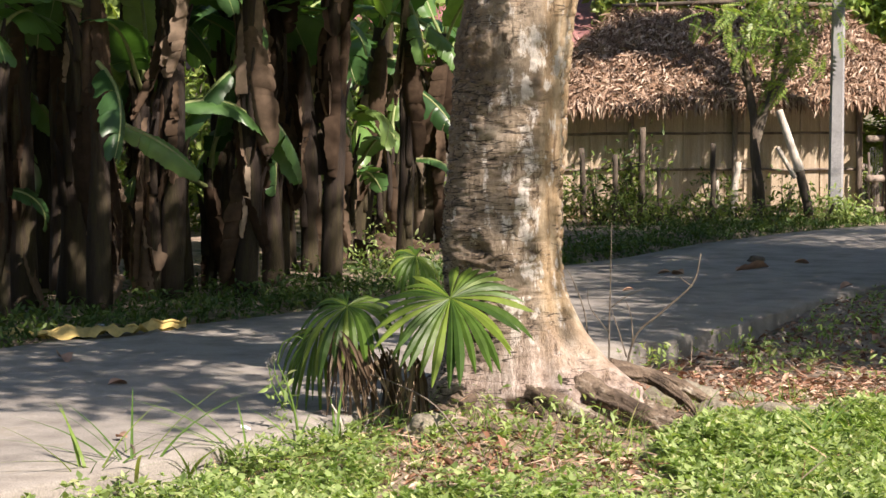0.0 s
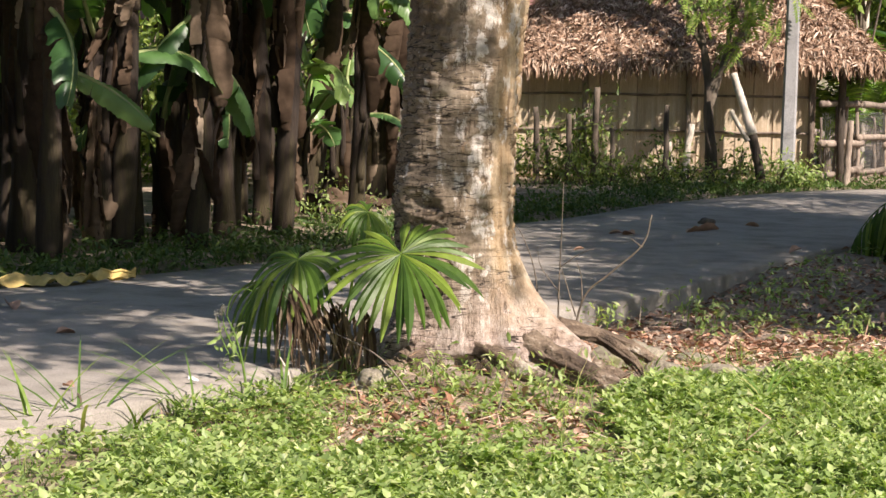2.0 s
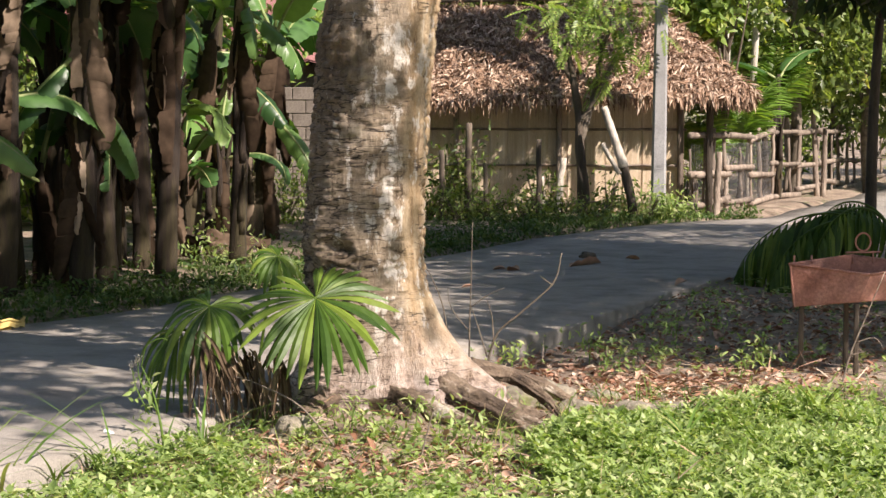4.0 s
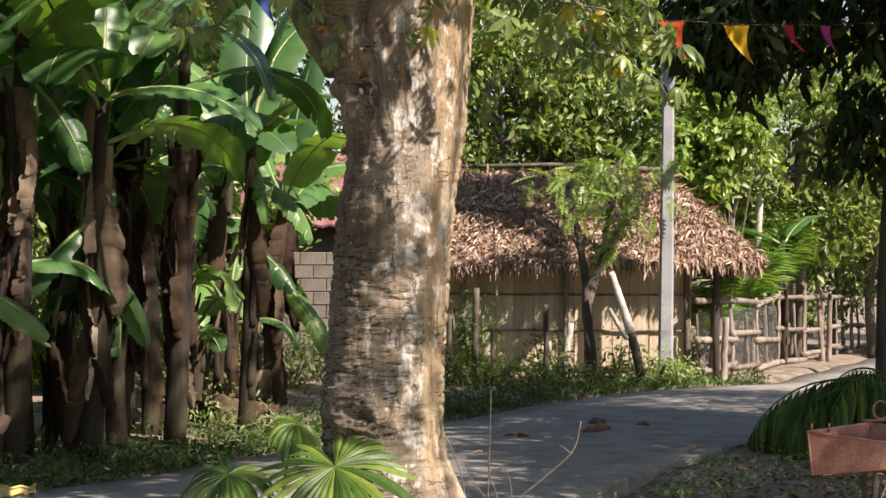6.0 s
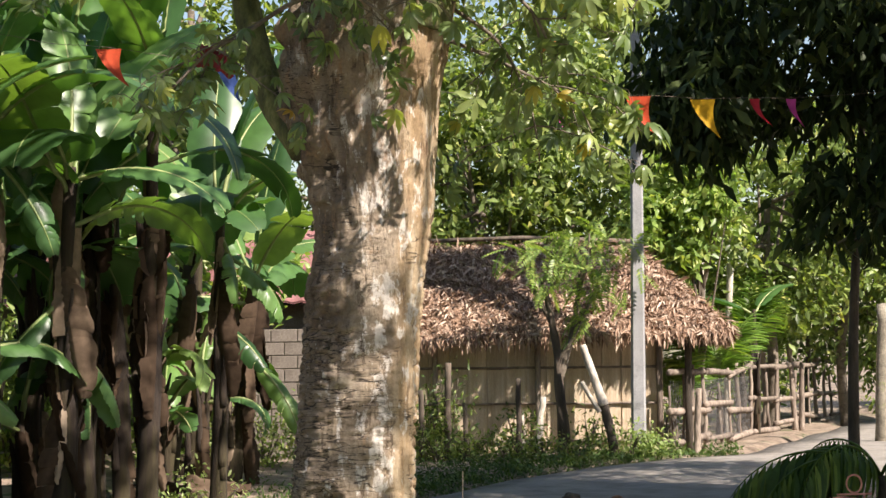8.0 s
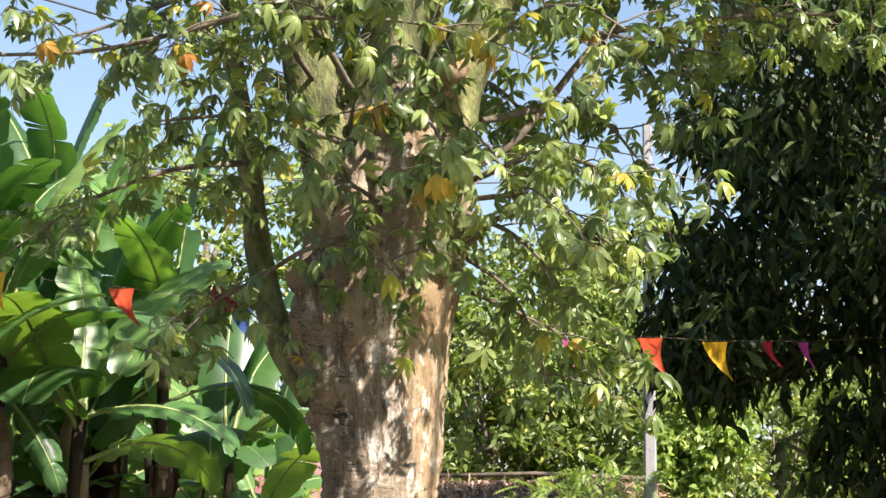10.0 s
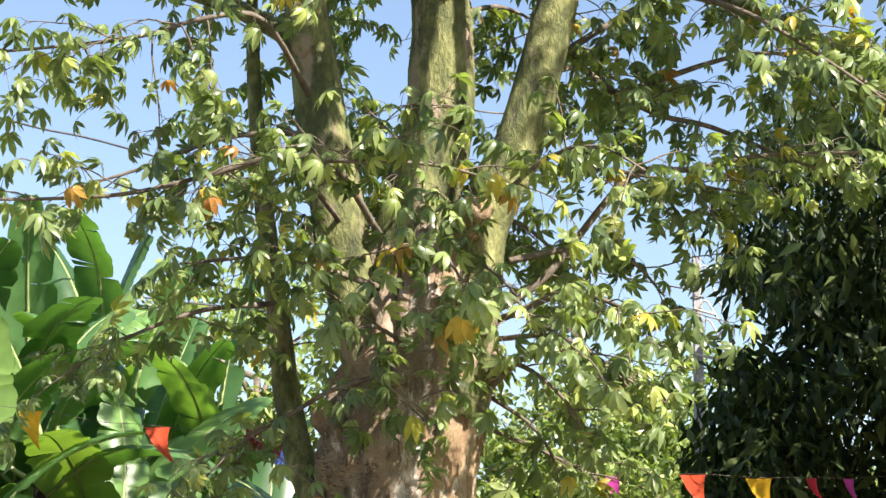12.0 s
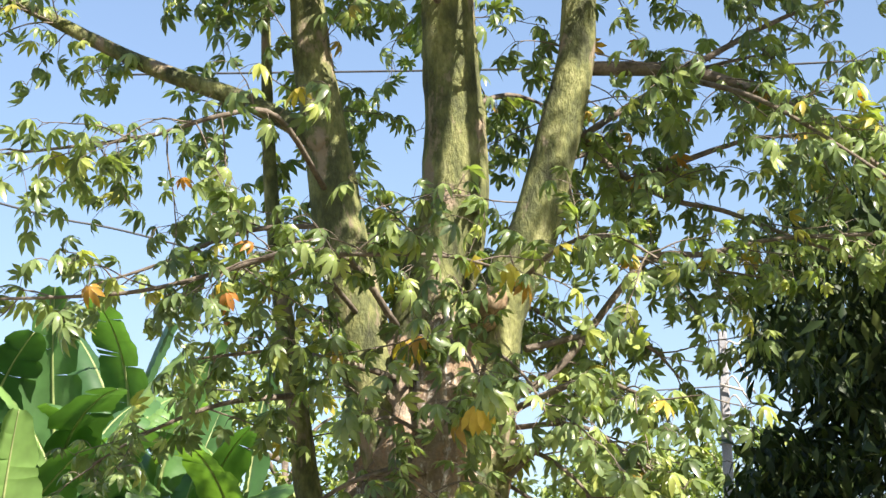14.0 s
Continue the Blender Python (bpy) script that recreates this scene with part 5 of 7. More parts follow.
# ---------- utility pole ----------
def build_pole():
    p = thing("utility_pole", (1.2, 29.2, 0.12), "tall tapered grey concrete utility pole beside the road", "utility pole")
    s = Shell()
    h = 8.75
    prof = []
    for z in np.linspace(-0.3, h, 14):
        k = 0.112 - 0.045 * max(z, 0) / h
        c = k * 0.28
        ring = [(-k + c, -k), (k - c, -k), (k, -k + c), (k, k - c), (k - c, k), (-k + c, k), (-k, k - c), (-k, -k + c)]
        prof.append([(x + 0.009 * z, y, z) for x, y in ring])
    v = np.array(prof).reshape(-1, 3)
    q = [(i * 8 + j, i * 8 + (j + 1) % 8, (i + 1) * 8 + (j + 1) % 8, (i + 1) * 8 + j) for i in range(13) for j in range(8)]
    t = [(13 * 8, 13 * 8 + j, 13 * 8 + j + 1) for j in range(1, 7)]
    s.add(v, tris=t, quads=q)
    part("shaft", s, M_POLE, p, smooth=False)
    for z in (7.2, 7.9):
        b = Shell()
        add_tube(b, [(0.0, -0.14, z), (0.35, -0.14, z - 0.1)], 0.02, 6)
        part("bracket", b, M_PALEWOOD, p)
    for k, (z, dx, dz) in enumerate(((8.3, 0.45, -0.55), (7.9, 0.4, -0.3), (7.6, 0.5, -0.5), (7.3, 0.35, 0.25), (8.45, 0.3, 0.15))):
        b = Shell()
        add_tube(b, smooth_line([(0.08, -0.1, z), (0.08 + dx * 0.3, -0.14, z + 0.12), (0.08 + dx * 0.7, -0.12, z + dz * 0.5), (0.08 + dx, -0.1, z + dz)], 5), 0.014, 5)
        part("drop_wire", b, M_PALEWOOD, p, "pale loop of service wire")
    b = Shell()
    for z in (7.0, 7.45, 8.1):
        a = np.linspace(0, 2 * np.pi, 17)
        add_tube(b, np.stack([0.009 * z + 0.1 * np.cos(a), 0.1 * np.sin(a), z + 0 * a], 1), 0.012, 5)
    part("clamp", b, M_WIRE, p, "grey metal band")


build_pole()

# ---------- small growth at the tree's foot ----------
def fan_leaf(shell, centre, axis, normal, radius, n, spread, droop, rng, weld=0.62):
    """A fan palm leaf: pleated segments from one point, joined near it, parted and hanging at the tips."""
    turn = frames_from(np.array([axis], float), np.array([normal], float))[0]
    step = math.radians(spread) / (n - 1)
    for i in range(n):
        a = -math.radians(spread) / 2 + step * i + rng.normal(0, 0.10) * step
        L = radius * (1 - 0.30 * (abs(a) / math.radians(180)) ** 1.5) * rng.uniform(0.86, 1.06)
        s = np.array([0.02, 0.2, 0.36, 0.5, 0.62, 0.74, 0.86, 0.95, 1.0])
        half = L * np.minimum(s, weld + 0.1) * math.tan(step / 2) * np.array([1.05, 1.05, 1.05, 1.05, 1.0, 0.86, 0.6, 0.3, 0.04])
        fold = np.array([0.9, 0.9, 0.8, 0.7, 0.8, 0.9, 1.0, 1.0, 1.0]) * rng.uniform(0.45, 1.0)
        lift = rng.normal(0, 0.025) * s
        dr = droop * rng.uniform(0.75, 1.3)
        bend = rng.normal(0, 0.05)
        c, sn = math.cos(a), math.sin(a)
        v = []
        for k in range(len(s)):
            for e in (-1, 0, 1):
                x, y, z = e * half[k] + bend * L * s[k] ** 3, L * s[k], L * lift[k] + (0.5 * fold[k] * half[k] if e == 0 else -0.5 * fold[k] * half[k])
                v.append((x * c + y * sn, -x * sn + y * c, z))
        v = np.array(v) @ turn.T
        out = np.repeat(s, 3)
        pull = dr * np.clip(out - 0.25, 0, 1) ** 1.9 * L * 1.6
        v[:, 2] -= pull
        v[:, :2] *= (1 - 0.35 * (pull / L))[:, None]
        q = [(3 * k + b, 3 * k + b + 1, 3 * k + b + 4, 3 * k + b + 3) for k in range(len(s) - 1) for b in (0, 1)]
        shell.add(v + np.array(centre), quads=q)


def dead_frond(shell, top, lean, length, n, rng):
    """A withered fan: creased strips hanging in a bundle."""
    for i in range(n):
        L = length * rng.uniform(0.55, 1.1)
        d = np.array(lean) + rng.normal(0, 0.32, 3) * [1, 0.6, 0.3]
        p = np.array(top) + rng.normal(0, 0.03, 3)
        pts, w0 = [], rng.uniform(0.007, 0.016)
        for k in range(7):
            pts.append(p)
            d = d + np.array([rng.normal(0, 0.12), rng.normal(0, 0.08), -0.35])
            d /= np.linalg.norm(d)
            p = p + d * L / 6
        pts = np.array(pts)
        ang = rng.uniform(-0.9, 0.9) + np.cumsum(rng.normal(0, 0.3, 7))
        side = np.stack([np.cos(ang), np.sin(ang), 0.2 * np.sin(ang * 2)], 1) * (w0 * np.array([0.5, 0.9, 1, 1, 0.8, 0.5, 0.15]))[:, None]
        mid = np.stack([-np.sin(ang), np.cos(ang), 0 * ang], 1) * w0 * 0.5
        v = np.stack([pts - side, pts + mid, pts + side], 1).reshape(-1, 3)
        q = [(3 * k + b, 3 * k + b + 1, 3 * k + b + 4, 3 * k + b + 3) for k in range(6) for b in (0, 1)]
        shell.add(v, quads=q)


def build_fan_palm():
    palm = thing("fan_palm", (-2.05, 10.85, float(ground_z(-2.05, 10.85))), "small fan palm with dead brown fronds at the trunk's foot", "palm")
    b = np.array(palm.matrix_basis.translation)
    rng = np.random.default_rng(3)
    fans = [((-1.66, 10.5, 0.66), (0.35, -0.7, -0.55), (0.10, -0.74, 0.67), 0.54, 36, 330, 0.27),
            ((-2.27, 10.62, 0.60), (-0.2, -0.7, -0.5), (-0.1, -0.72, 0.68), 0.38, 24, 310, 0.5),
            ((-1.93, 10.95, 0.86), (-0.5, -0.5, -0.2), (0.3, -0.5, 0.75), 0.22, 18, 280, 0.6),
            ((-2.45, 10.72, 0.46), (-0.6, -0.4, -0.7), (-0.2, -0.7, 0.6), 0.36, 15, 110, 0.7)]
    for c, ax, nm, r, n, sp, dr in fans:
        s = Shell()
        fan_leaf(s, np.array(c) - b, ax, nm, r, n, sp, dr, rng)
        leaf = part("fan_leaf", s, M_PALM, palm, smooth=False)
        s = Shell()
        root = np.array([-2.05, 10.88, 0.15])
        add_tube(s, smooth_line(np.array([root, (root + c) / 2 + [0, 0.02, 0.08], c]) - b, 5), 0.009, 6)
        part("stalk", s, M_PALM, leaf)
    for top, lean, L, n in (((-2.28, 10.48, 0.42), (0.15, -0.3, -0.1), 0.40, 34), ((-2.22, 10.46, 0.38), (0.45, -0.2, -0.5), 0.44, 30), ((-2.05, 10.62, 0.30), (0.2, -0.2, -0.6), 0.34, 24), ((-1.9, 10.66, 0.30), (0.1, -0.2, -0.6), 0.36, 20)):
        s = Shell()
        dead_frond(s, np.array(top) - b, lean, L, n, rng)
        part("dead_frond", s, M_DRYFROND, palm, "withered brown frond", smooth=False)
    s = Shell()
    add_tube(s, [(0, 0.03, -0.1), (0.0, 0.03, 0.12), (0.02, 0.03, 0.32)], [0.12, 0.10, 0.06], 10, 0.15)
    part("stem", s, M_DARKWOOD, palm)


def whorl(n, length, width, rise_=0.35):
    return joined([turned(blade(length * (0.8 + 0.4 * ((i * 7) % 3) / 2), width, 0.25, 0.15, 2, 0.6), pose(0, 0, 0, math.degrees(rise_) * (1 if i % 2 else 0.4), 0, 360 * i / n + 13 * (i % 3))) for i in range(n)])


def weed_mask(x, y):
    """How thick the bright weeds stand."""
    d = np.where((x > -0.38 + 0.1 * np.sin(3 * y)) & (y < 11.0 + 0.3 * np.sin(2.3 * x + 1) + 1.5 * np.clip((x - 0.5) / 0.6, 0, 1)), 1.0, 0.0)
    d = np.maximum(d, np.where((y < 8.8 + 0.12 * np.sin(x * 4.1)) & (x > -2.6), 0.7, 0))
    d = np.maximum(d, np.where((x > -2.62) & (x < -1.9 + 0.12 * np.sin(5 * y)) & (y < 9.95), 0.4, 0))
    d = np.maximum(d, np.where((y > 13.2) & (y < 20) & (x > x_near(y) + 0.15), 0.13, 0))
    d = np.maximum(d, np.where((y < 10.4) & (x > -2.6) & (x < -0.3), 0.07, 0))
    d = np.maximum(d, np.where((y < 9.4) & (x < -2.5), 0.10, 0))
    gap = 0.5 + 0.5 * np.sin(3.1 * x + 1.3 * y) * np.sin(2.2 * y - 1.7 * x + 2)
    return np.where(x > x_near(y) + 0.06, d * (0.35 + 0.65 * np.clip(1.7 * gap - 0.15 + 0.5 * np.sin(7.3 * x + 2.1 * y) * np.sin(6.1 * y - 3 * x), 0, 1)), 0)


def build_weeds():
    n = 60000
    x, y = RNG.uniform(-4.2, 3.2, n), RNG.uniform(7.0, 20.0, n) 
    y = np.where(RNG.random(n) < 0.72, RNG.uniform(7.0, 11.6, n), y)
    keep = RNG.random(n) < weed_mask(x, y)
    x, y = x[keep], y[keep]
    tall = np.clip(np.sin(2.7 * x + 0.8 * y) * np.sin(3.3 * y - x) + 0.5 * np.sin(8.1 * x) * np.sin(7.3 * y), 0, 1)
    h = RNG.uniform(0.01, 0.09, len(x)) + tall * RNG.uniform(0, 0.15, len(x))
    base = np.stack([x, y, ground_z(x, y)], 1)
    top = base + np.stack([RNG.normal(0, 0.02, len(x)), RNG.normal(0, 0.02, len(x)), h], 1)
    s = Shell()
    t1, t2, t3 = whorl(5, 0.046, 0.026, 0.95), whorl(4, 0.054, 0.032, 0.8), whorl(6, 0.040, 0.020, 1.15)
    pick = RNG.integers(0, 3, len(x))
    turn = scaled(frames_from(rand_unit(len(x)) * np.array([1, 1, 0.15]), np.array([0, 0, 1.0]) + rand_unit(len(x)) * 0.35), RNG.uniform(0.6, 1.35, len(x)))
    for k, t in enumerate((t1, t2, t3)):
        s.scatter(t, turn[pick == k], top[pick == k])
    # a second whorl half-way up the taller ones
    mid = np.nonzero(h > 0.07)[0]
    s.scatter(t2, scaled(frames_from(rand_unit(len(mid)) * np.array([1, 1, 0.1]), np.array([0, 0, 1.0]) + rand_unit(len(mid)) * 0.3), RNG.uniform(0.7, 1.3, len(mid))), (base[mid] + top[mid]) / 2)
    up = np.nonzero(h > 0.07)[0]
    s.scatter(blade(1.0, 0.03, 0.1, 0.0, 2, 0.9), scaled(frames_from(top[up] - base[up], rand_unit(len(up))), h[up]), base[up])
    ob = part("weeds", s, M_WEED, kind="stuff")
    tagged(ob, "thick bright green low weeds in sunlight", "weeds")


def tuft(shell, p, n, length, width, lean=0.5, segs=6):
    a = RNG.uniform(0, 6.28, n)
    k = RNG.random(n)
    ax = np.stack([np.cos(a) * lean * k, np.sin(a) * lean * k, np.ones(n)], 1)
    nm = np.stack([-np.cos(a), -np.sin(a), 0.4 * np.ones(n)], 1)
    shell.scatter(blade(1.0, width / length, 0.85, 0.2, segs, 0.25), scaled(frames_from(ax, nm), RNG.uniform(0.5, 1.1, n) * length), np.array(p) + RNG.normal(0, 0.02, (n, 3)) * [1, 1, 0.2])


def build_grass():
    s = Shell()
    for x, y, n, L in ((-2.95, 8.85, 14, 0.62), (-3.1, 8.6, 9, 0.5), (-2.55, 9.35, 11, 0.6), (-2.75, 9.1, 9, 0.35), (0.35, 10.3, 14, 0.34), (0.55, 10.7, 14, 0.36), (0.75, 10.2, 12, 0.32), (0.1, 10.6, 9, 0.28),
                       (-0.2, 9.8, 8, 0.22), (1.2, 11.4, 14, 0.35), (1.5, 10.8, 12, 0.35), (0.95, 11.2, 10, 0.3), (-2.2, 10.0, 10, 0.36), (-2.35, 9.7, 8, 0.3)):
        tuft(s, (x, y, float(ground_z(x, y))), int(n * 2), L, 0.019, 1.5, 8)
    n = 1500
    x, y = RNG.uniform(-3.2, 2.5, n), RNG.uniform(7.6, 12.5, n)
    k = (x > x_near(y) + 0.05)
    for a, b in zip(x[k], y[k]):
        tuft(s, (a, b, float(ground_z(a, b))), 4, RNG.uniform(0.07, 0.24), 0.007, 0.6)
    tagged(part("grass", s, M_GRASS, kind="stuff"), "thin green and straw-coloured grass blades among the weeds", "grass")
    # verge on the far side, its shade put into darker greens
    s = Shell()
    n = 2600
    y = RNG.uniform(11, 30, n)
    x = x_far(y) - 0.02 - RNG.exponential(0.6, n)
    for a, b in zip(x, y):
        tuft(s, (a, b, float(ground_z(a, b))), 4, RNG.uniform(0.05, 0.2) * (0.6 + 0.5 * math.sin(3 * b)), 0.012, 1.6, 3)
    tagged(part("verge_grass", s, M_VERGE, kind="stuff"), "green grass along the road's far edge, darkened for shade", "grass")
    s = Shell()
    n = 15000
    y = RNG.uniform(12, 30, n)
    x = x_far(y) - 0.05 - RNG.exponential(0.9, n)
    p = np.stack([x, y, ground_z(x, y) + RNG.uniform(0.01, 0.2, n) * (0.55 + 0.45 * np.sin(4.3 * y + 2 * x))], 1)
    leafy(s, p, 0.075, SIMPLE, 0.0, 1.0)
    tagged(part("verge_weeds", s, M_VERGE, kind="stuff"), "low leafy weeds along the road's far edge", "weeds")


def build_litter():
    s = Shell()
    n = 42000
    x, y = RNG.uniform(-3.2, 2.6, n), RNG.uniform(8.6, 21, n)
    c = np.exp(-((x - 0.3) / 0.9) ** 2 - ((y - 12.9) / 0.75) ** 2) + 1.0 * np.exp(-((x + 1.35) / 0.8) ** 2 - ((y - 9.7) / 0.5) ** 2) + 0.3 * np.exp(-((y - 16.5) / 3.2) ** 2)
    k = (x > x_near(y) + 0.03) & (RNG.random(n) < c)
    x, y = x[k], y[k]
    p = np.stack([x, y, ground_z(x, y) + RNG.uniform(0.005, 0.04, len(x))], 1)
    nm = np.array([0, 0, 1.0]) + rand_unit(len(x)) * 0.55
    s.scatter(blade(1.0, 0.42, 0.3, 0.4, 3), scaled(frames_from(rand_unit(len(x)) * [1, 1, 0.2], nm), RNG.uniform(0.02, 0.10, len(x))), p)
    n = 2600
    x, y = RNG.uniform(-2.6, 1.6, n), RNG.uniform(8.6, 14.2, n)
    k = x > x_near(y) + 0.05
    x, y = x[k], y[k]
    p = np.stack([x, y, ground_z(x, y) + RNG.uniform(0.01, 0.07, len(x))], 1)
    s.scatter(blade(1.0, 0.03, 0.2, 0.2, 3), scaled(frames_from(rand_unit(len(x)) * [1, 1, 0.25], rand_unit(len(x)) + [0, 0, 0.6]), RNG.uniform(0.08, 0.26, len(x))), p)
    tagged(part("leaf_litter", s, M_LITTER, kind="stuff"), "dry reddish fallen leaves and straw on the earth", "leaf litter")


def rock(name, p, size, label, mat, seed):
    bm = bmesh.new()
    bmesh.ops.create_icosphere(bm, subdivisions=4, radius=1)
    for v in bm.verts:
        c = v.co.copy()
        k = 1 + 0.28 * noise.noise(c * 1.3 + Vector((seed, 0, 0))) + 0.12 * noise.noise(c * 3.1 + Vector((seed, 4, 0))) + 0.05 * noise.noise(c * 8)
        v.co = Vector((c.x * size[0], c.y * size[1], c.z * size[2])) * k
    me = bpy.data.meshes.new(name)
    bm.to_mesh(me)
    bm.free()
    for f in me.polygons:
        f.use_smooth = True
    me.materials.append(mat)
    ob = new(name, me)
    ob.matrix_basis = Matrix.Translation((p[0], p[1], float(ground_z(p[0], p[1])) + size[2] * 0.35))
    return tagged(ob, label, "stone" if "stone" in name else "clod")


def stalk(name, pts, r, label, mat, side=()):
    """A dry or green stalk standing in the earth, with side twigs."""
    x, y = pts[0][:2]
    z0 = float(ground_z(x, y))
    pts = [(pts[0][0], pts[0][1], z0 - 0.03)] + [p for p in pts[1:]]
    th = thing(name, (x, y, z0), label, "plant")
    b = np.array([x, y, z0])
    s = Shell()
    line = smooth_line(np.array(pts) - b, 5)
    add_tube(s, line, np.linspace(r, r * 0.35, len(line)), 6, 0.08)
    part("stem", s, mat, th)
    for q in side:
        s = Shell()
        line = smooth_line(np.array(q) - b, 5)
        add_tube(s, line, np.linspace(r * 0.55, r * 0.2, len(line)), 5, 0.08)
        part("twig", s, mat, th)
    return th, b


def build_stalks():
    th, b = stalk("flowering_weed", [(-2.37, 9.9, 0), (-2.40, 9.9, 0.05), (-2.44, 9.9, 0.22), (-2.5, 9.9, 0.36)], 0.009, "pale tall weed with small grey flower heads and a curled tip", M_GRASS,
                  [[(-2.5, 9.9, 0.35), (-2.47, 9.9, 0.46), (-2.40, 9.9, 0.50), (-2.36, 9.9, 0.49)], [(-2.46, 9.9, 0.1), (-2.53, 9.9, 0.25), (-2.55, 9.9, 0.36)], [(-2.42, 9.9, 0.12), (-2.5, 9.88, 0.28), (-2.515, 9.88, 0.40)]])
    s = Shell()
    p = np.array([(-2.55, 9.9, 0.36), (-2.515, 9.88, 0.40), (-2.53, 9.9, 0.37)]) - b
    pp = np.repeat(p, 40, 0) + RNG.normal(0, 0.011, (120, 3))
    leafy(s, pp, 0.014, SIMPLE)
    part("flower_head", s, M_PALEWOOD, th, "small grey flower head")
    s = Shell()
    pp = np.stack([RNG.uniform(-2.56, -2.42, 40), 9.9 + RNG.normal(0, 0.04, 40), RNG.uniform(-0.02, 0.33, 40)], 1) - b
    leafy(s, pp, 0.055, SIMPLE)
    part("leaves", s, M_WEED, th)
    stalk("dry_stalk", [(-0.87, 11.75, 0.1), (-0.87, 11.72, 0.32), (-0.86, 11.7, 0.65), (-0.85, 11.65, 1.02)], 0.007, "thin dry upright stalk beside the roots", M_TWIG,
          [[(-0.87, 11.7, 0.35), (-0.98, 11.68, 0.5), (-1.0, 11.66, 0.62)], [(-0.86, 11.7, 0.5), (-0.75, 11.68, 0.58), (-0.66, 11.66, 0.62)]])
    stalk("dry_twig", [(-0.80, 11.7, 0.1), (-0.72, 11.66, 0.3), (-0.55, 11.62, 0.48), (-0.36, 11.6, 0.66), (-0.31, 11.6, 0.84)], 0.009, "bare brown branching twig beside the roots", M_TWIG,
          [[(-0.76, 11.68, 0.2), (-0.82, 11.66, 0.4), (-0.86, 11.64, 0.52)], [(-0.72, 11.66, 0.28), (-0.73, 11.64, 0.45), (-0.76, 11.62, 0.55)], [(-0.36, 11.6, 0.64), (-0.44, 11.6, 0.7)]])
    stalk("dry_stalk", [(-0.98, 11.85, 0.1), (-1.02, 11.83, 0.4), (-1.1, 11.8, 0.66), (-1.16, 11.8, 0.75)], 0.006, "thin bent dry stalk behind the trunk", M_TWIG)
    stalk("dry_stalk", [(1.5, 12.6, -0.1), (1.56, 12.6, 0.1), (1.66, 12.6, 0.36), (1.78, 12.6, 0.66)], 0.008, "pale leaning dry stalk with short thorns", M_WOOD,
          [[(1.6, 12.6, 0.2), (1.72, 12.58, 0.23), (1.78, 12.58, 0.15)], [(1.64, 12.6, 0.3), (1.7, 12.6, 0.34)], [(1.58, 12.6, 0.12), (1.66, 12.6, 0.14)]])
    stalk("dry_stalk", [(-2.18, 10.05, -0.1), (-2.19, 10.05, 0.02), (-2.24, 10.05, 0.12)], 0.013, "short pale broken stalk in the weeds", M_PALEWOOD)
    stalk("dry_stalk", [(-1.05, 9.9, -0.1), (-1.0, 9.9, 0.05), (-0.98, 9.9, 0.12)], 0.006, "thin straw-coloured stalk in the litter", M_WOOD)
    stalk("arching_stem", [(-1.45, 10.0, -0.1), (-1.7, 10.2, 0.1), (-1.95, 10.35, 0.2), (-2.1, 10.4, 0.24)], 0.006, "thin arching pale stem across the palm's foot", M_WOOD)
    stalk("wooden_peg", [(-2.98, 8.95, -0.1), (-2.985, 8.95, 0.02), (-3.0, 8.95, 0.07)], 0.012, "short dark wooden peg against the road's edge", M_DARKWOOD)
    # leafy sprouts in the litter
    for x, y, h in ((-0.1, 14.0, 0.28), (0.1, 13.6, 0.22), (-0.65, 13.3, 0.25), (0.42, 14.1, 0.12), (-0.75, 10.9, 0.16), (-1.45, 10.35, 0.2), (-1.1, 10.3, 0.22), (-0.8, 10.2, 0.18), (0.9, 13.0, 0.2), (1.1, 13.6, 0.25), (0.6, 15.2, 0.3), (1.0, 16.2, 0.3)):
        th, b = stalk("leafy_sprout", [(x, y, 0), (x + 0.01, y, float(ground_z(x, y)) + h * 0.5), (x + 0.03, y, float(ground_z(x, y)) + h)], 0.005, "small green leafy sprout on the litter", M_GRASS)
        s = Shell()
        n = int(60 * h / 0.2)
        pp = RNG.normal(0, 1, (n, 3)) * [h * 0.42, h * 0.42, h * 0.28] + [0, 0, h * 0.65]
        leafy(s, pp, 0.055, SIMPLE, 0.0, 1.0, 0.5)
        part("leaves", s, M_WEED, th)


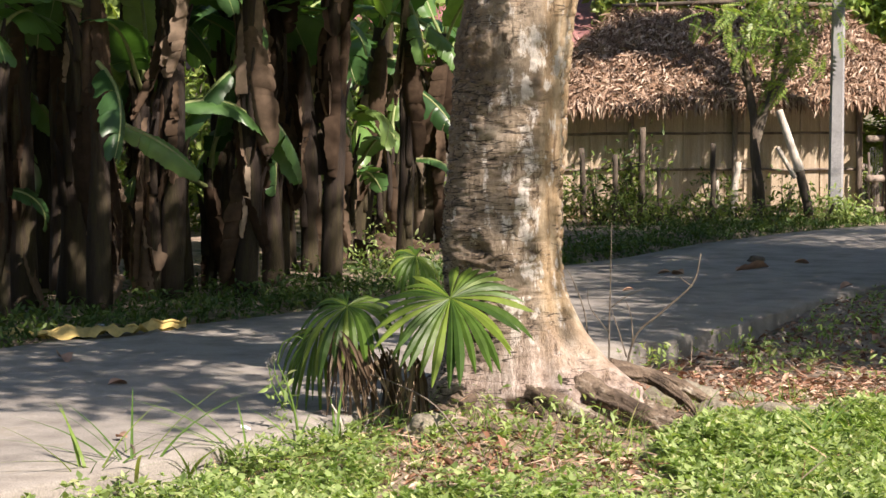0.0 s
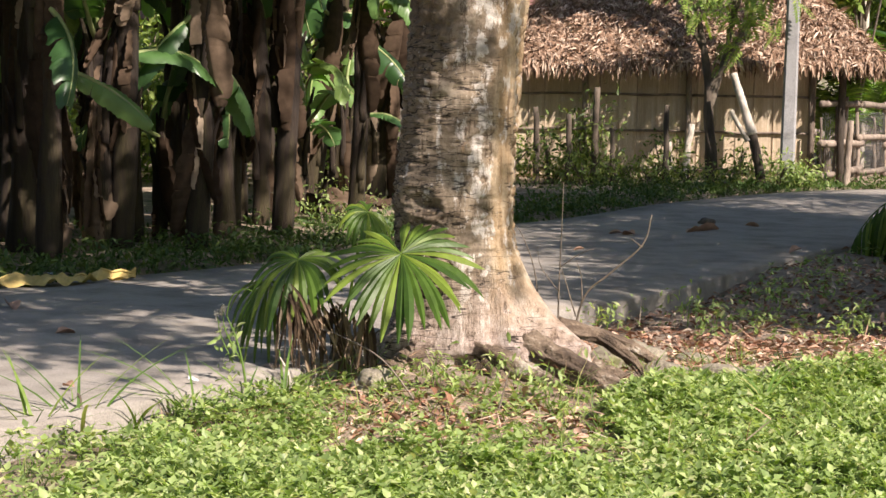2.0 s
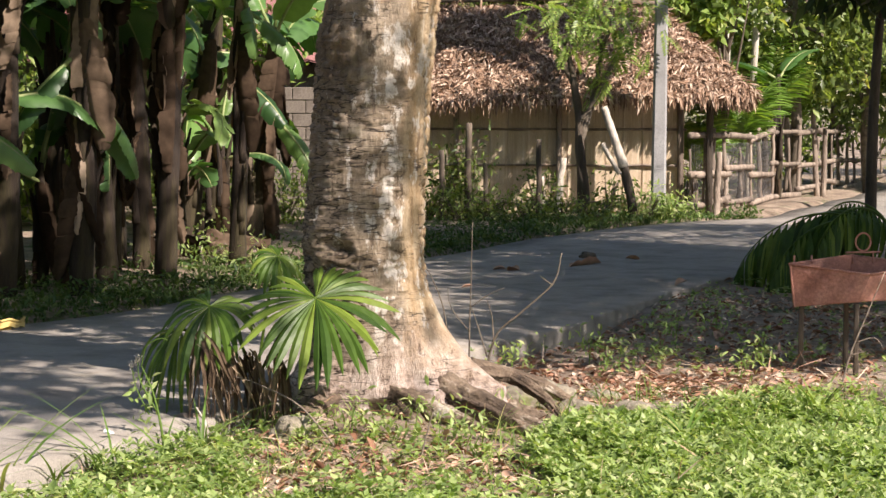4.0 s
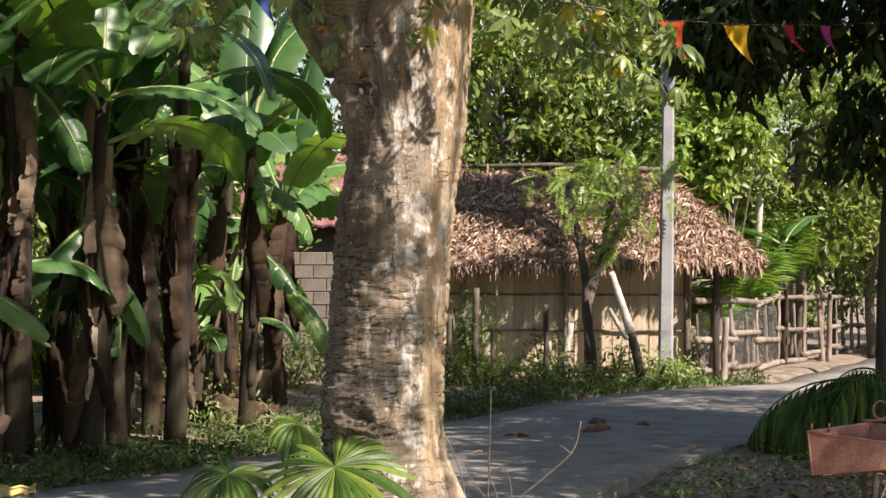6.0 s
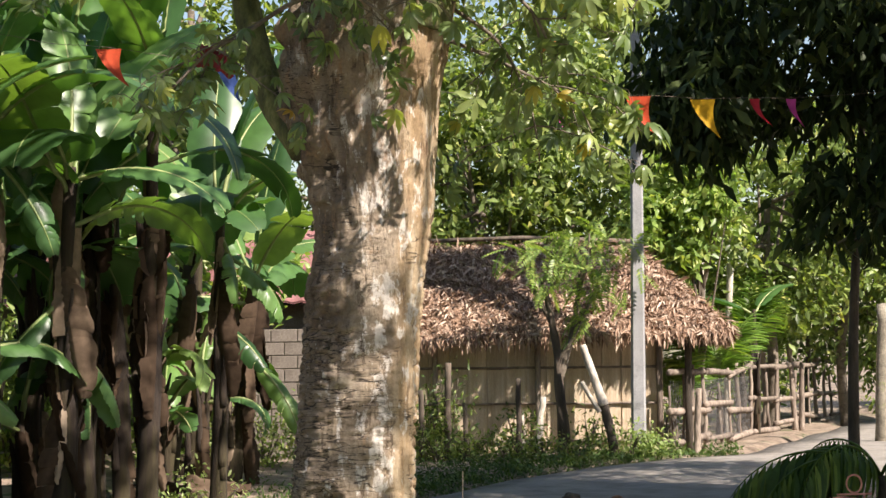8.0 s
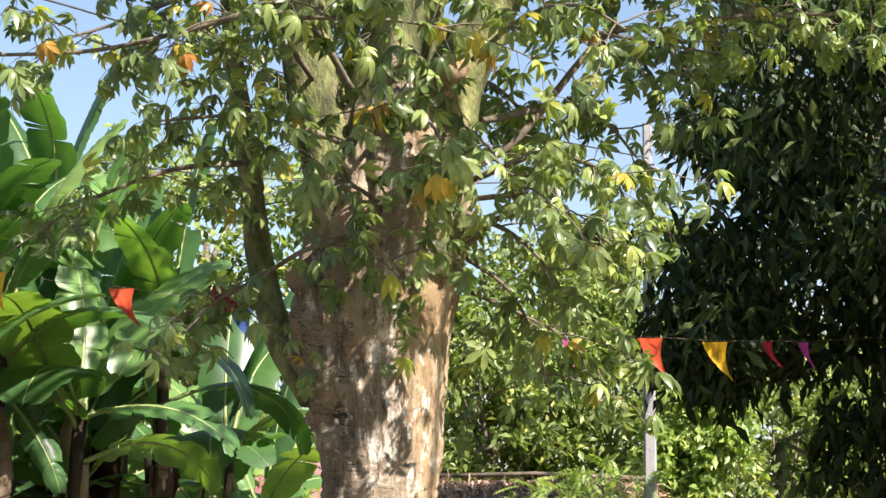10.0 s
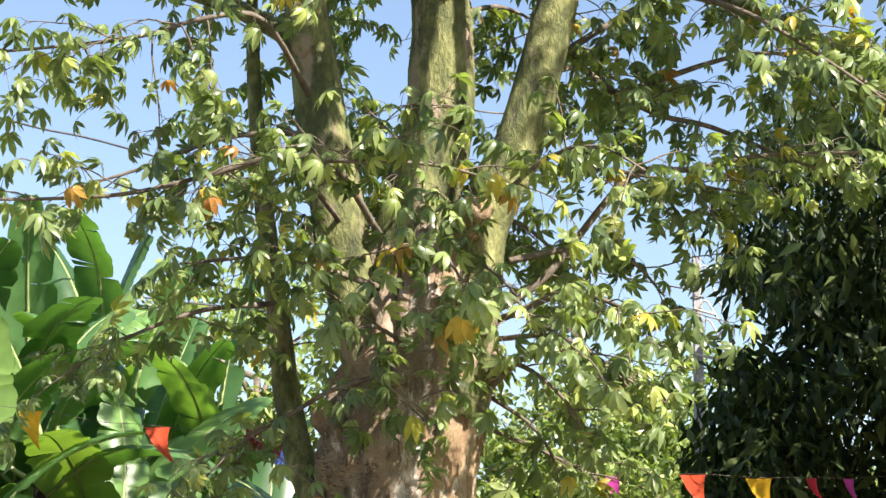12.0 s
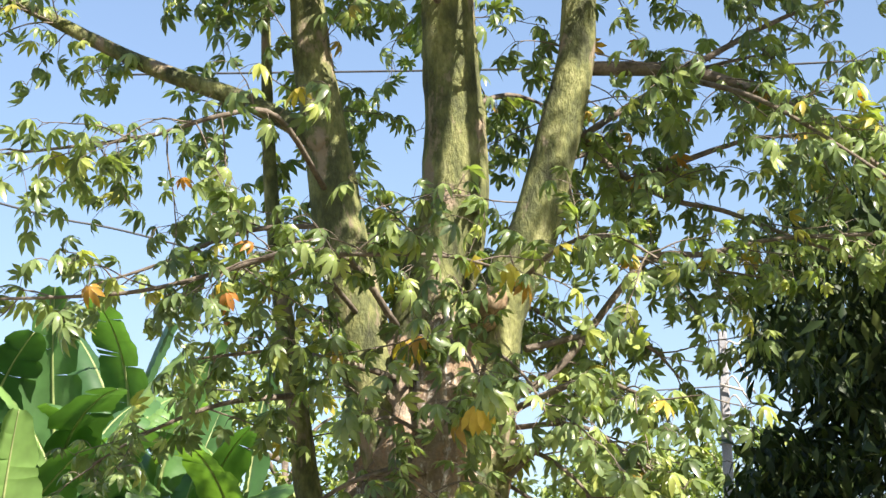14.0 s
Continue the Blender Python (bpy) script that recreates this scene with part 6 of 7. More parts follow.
def build_fallen():
    rng = np.random.default_rng(8)
    for x, y, L, lab in ((0.02, 21.5, 0.34, "curled red-brown"), (-0.12, 21.3, 0.25, "curled red-brown"), (-0.8, 20.7, 0.24, "orange"), (-0.95, 20.8, 0.16, "orange"), (0.55, 22.2, 0.2, "brown"), (-4.7, 12.6, 0.28, "orange-brown"), (-3.9, 11.4, 0.16, "brown"),
                         (-1.2, 18.6, 0.12, "brown"), (0.9, 19.2, 0.2, "brown"), (1.02, 15.9, 0.3, "orange-brown"), (-3.2, 9.4, 0.12, "brown")):
        v, f = blade(L, L * 0.42, 0.1, 0.5, 4)
        th = part("fallen_leaf", Shell().add(v + [0, -L / 2, 0], tris=f), M_LITTER)
        on_road = x_far(y) < x < x_near(y)
        z = float(rise(y)) + 0.03 if on_road else float(ground_z(x, y)) + 0.02
        th.matrix_basis = pose(x, y, z, rng.uniform(-6, 6), rng.uniform(-25, 25), rng.uniform(0, 360))
        tagged(th, lab + " fallen leaf lying on the " + ("road" if on_road else "earth"), "leaf", "fallen leaves")
    rk = rock("dark_clod", (0.03, 22.4), (0.1, 0.07, 0.05), "small dark clod lying on the road", M_DARKWOOD, 9)
    rk.location.z = float(rise(22.4)) + 0.04
    # a yellowed banana leaf crumpled along the far edge
    n, cols = 46, 7
    u = np.linspace(0, 1, n)
    line = smooth_line([(-5.95, 13.55, 0), (-5.66, 13.8, 0), (-5.08, 14.07, 0), (-4.8, 14.4, 0), (-4.5, 14.85, 0)], 12)
    at = np.stack([np.interp(u, np.linspace(0, 1, len(line)), line[:, k]) for k in range(3)], 1)
    e = np.linspace(-1, 1, cols)
    wid = 0.11 * (0.6 + 0.4 * np.sin(u * 11 + 1)) * np.clip(6 * (1.02 - u), 0.1, 1)
    V = np.zeros((n, cols, 3))
    for i in range(n):
        for j in range(cols):
            k = noise.noise(Vector((i * 0.33, j * 0.7, 2)))
            V[i, j] = (at[i, 0] - 0.6 * e[j] * wid[i], at[i, 1] + 0.8 * e[j] * wid[i], 0.03 + 0.03 * (1 - e[j] ** 2) + 0.09 * max(k, -0.3) + 0.03 * noise.noise(Vector((i * 0.9, j * 1.7, 5))))
    i, j = (k.ravel() for k in np.meshgrid(np.arange(n - 1), np.arange(cols - 1), indexing="ij"))
    q = np.stack([i * cols + j, i * cols + j + 1, (i + 1) * cols + j + 1, (i + 1) * cols + j], 1)
    th = thing("yellow_banana_leaf", (0, 0, 0), "long crumpled yellowed banana leaf lying along the road's edge", "leaf")
    part("blade", Shell().add(V.reshape(-1, 3), quads=q), M_YELLOW, th)
    s = Shell()
    add_tube(s, V[:, 3] + [0, 0, 0.006], 0.012, 6)
    part("midrib", s, M_YELLOW, th)


M_YELLOW = leaf_mat("yellowed_leaf", [(0, (0.30, 0.17, 0.04)), (0.5, (0.55, 0.40, 0.12)), (1, (0.68, 0.57, 0.30))], 0.15, 0.75, scale=14)
build_fan_palm()
build_litter()
for p, size, lab, seed in (((-0.42, 12.3), (0.20, 0.14, 0.11), "flat mossy stone beside the roots", 1), ((0.12, 11.5), (0.17, 0.13, 0.10), "brown mossy stone in the weeds", 2), ((0.36, 11.4), (0.19, 0.12, 0.10), "pale brown mossy stone in the weeds", 3),
                           ((-0.55, 11.95), (0.18, 0.10, 0.10), "dark stone beside the roots", 4), ((-1.75, 10.25), (0.12, 0.09, 0.10), "grey stone below the fan palm", 5), ((-0.2, 11.6), (0.16, 0.1, 0.07), "flat brown stone in the litter", 6), ((-0.05, 12.4), (0.14, 0.1, 0.05), "small flat stone in the litter", 8)):
    rock("stone", p, size, lab, M_STONE, seed)
rock("earth_clod", (-2.4, 10.5), (0.24, 0.16, 0.14), "brown clod of earth below the fan palm", M_EARTH, 7)
build_stalks()
build_fallen()
build_weeds()
build_grass()

# ---------- across the road ----------
def wood_post(name, base, top, r, mat, label, group="", category="post", sides=9):
    b = np.array(base, float)
    t = np.array(top, float)
    s = Shell()
    n = 9
    line = np.array([0, 0, -0.15]) + (t - b + [0, 0, 0.15]) * np.linspace(0, 1, n)[:, None] + RNG.normal(0, r * 0.12, (n, 3))
    add_tube(s, line, np.linspace(r, r * 0.8, n), sides, 0.1, seed=RNG.random() * 6)
    ob = part(name, s, mat, m=Matrix.Translation(tuple(b)))
    return tagged(ob, label, category, group)


def gz(x, y):
    return float(ground_z(x, y))


def build_front_posts():
    for x, y, top, r in ((-2.03, 28.6, 1.2, 0.05), (-1.67, 28.7, 1.6, 0.055), (-0.585, 28.6, 1.36, 0.05), (-2.5, 28.7, 1.3, 0.05), (-1.35, 28.6, 1.0, 0.04), (-3.2, 28.5, 1.3, 0.05)):
        wood_post("fence_post", (x, y, gz(x, y)), (x + RNG.normal(0, 0.03), y, top), r, M_DARKWOOD, "dark weathered wooden post in front of the hut", "posts before the hut")
    # leaning bleached branch and split stump
    th = thing("bleached_branch", (0.80, 28.5, gz(0.8, 28.5)), "bleached broken branch leaning against dark wood", "branch")
    b = np.array(th.matrix_basis.translation)
    s = Shell()
    line = smooth_line(np.array([(0.36, 28.5, 1.84), (0.44, 28.5, 1.6), (0.56, 28.5, 1.25), (0.66, 28.5, 0.95)]) - b, 5)
    add_tube(s, line, np.linspace(0.05, 0.075, len(line)), 9, 0.1)
    part("bare_wood", s, M_PALEWOOD, th, "bleached bare wood")
    s = Shell()
    line = smooth_line(np.array([(0.64, 28.5, 1.05), (0.72, 28.5, 0.7), (0.8, 28.5, 0.3), (0.84, 28.5, 0.0)]) - b, 5)
    add_tube(s, line, np.linspace(0.06, 0.085, len(line)), 9, 0.1)
    part("dark_wood", s, M_DARKWOOD, th, "dark bark")
    s = Shell()
    line = smooth_line(np.array([(0.34, 28.48, 1.3), (0.45, 28.48, 1.1), (0.6, 28.48, 0.85)]) - b, 5)
    add_tube(s, line, np.linspace(0.03, 0.04, len(line)), 7, 0.1)
    part("side_branch", s, M_PALEWOOD, th)
    wood_post("split_stake", (-0.36, 28.9, gz(-0.36, 28.9)), (-0.22, 28.9, 1.08), 0.06, M_PALEWOOD, "pale split stake leaning before the hut", category="stake")
    wood_post("split_stake", (-0.5, 29.0, gz(-0.5, 29)), (-0.55, 29.0, 0.8), 0.045, M_PALEWOOD, "short pale stake before the hut", category="stake")


def pinnate(n=9, length=0.3, leaf=0.06):
    out = []
    for i in range(n):
        y = length * (0.15 + 0.85 * i / (n - 1))
        k = math.sin(math.pi * (0.2 + 0.75 * i / (n - 1)))
        for sgn in (-1, 1):
            out.append(turned(blade(leaf * (0.5 + 0.5 * k), leaf * 0.35, 0.3, 0.1, 2), pose(0, y, -0.25 * y * y / length, 0, 0, -sgn * 65)))
    return joined(out)


def build_feather_tree():
    tree = thing("feathery_tree", (0.1, 28.9, gz(0.1, 28.9)), "small feathery-leaved tree with a crooked trunk before the hut", "tree")
    b = np.array(tree.matrix_basis.translation)
    stems = [([(0.1, 28.9, -0.05), (0.07, 28.9, 0.6), (0.02, 28.9, 1.2), (0.0, 28.9, 1.7), (-0.1, 28.88, 2.3), (-0.2, 28.85, 2.8)], 0.10, 0.04),
             ([(0.02, 28.9, 1.3), (0.16, 28.9, 1.8), (0.28, 28.9, 2.3), (0.35, 28.9, 2.9)], 0.06, 0.025),
             ([(0.0, 28.9, 1.6), (0.25, 28.85, 2.0), (0.5, 28.8, 2.5), (0.7, 28.8, 2.9)], 0.045, 0.02),
             ([(-0.1, 28.9, 2.2), (-0.3, 28.8, 2.6), (-0.5, 28.8, 3.1)], 0.04, 0.015),
             ([(0.3, 28.9, 2.6), (0.45, 28.85, 3.0), (0.5, 28.8, 3.5)], 0.03, 0.012)]
    for pts, a, c in stems:
        line, r = limb_line(np.array(pts) - b, a, c, 5)
        s = Shell()
        add_tube(s, line, r, 9, 0.12)
        part("trunk" if a > 0.09 else "limb", s, M_TWIG if a < 0.09 else M_DARKWOOD, tree)
    s = Shell()
    c = np.array([(-0.2, 28.85, 3.0), (0.35, 28.9, 3.1), (0.75, 28.8, 3.0), (-0.5, 28.8, 3.3), (0.5, 28.8, 3.55), (0.1, 28.8, 3.4), (0.95, 28.7, 3.35), (0.15, 28.75, 2.75), (0.6, 28.7, 2.65), (0.35, 28.7, 2.2)])
    k = 17
    p = np.repeat(c, k, 0) + RNG.normal(0, 1, (len(c) * k, 3)) * [0.18, 0.2, 0.11]
    leafy(s, p - b, 1.15, pinnate(9, 0.3, 0.085), 0.35, 1.0, 0.5)
    part("foliage", s, M_BRIGHTLEAF, tree, "light green feathery leaves", kind="stuff")


def crumpled(n, w, h, seed, amp):
    """A crumpled sheet with two sides."""
    u, v = np.meshgrid(np.linspace(-0.5, 0.5, n), np.linspace(-0.5, 0.5, n), indexing="ij")
    z = np.array([[amp * (noise.noise(Vector((a * 4 + seed, b * 4, 1))) + 0.5 * noise.noise(Vector((a * 9, b * 9 + seed, 2)))) for a, b in zip(r, s)] for r, s in zip(u, v)])
    g = np.stack([u * w, v * h, z], -1).reshape(-1, 3)
    i, j = (k.ravel() for k in np.meshgrid(np.arange(n - 1), np.arange(n - 1), indexing="ij"))
    q = np.stack([i * n + j, i * n + j + 1, (i + 1) * n + j + 1, (i + 1) * n + j], 1)
    return Shell().add(g, quads=q).add(g[:, :] + [0, 0, -0.002], quads=q[:, ::-1])


def bush(p, size, leaf, mat, label, n=700, lift=0.0):
    th = thing("bush", (p[0], p[1], gz(p[0], p[1]) + lift), label, "bush", "bushes behind the road")
    s = Shell()
    _, q = clumped(22, max(6, n // 22), (0, 0, size[2] * 0.95), (size[0], size[1], size[2]), leaf * 1.6, shell_only=0.3)
    q[:, 2] = np.abs(q[:, 2])
    leafy(s, q, leaf, SIMPLE, 0.1, 0.9)
    part("foliage", s, mat, th, kind="stuff")
    for i in range(5):
        a = RNG.uniform(0, 6.28)
        s = Shell()
        add_tube(s, smooth_line([(0, 0, -0.05), (math.cos(a) * size[0] * 0.3, math.sin(a) * size[1] * 0.3, size[2] * 0.8), (math.cos(a) * size[0] * 0.7, math.sin(a) * size[1] * 0.7, size[2] * 1.5)], 4), np.linspace(0.02, 0.006, 9), 5)
        part("stem", s, M_TWIG, th)
    return th


def build_bushes():
    rng = np.random.default_rng(31)
    for x, y, sx, h, leaf in ((-2.3, 28.8, 0.5, 0.2, 0.09), (-1.8, 28.4, 0.45, 0.24, 0.09), (-1.35, 28.6, 0.4, 0.18, 0.08), (-0.8, 28.6, 0.45, 0.2, 0.09), (-0.25, 28.4, 0.4, 0.17, 0.08), (0.3, 28.4, 0.4, 0.15, 0.08),
                              (-2.9, 28.0, 0.5, 0.35, 0.09), (-1.7, 28.9, 0.22, 0.5, 0.09), (1.05, 28.6, 0.3, 0.2, 0.09), (1.4, 28.9, 0.3, 0.17, 0.09)):
        bush((x, y), (sx, 0.35, h), leaf, M_WEED if x > 0.9 else M_TREELEAF, "low green bush at the road's far edge", 420)
    for x, y, sx, h in ((-4.15, 20.7, 0.3, 0.14), (-3.9, 21.6, 0.28, 0.16), (-4.3, 22.6, 0.4, 0.18)):
        bush((x, y), (sx, 0.3, h), 0.075, M_WEED, "sunlit weeds at the foot of the bananas", 140)
    for k, (x, y, w, rx, rz) in enumerate(((-4.1, 22.0, 0.55, 62, 20), (-4.45, 21.6, 0.45, 50, -40), (-3.95, 22.5, 0.5, 20, 70), (-4.7, 20.8, 0.5, 35, 10))):
        ob = part("dead_banana_leaf", crumpled(11, w, w * 0.6, 2.3 * k, 0.12), M_BANANA_DRY)
        ob.matrix_basis = pose(x, y, gz(x, y) + 0.16, rx, 10, rz)
        tagged(ob, "crumpled pale dead banana leaf lying under the bananas", "leaf")
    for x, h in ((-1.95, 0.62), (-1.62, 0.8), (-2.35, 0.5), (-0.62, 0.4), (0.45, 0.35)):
        bush((x, 28.95), (0.22, 0.2, h), 0.10, M_SHADELEAF, "dark creeper growing over a post before the hut", 300)
    for x, y, sx, h in ((2.0, 35.2, 0.9, 0.8), (2.9, 38.2, 1.0, 1.0), (4.0, 41.5, 1.2, 1.1), (5.4, 46, 1.4, 1.3), (9.5, 50, 2.2, 1.6), (13.5, 47, 2.0, 1.5), (1.2, 37.5, 1.2, 1.3), (5.0, 50, 2.0, 1.8), (14.5, 56, 3.0, 2.2), (9, 58, 3.5, 2.4), (18, 60, 4, 2.4),
                        (2.2, 60, 4, 2.4), (-6, 60, 4.5, 2.6), (-14, 56, 4.5, 2.6), (-22, 50, 5, 2.8), (24, 52, 5, 2.6), (16, 38, 3, 1.8), (-3.4, 29.2, 0.7, 0.5), (-4.2, 27.4, 0.8, 0.5), (-5.4, 26.6, 0.9, 0.6)):
        bush((x, y), (sx, sx * 0.7, h), 0.10 if y < 45 else 0.2, M_BRIGHTLEAF if 30 < y < 45 and x > 2 else M_TREELEAF, "rounded leafy bush in the undergrowth", 900)
    for i in range(34):
        x, y = rng.uniform(-14, -4.6), rng.uniform(25.0, 31)
        if x > -4.9 and y > 28:
            continue
        # every third bush takes the brighter leaf, sunlight put into its colour
        bush((x, y), (0.9, 0.7, rng.uniform(0.6, 1.9)), 0.15, M_TREELEAF if i % 3 else M_BRIGHTLEAF, "leafy undergrowth behind the bananas", 700)


def build_fence():
    fence = thing("wooden_fence", (0, 0, 0), "weathered post-and-rail fence with wire mesh", "fence")
    run = np.array([(1.75, 29.9), (2.4, 31.1), (3.0, 33.3), (3.6, 35.5), (4.35, 37.7), (5.1, 39.8), (5.85, 42.5), (6.6, 45.2), (8.2, 51)], float)
    extra = np.array([(1.97, 30.3), (2.15, 30.65), (2.8, 32.6), (3.3, 34.4), (4.15, 37.1), (4.9, 39.2), (5.5, 41.2), (6.2, 43.8)])
    for x, y in np.vstack([run, extra]):
        h = RNG.uniform(1.0, 1.4)
        s = Shell()
        n = 8
        line = np.array([x, y, gz(x, y) - 0.2]) + np.array([RNG.normal(0, 0.05), 0, h + 0.2]) * np.linspace(0, 1, n)[:, None] + RNG.normal(0, 0.008, (n, 3))
        add_tube(s, line, np.linspace(0.045, 0.036, n) * RNG.uniform(0.5, 1.1), 7, 0.12, seed=x)
        part("post", s, M_WOOD, fence)
    for a, b in zip(run[:-1], run[1:]):
        for z in (0.13, 0.60, 1.26):
            s = Shell()
            n = 7
            t = np.linspace(-0.06, 1.06, n)[:, None]
            p = a + (b - a) * t
            line = np.column_stack([p + [0.0, -0.05], rise(p[:, 1]) + z + RNG.normal(0, 0.05) + 0.04 * (t[:, 0] - 0.5) * RNG.normal(0, 1.2) + RNG.normal(0, 0.006, n)])
            add_tube(s, line, RNG.uniform(0.042, 0.056), 8, 0.10, seed=z * 9)
            part("rail", s, M_WOOD, fence)
    # wire mesh with hexagon-like holes
    s = Shell()
    for a, b in zip(run[:3], run[1:4]):
        L = np.linalg.norm(b - a)
        n = int(L / 0.09)
        for i in range(n):
            for sg in (-1, 1):
                pts = []
                for j in range(11):
                    u = (i + 0.5 * sg * (0.5 if j % 2 else -0.5)) / n
                    p = a + (b - a) * u
                    pts.append((p[0], p[1], 0.17 + 0.1 * j + 0.1))
                add_tube(s, pts, 0.0022, 3, cap=False)
    part("wire_mesh", s, M_WIRE, fence)
    for x, y, h, tilt in ((2.1, 29.6, 1.0, 0.05), (4.9, 39.0, 1.7, -0.1), (5.05, 39.2, 1.3, 0.02)):
        wood_post("fence_stake", (x, y, gz(x, y)), (x + tilt, y, gz(x, y) + h), 0.06, M_WOOD, "pale upright stake beside the fence", category="stake")


def frond(shell, rib_shell, base, az, up, length, leaf, arch, droop=0.3, n=20):
    """A feather palm frond."""
    s = np.linspace(0, 1, 14)
    ang = up - arch * s
    step = length / 13
    r = np.concatenate([[0], np.cumsum(np.cos(ang[:-1]) * step)])
    z = np.concatenate([[0], np.cumsum(np.sin(ang[:-1]) * step)])
    line = np.array(base) + np.stack([r * math.cos(az), r * math.sin(az), z], 1)
    add_tube(rib_shell, line, np.linspace(0.018, 0.004, 14), 5)
    u = np.repeat(np.linspace(0.16, 1, n), 2)
    side = np.tile([-1.0, 1.0], n)
    p = np.stack([np.interp(u, s, line[:, k]) for k in range(3)], 1)
    t = np.stack([np.interp(u, s, np.gradient(line[:, k])) for k in range(3)], 1)
    t /= np.linalg.norm(t, axis=1)[:, None]
    lat = np.array([-math.sin(az), math.cos(az), 0]) * side[:, None]
    ax = t * 0.75 + lat * 0.85 + np.array([0, 0, -droop]) + RNG.normal(0, 0.08, (len(u), 3))
    nm = np.cross(ax, t) * side[:, None] * -1 + np.array([0, 0, 0.4])
    shell.scatter(blade(1.0, 0.12, 0.3, 0.3, 4, 0.3), scaled(frames_from(ax, nm), leaf * (0.35 + np.sin(np.pi * np.clip(u, 0, 0.97)) * 0.75)), p)


def palm_plant(name, base, label, fronds, mat, trunk_h=0.3, spread=6.28, az0=0.0):
    th = thing(name, base, label, "palm")
    if trunk_h > 0.2:
        s = Shell()
        add_tube(s, smooth_line([(0, 0, -0.1), (0.02, 0, trunk_h * 0.5), (0, 0, trunk_h)], 4), np.linspace(0.09, 0.05, 9), 9, 0.12)
        part("trunk", s, M_DARKWOOD, th)
    for az, up, L, leaf, arch, droop in fronds:
        a, b = Shell(), Shell()
        frond(a, b, (0, 0, trunk_h), az, up, L, leaf, arch, droop)
        f = part("frond", a, mat, th)
        part("rib", b, mat, f)
    return th


def build_palms():
    rng = np.random.default_rng(12)
    for x, y, h, n, L in ((2.95, 34.6, 0.9, 11, 1.8), (3.6, 36.8, 1.3, 12, 1.9), (2.0, 33.0, 0.6, 9, 1.3), (4.5, 39.0, 1.3, 11, 1.7)):
        fr = [(rng.uniform(0, 6.28), rng.uniform(1.0, 1.5), L * rng.uniform(0.7, 1.0), 0.5, rng.uniform(0.4, 0.95), 0.2) for _ in range(n)]
        palm_plant("young_palm", (x, y, gz(x, y)), "young bright green feather palm behind the fence", fr, M_COCO, h)
    fr = [(math.pi * 0.98, 0.65, 1.9, 0.75, 1.9, 1.6), (math.pi * 1.12, 0.6, 1.7, 0.75, 1.9, 1.7), (math.pi * 0.86, 0.75, 1.6, 0.7, 2.0, 1.6), (math.pi * 1.25, 0.9, 1.5, 0.7, 2.0, 1.5), (math.pi * 0.7, 1.0, 1.4, 0.7, 2.1, 1.5), (0.4, 0.9, 1.5, 0.6, 1.8, 1.3), (5.2, 0.9, 1.5, 0.6, 1.8, 1.3)]
    palm_plant("drooping_palm", (3.1, 19.8, gz(3.1, 19.8)), "dark drooping palm fronds in deep shade beside the road", fr, M_PALM, 0.55)
    # banana leaf and slim trunks behind the fence
    rng2 = np.random.default_rng(77)
    banana_plant("banana_plant", (3.75, 35.9, gz(3.75, 35.9)), 2.3, 0.08, 0, rng2, 2, (0, 0), 0.7, [(70, 28, 10, 1.25, 0.5, 0.8, 0), (-50, 45, 0, 1.1, 0.45, 0.9, 2)])
    wood_post("gate_post", (5.55, 33.2, gz(5.55, 33.2)), (5.6, 33.2, 2.5), 0.11, M_STONE, "thick grey weathered post beyond the palm")
    for x, y, h, tilt in ((3.3, 36.9, 5.2, 0.2), (2.85, 36.5, 3.4, 0.0), (4.3, 39.4, 2.9, 0.3), (4.5, 39.9, 2.6, -0.2), (6.0, 45, 3.6, 0.1)):
        wood_post("bare_trunk", (x, y, gz(x, y)), (x + tilt, y, h), 0.07, M_PALEWOOD if x < 3.5 else M_WOOD, "slim pale bare tree trunk behind the fence", category="tree trunk")


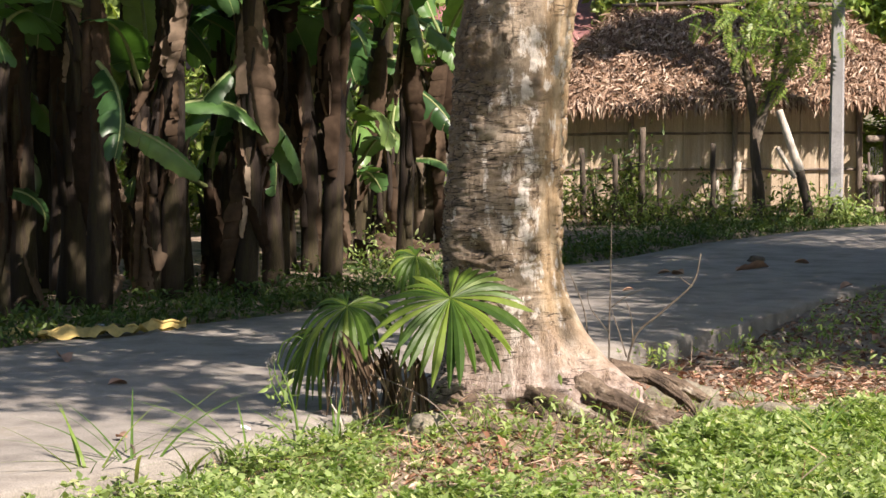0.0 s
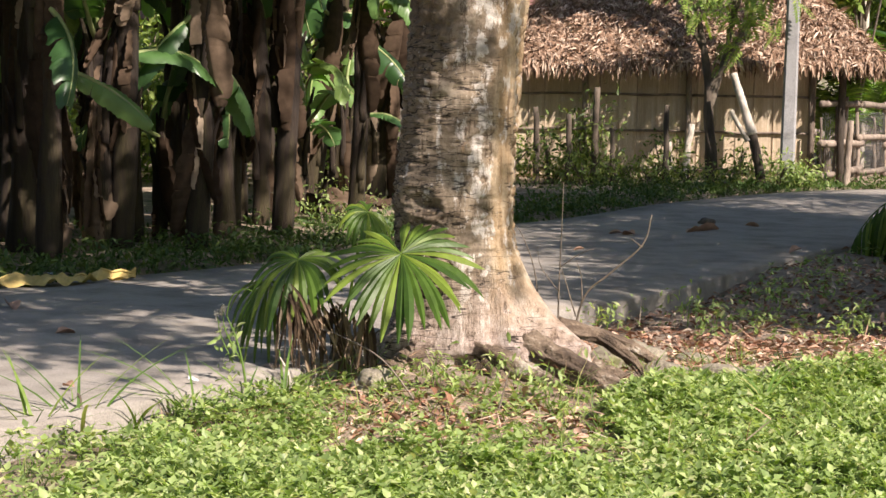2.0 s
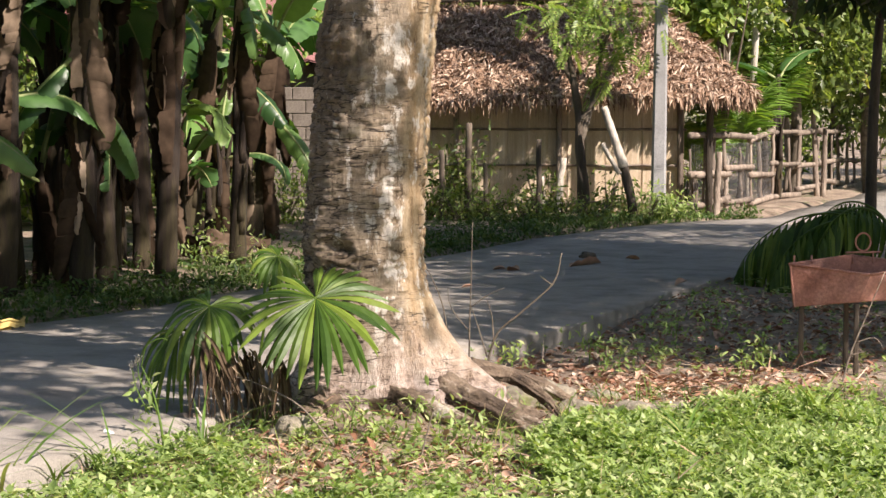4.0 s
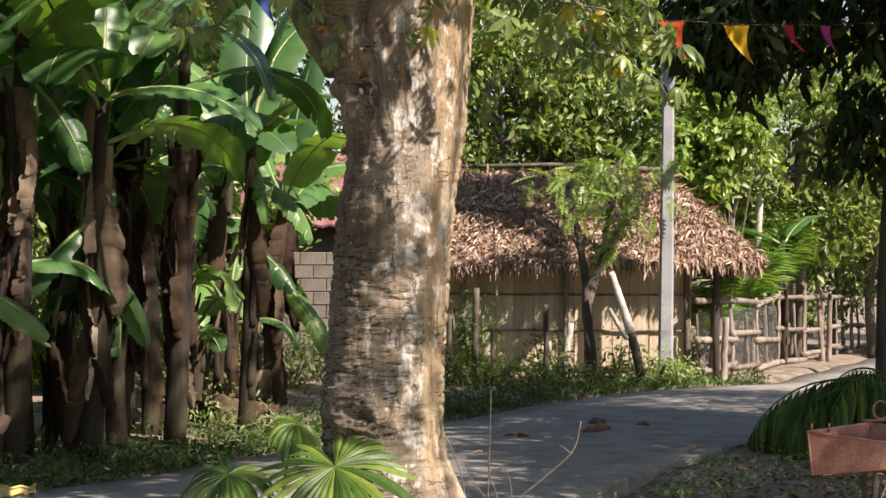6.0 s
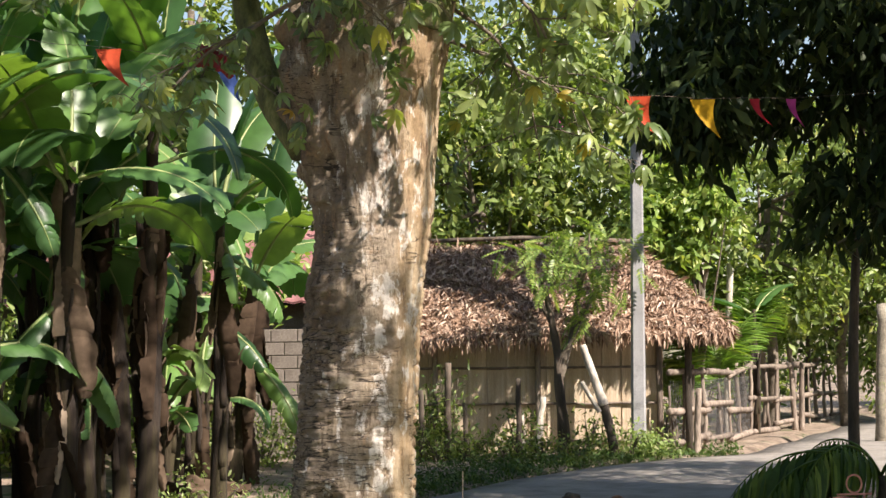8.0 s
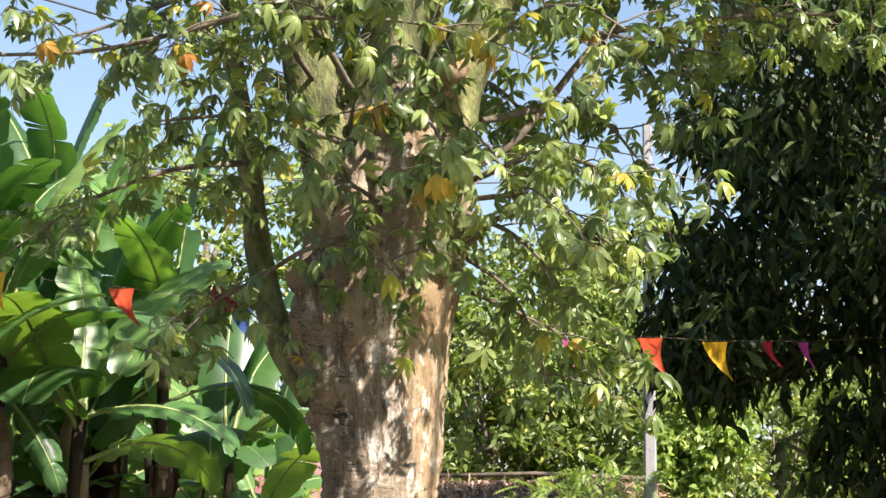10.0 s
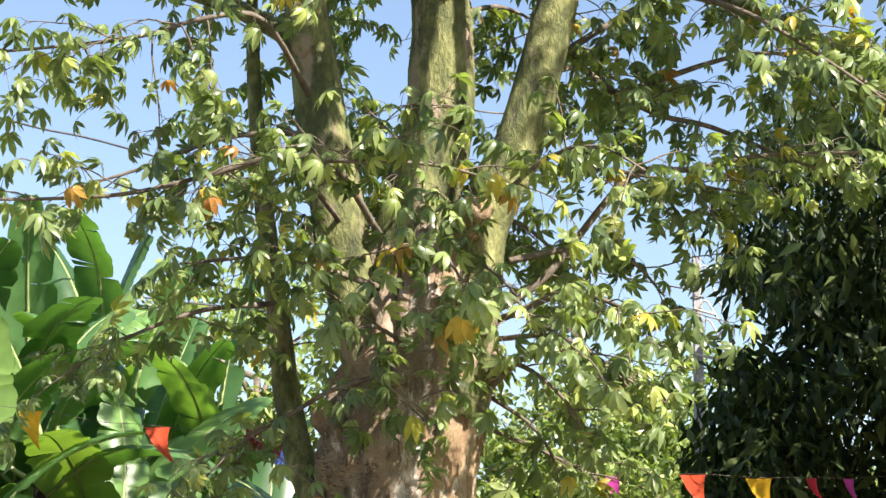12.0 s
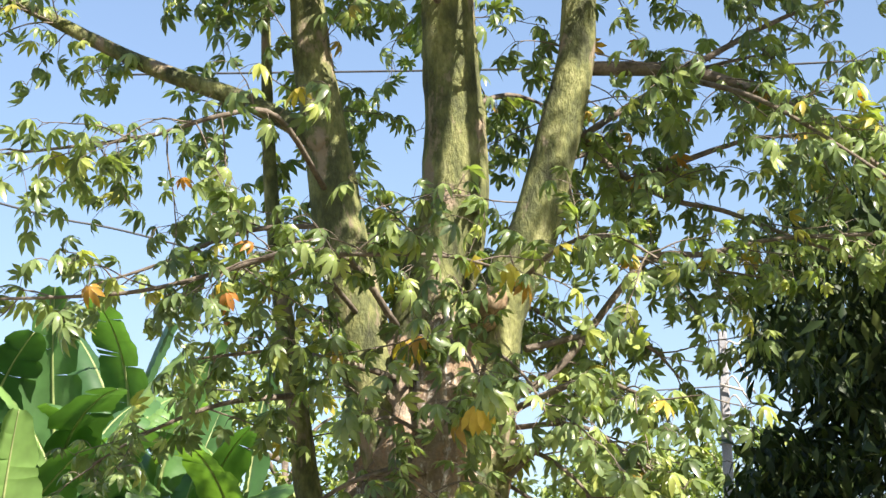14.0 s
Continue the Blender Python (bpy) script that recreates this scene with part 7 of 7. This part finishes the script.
def build_house():
    h = thing("red_roofed_house", (0, 0, 0), "grey block house with a faded red sheet roof", "house")
    x0, x1, y0, y1 = -10.0, -3.9, 33.0, 38.0
    s = Shell()
    for cx, cy, sx, sy in (((x0 + x1) / 2, y0, x1 - x0, 0.15), ((x0 + x1) / 2, y1, x1 - x0, 0.15), (x0, (y0 + y1) / 2, 0.15, y1 - y0 - 0.15), (x1, (y0 + y1) / 2, 0.15, y1 - y0 - 0.15)):
        add_box(s, (sx, sy, 2.5), Matrix.Translation((cx, cy, 1.35)))
    part("wall", s, M_BLOCK, h)
    # ribbed sheets
    for sgn in (-1, 1):
        s = Shell()
        xs = np.linspace(x0 - 0.4, x1 + 1.7, 120)
        rib = 0.018 * np.sin(np.arange(120) * 1.57)
        ye, yr = (y0 - 0.5 if sgn < 0 else y1 + 0.5), (y0 + y1) / 2
        for k in range(2):
            top = k * -0.03
            v = np.concatenate([np.stack([xs, np.full(120, ye), 2.65 + rib + top], 1), np.stack([xs, np.full(120, yr), 4.05 + rib + top], 1)])
            q = [(i, i + 1, 121 + i, 120 + i) for i in range(119)]
            s.add(v, quads=q)
        part("roof_sheet", s, M_REDROOF, h)
    # low block wall nearer the bananas, course by course
    w = thing("block_wall", (-4.6, 28.9, gz(-4.6, 28.9)), "unpainted grey concrete block wall behind the bananas", "wall", kind="structure")
    b = Shell()
    add_box(b, (0.39, 0.14, 0.19), bevel=0.008)
    me = b.mesh("block", False)
    me.materials.append(M_BLOCK)
    core = Shell()
    add_box(core, (2.0, 0.10, 1.98), Matrix.Translation((0, 0, 0.95)))
    part("mortar", core, M_STONE, w)
    for row in range(10):
        for k in range(5):
            part("block", me, None, w, m=pose(-0.9 + 0.4 * k + (0.2 if row % 2 else 0), RNG.normal(0, 0.004), 0.05 + 0.2 * row))


def build_bunting():
    tops = [(-6.1, 13.4, 4.25), (-4.46, 14.0, 4.13), (-4.0, 14.3, 4.08), (-3.63, 14.6, 4.09), (-2.86, 15.6, 4.09), (-2.1, 16.4, 4.08), (-1.4, 17.3, 4.10), (-0.7, 18.2, 4.15),
            (-0.11, 19.5, 4.29), (0.65, 18.62, 4.19), (1.28, 18.71, 4.16), (1.78, 18.71, 4.16), (2.13, 18.71, 4.15), (2.79, 18.71, 4.18), (3.54, 18.9, 4.24)]
    cols = {"orange": (0.62, 0.09, 0.035), "yellow": (0.70, 0.40, 0.02), "magenta": (0.50, 0.06, 0.28), "red": (0.50, 0.03, 0.05), "blue": (0.06, 0.11, 0.32)}
    mats = {k: leaf_mat("flag_" + k, [(0, c), (1, c)], 0.3, 0.6, (1, 1, 1), 0.2) for k, c in cols.items()}
    seq = ["yellow", "yellow", "", "orange", "blue", "magenta", "", "", "magenta", "orange", "yellow", "red", "magenta", "", "orange"]
    line = smooth_line([(x, y, z + 0.01) for x, y, z in tops], 5)
    s = Shell()
    add_tube(s, line, 0.0022, 5)
    th = thing("bunting", (0, 0, 0), "string of small coloured pennants hung across the road", "bunting")
    part("string", s, M_TWIG, th)
    # folded pennant's red is darkened to maroon, with its shade in the colour
    part("folded_pennant", crumpled(13, 0.30, 0.20, 6.0, 0.10), leaf_mat("flag_shaded_maroon", [(0, (0.22, 0.03, 0.035)), (1, (0.26, 0.04, 0.045))], 0.15, 0.6, (1, 1, 1), 0.2), th, "crumpled dark red pennant, colour deepened for shade", m=pose(-2.75, 14.35, 3.95, 70, 15, 10))
    rng = np.random.default_rng(2)
    for (x, y, z), c in zip(tops, seq):
        if not c:
            continue
        k = y / 20
        w, L, sw = (0.15 if c == 'magenta' else 0.22 * k + 0.04), 0.42 * k * rng.uniform(0.92, 1.06), rng.uniform(0.1, 0.2)
        if c in ("red",) or x > 2:
            w, L = 0.10, 0.28
        v, q = [], []
        n = 7
        for i in range(n):
            u = i / (n - 1)
            for e in (0, 0.5, 1):
                v.append((x - w / 2 + w * (e * (1 - u)) + w * 0.5 * u + sw * u * u, y + 0.05 * math.sin(3 * u + x) * u + 0.02 * math.sin(e * 3), z - L * u))
        for i in range(n - 1):
            for e in (0, 1):
                q.append((i * 3 + e, i * 3 + e + 1, i * 3 + e + 4, i * 3 + e + 3))
        part("pennant", Shell().add(v, quads=q), mats[c], th, c + " triangular pennant")


def build_cables():
    for pts, lab in (([(1.28, 29.1, 8.3), (-2.2, 24.5, 8.0), (-5.38, 20.0, 8.0), (-7.11, 18.0, 8.05), (-14, 9, 8.6)], "thin black cable running from the pole over the road"),
                     ([(1.28, 29.1, 8.0), (-2.2, 26, 7.3), (-6, 23, 7.0), (-14, 17, 7.3)], "thin black cable running from the pole over the bananas"),
                     ([(-6, 20, 9.95), (-0.41, 20.0, 9.75), (2.77, 20.0, 9.69), (9, 20, 9.9)], "thin pale cable high above the road")):
        s = Shell()
        add_tube(s, smooth_line(pts, 10), 0.012, 6)
        tagged(part("cable", s, M_CABLE), lab, "cable")


def build_grill():
    th = thing("rusty_trough", pose(1.65, 13.5, gz(1.65, 13.5)), "rusty red-brown steel trough on legs with a ring handle", "trough")
    z0 = gz(1.65, 13.5)
    # outline of the rim and of the sloping floor, relative to the foot
    rim = [(-0.36, 0.12, 0.625 - z0), (0.17, -0.08, 0.57 - z0), (0.62, 0.1, 0.62 - z0), (0.1, 0.32, 0.675 - z0)]
    low = [(-0.33, 0.12, 0.33 - z0), (0.10, -0.06, 0.39 - z0), (0.55, 0.1, 0.40 - z0), (0.06, 0.28, 0.36 - z0)]
    t = 0.012
    for i, nm in enumerate(("side_panel", "end_panel", "back_panel", "rear_panel")):
        j = (i + 1) % 4
        a, b, c, d = (np.array(p) for p in (rim[i], rim[j], low[j], low[i]))
        n = np.cross(b - a, d - a)
        n = n / np.linalg.norm(n) * t
        v = [a, b, c, d, a + n, b + n, c + n, d + n]
        q = [(0, 1, 2, 3), (7, 6, 5, 4), (0, 4, 5, 1), (1, 5, 6, 2), (2, 6, 7, 3), (3, 7, 4, 0)]
        p = part(nm, Shell().add(v, quads=q), M_RUST, th, smooth=False)
        s = Shell()
        add_tube(s, [a + [0, 0, 0.006], b + [0, 0, 0.006]], 0.010, 6)
        part("rim_bar", s, M_RUST, p)
    s = Shell()
    s.add(low, quads=[(0, 1, 2, 3)])
    s.add(np.array(low) + [0, 0, 0.01], quads=[(3, 2, 1, 0)])
    part("floor_plate", s, M_RUST, th, smooth=False)
    for x, y in ((-0.27, 0.14), (0.09, -0.02), (0.5, 0.1), (0.06, 0.26)):
        s = Shell()
        add_box(s, (0.035, 0.035, 0.52), Matrix.Translation((x, y, 0.24)))
        part("leg", s, M_DARKWOOD, th, "dark rusty leg")
    s = Shell()
    a = np.linspace(0, 2 * np.pi, 25)
    add_tube(s, np.stack([0.15 + 0.052 * np.cos(a), 0.12 + 0 * a, 0.79 - z0 + 0.062 * np.sin(a)], 1), 0.007, 7)
    ring = part("ring_handle", s, M_RUST, th)
    s = Shell()
    add_tube(s, [(0.03, 0.12, 0.715 - z0), (0.27, 0.12, 0.72 - z0)], 0.008, 6)
    add_tube(s, [(0.08, 0.12, 0.64 - z0), (0.08, 0.12, 0.715 - z0)], 0.006, 6)
    add_tube(s, [(0.22, 0.12, 0.64 - z0), (0.22, 0.12, 0.72 - z0)], 0.006, 6)
    part("crossbar", s, M_RUST, ring)
    for x in (-0.32, -0.2):
        s = Shell()
        add_tube(s, [(x, 0.16, 0.64 - z0), (x, 0.16, 0.69 - z0)], 0.008, 6)
        part("lug", s, M_RUST, th)


def build_scraps():
    pale = surface("pale_plastic", [(0.3, (0.50, 0.56, 0.60)), (0.7, (0.72, 0.75, 0.76))], 9, 0.45, 0.3, 40)
    for k, (x, y, z, w, lab) in enumerate(((-1.2, 8.75, None, 0.10, "small pale crumpled plastic scrap in the litter"), (-2.64, 9.76, 0.03, 0.05, "small white scrap on the road's edge"), (-5.07, 14.5, 0.06, 0.08, "small pale scrap beside the yellowed leaf"))):
        z = float(ground_z(x, y)) + 0.035 if z is None else z
        ob = part("plastic_scrap", crumpled(9, w, w * 0.7, k * 3.1, w * 0.3), pale)
        ob.matrix_basis = pose(x, y, z, 20, 10, 40 * k)
        tagged(ob, lab, "scrap")
    navy = surface("navy_cloth", [(0.3, (0.012, 0.018, 0.05)), (0.7, (0.03, 0.04, 0.10))], 6, 0.8, 0.3, 60)
    gold = surface("yellow_cloth", [(0.3, (0.55, 0.28, 0.02)), (0.7, (0.70, 0.42, 0.05))], 6, 0.8, 0.3, 60)
    cl = thing("hanging_cloth", (-3.95, 24.6, 3.62), "navy cloth with a yellow upper hem hung between bananas", "cloth")
    part("panel", crumpled(14, 0.42, 0.12, 4, 0.05), navy, cl, m=pose(0, 0, 0, 90, 6, 0))
    part("hem", crumpled(12, 0.40, 0.07, 4, 0.05), gold, cl, "yellow hem", m=pose(0, 0, 0.098, 90, 6, 0))


build_scraps()
build_front_posts()
build_feather_tree()
build_bushes()
build_fence()
build_palms()
build_house()
build_bunting()
build_cables()
build_grill()
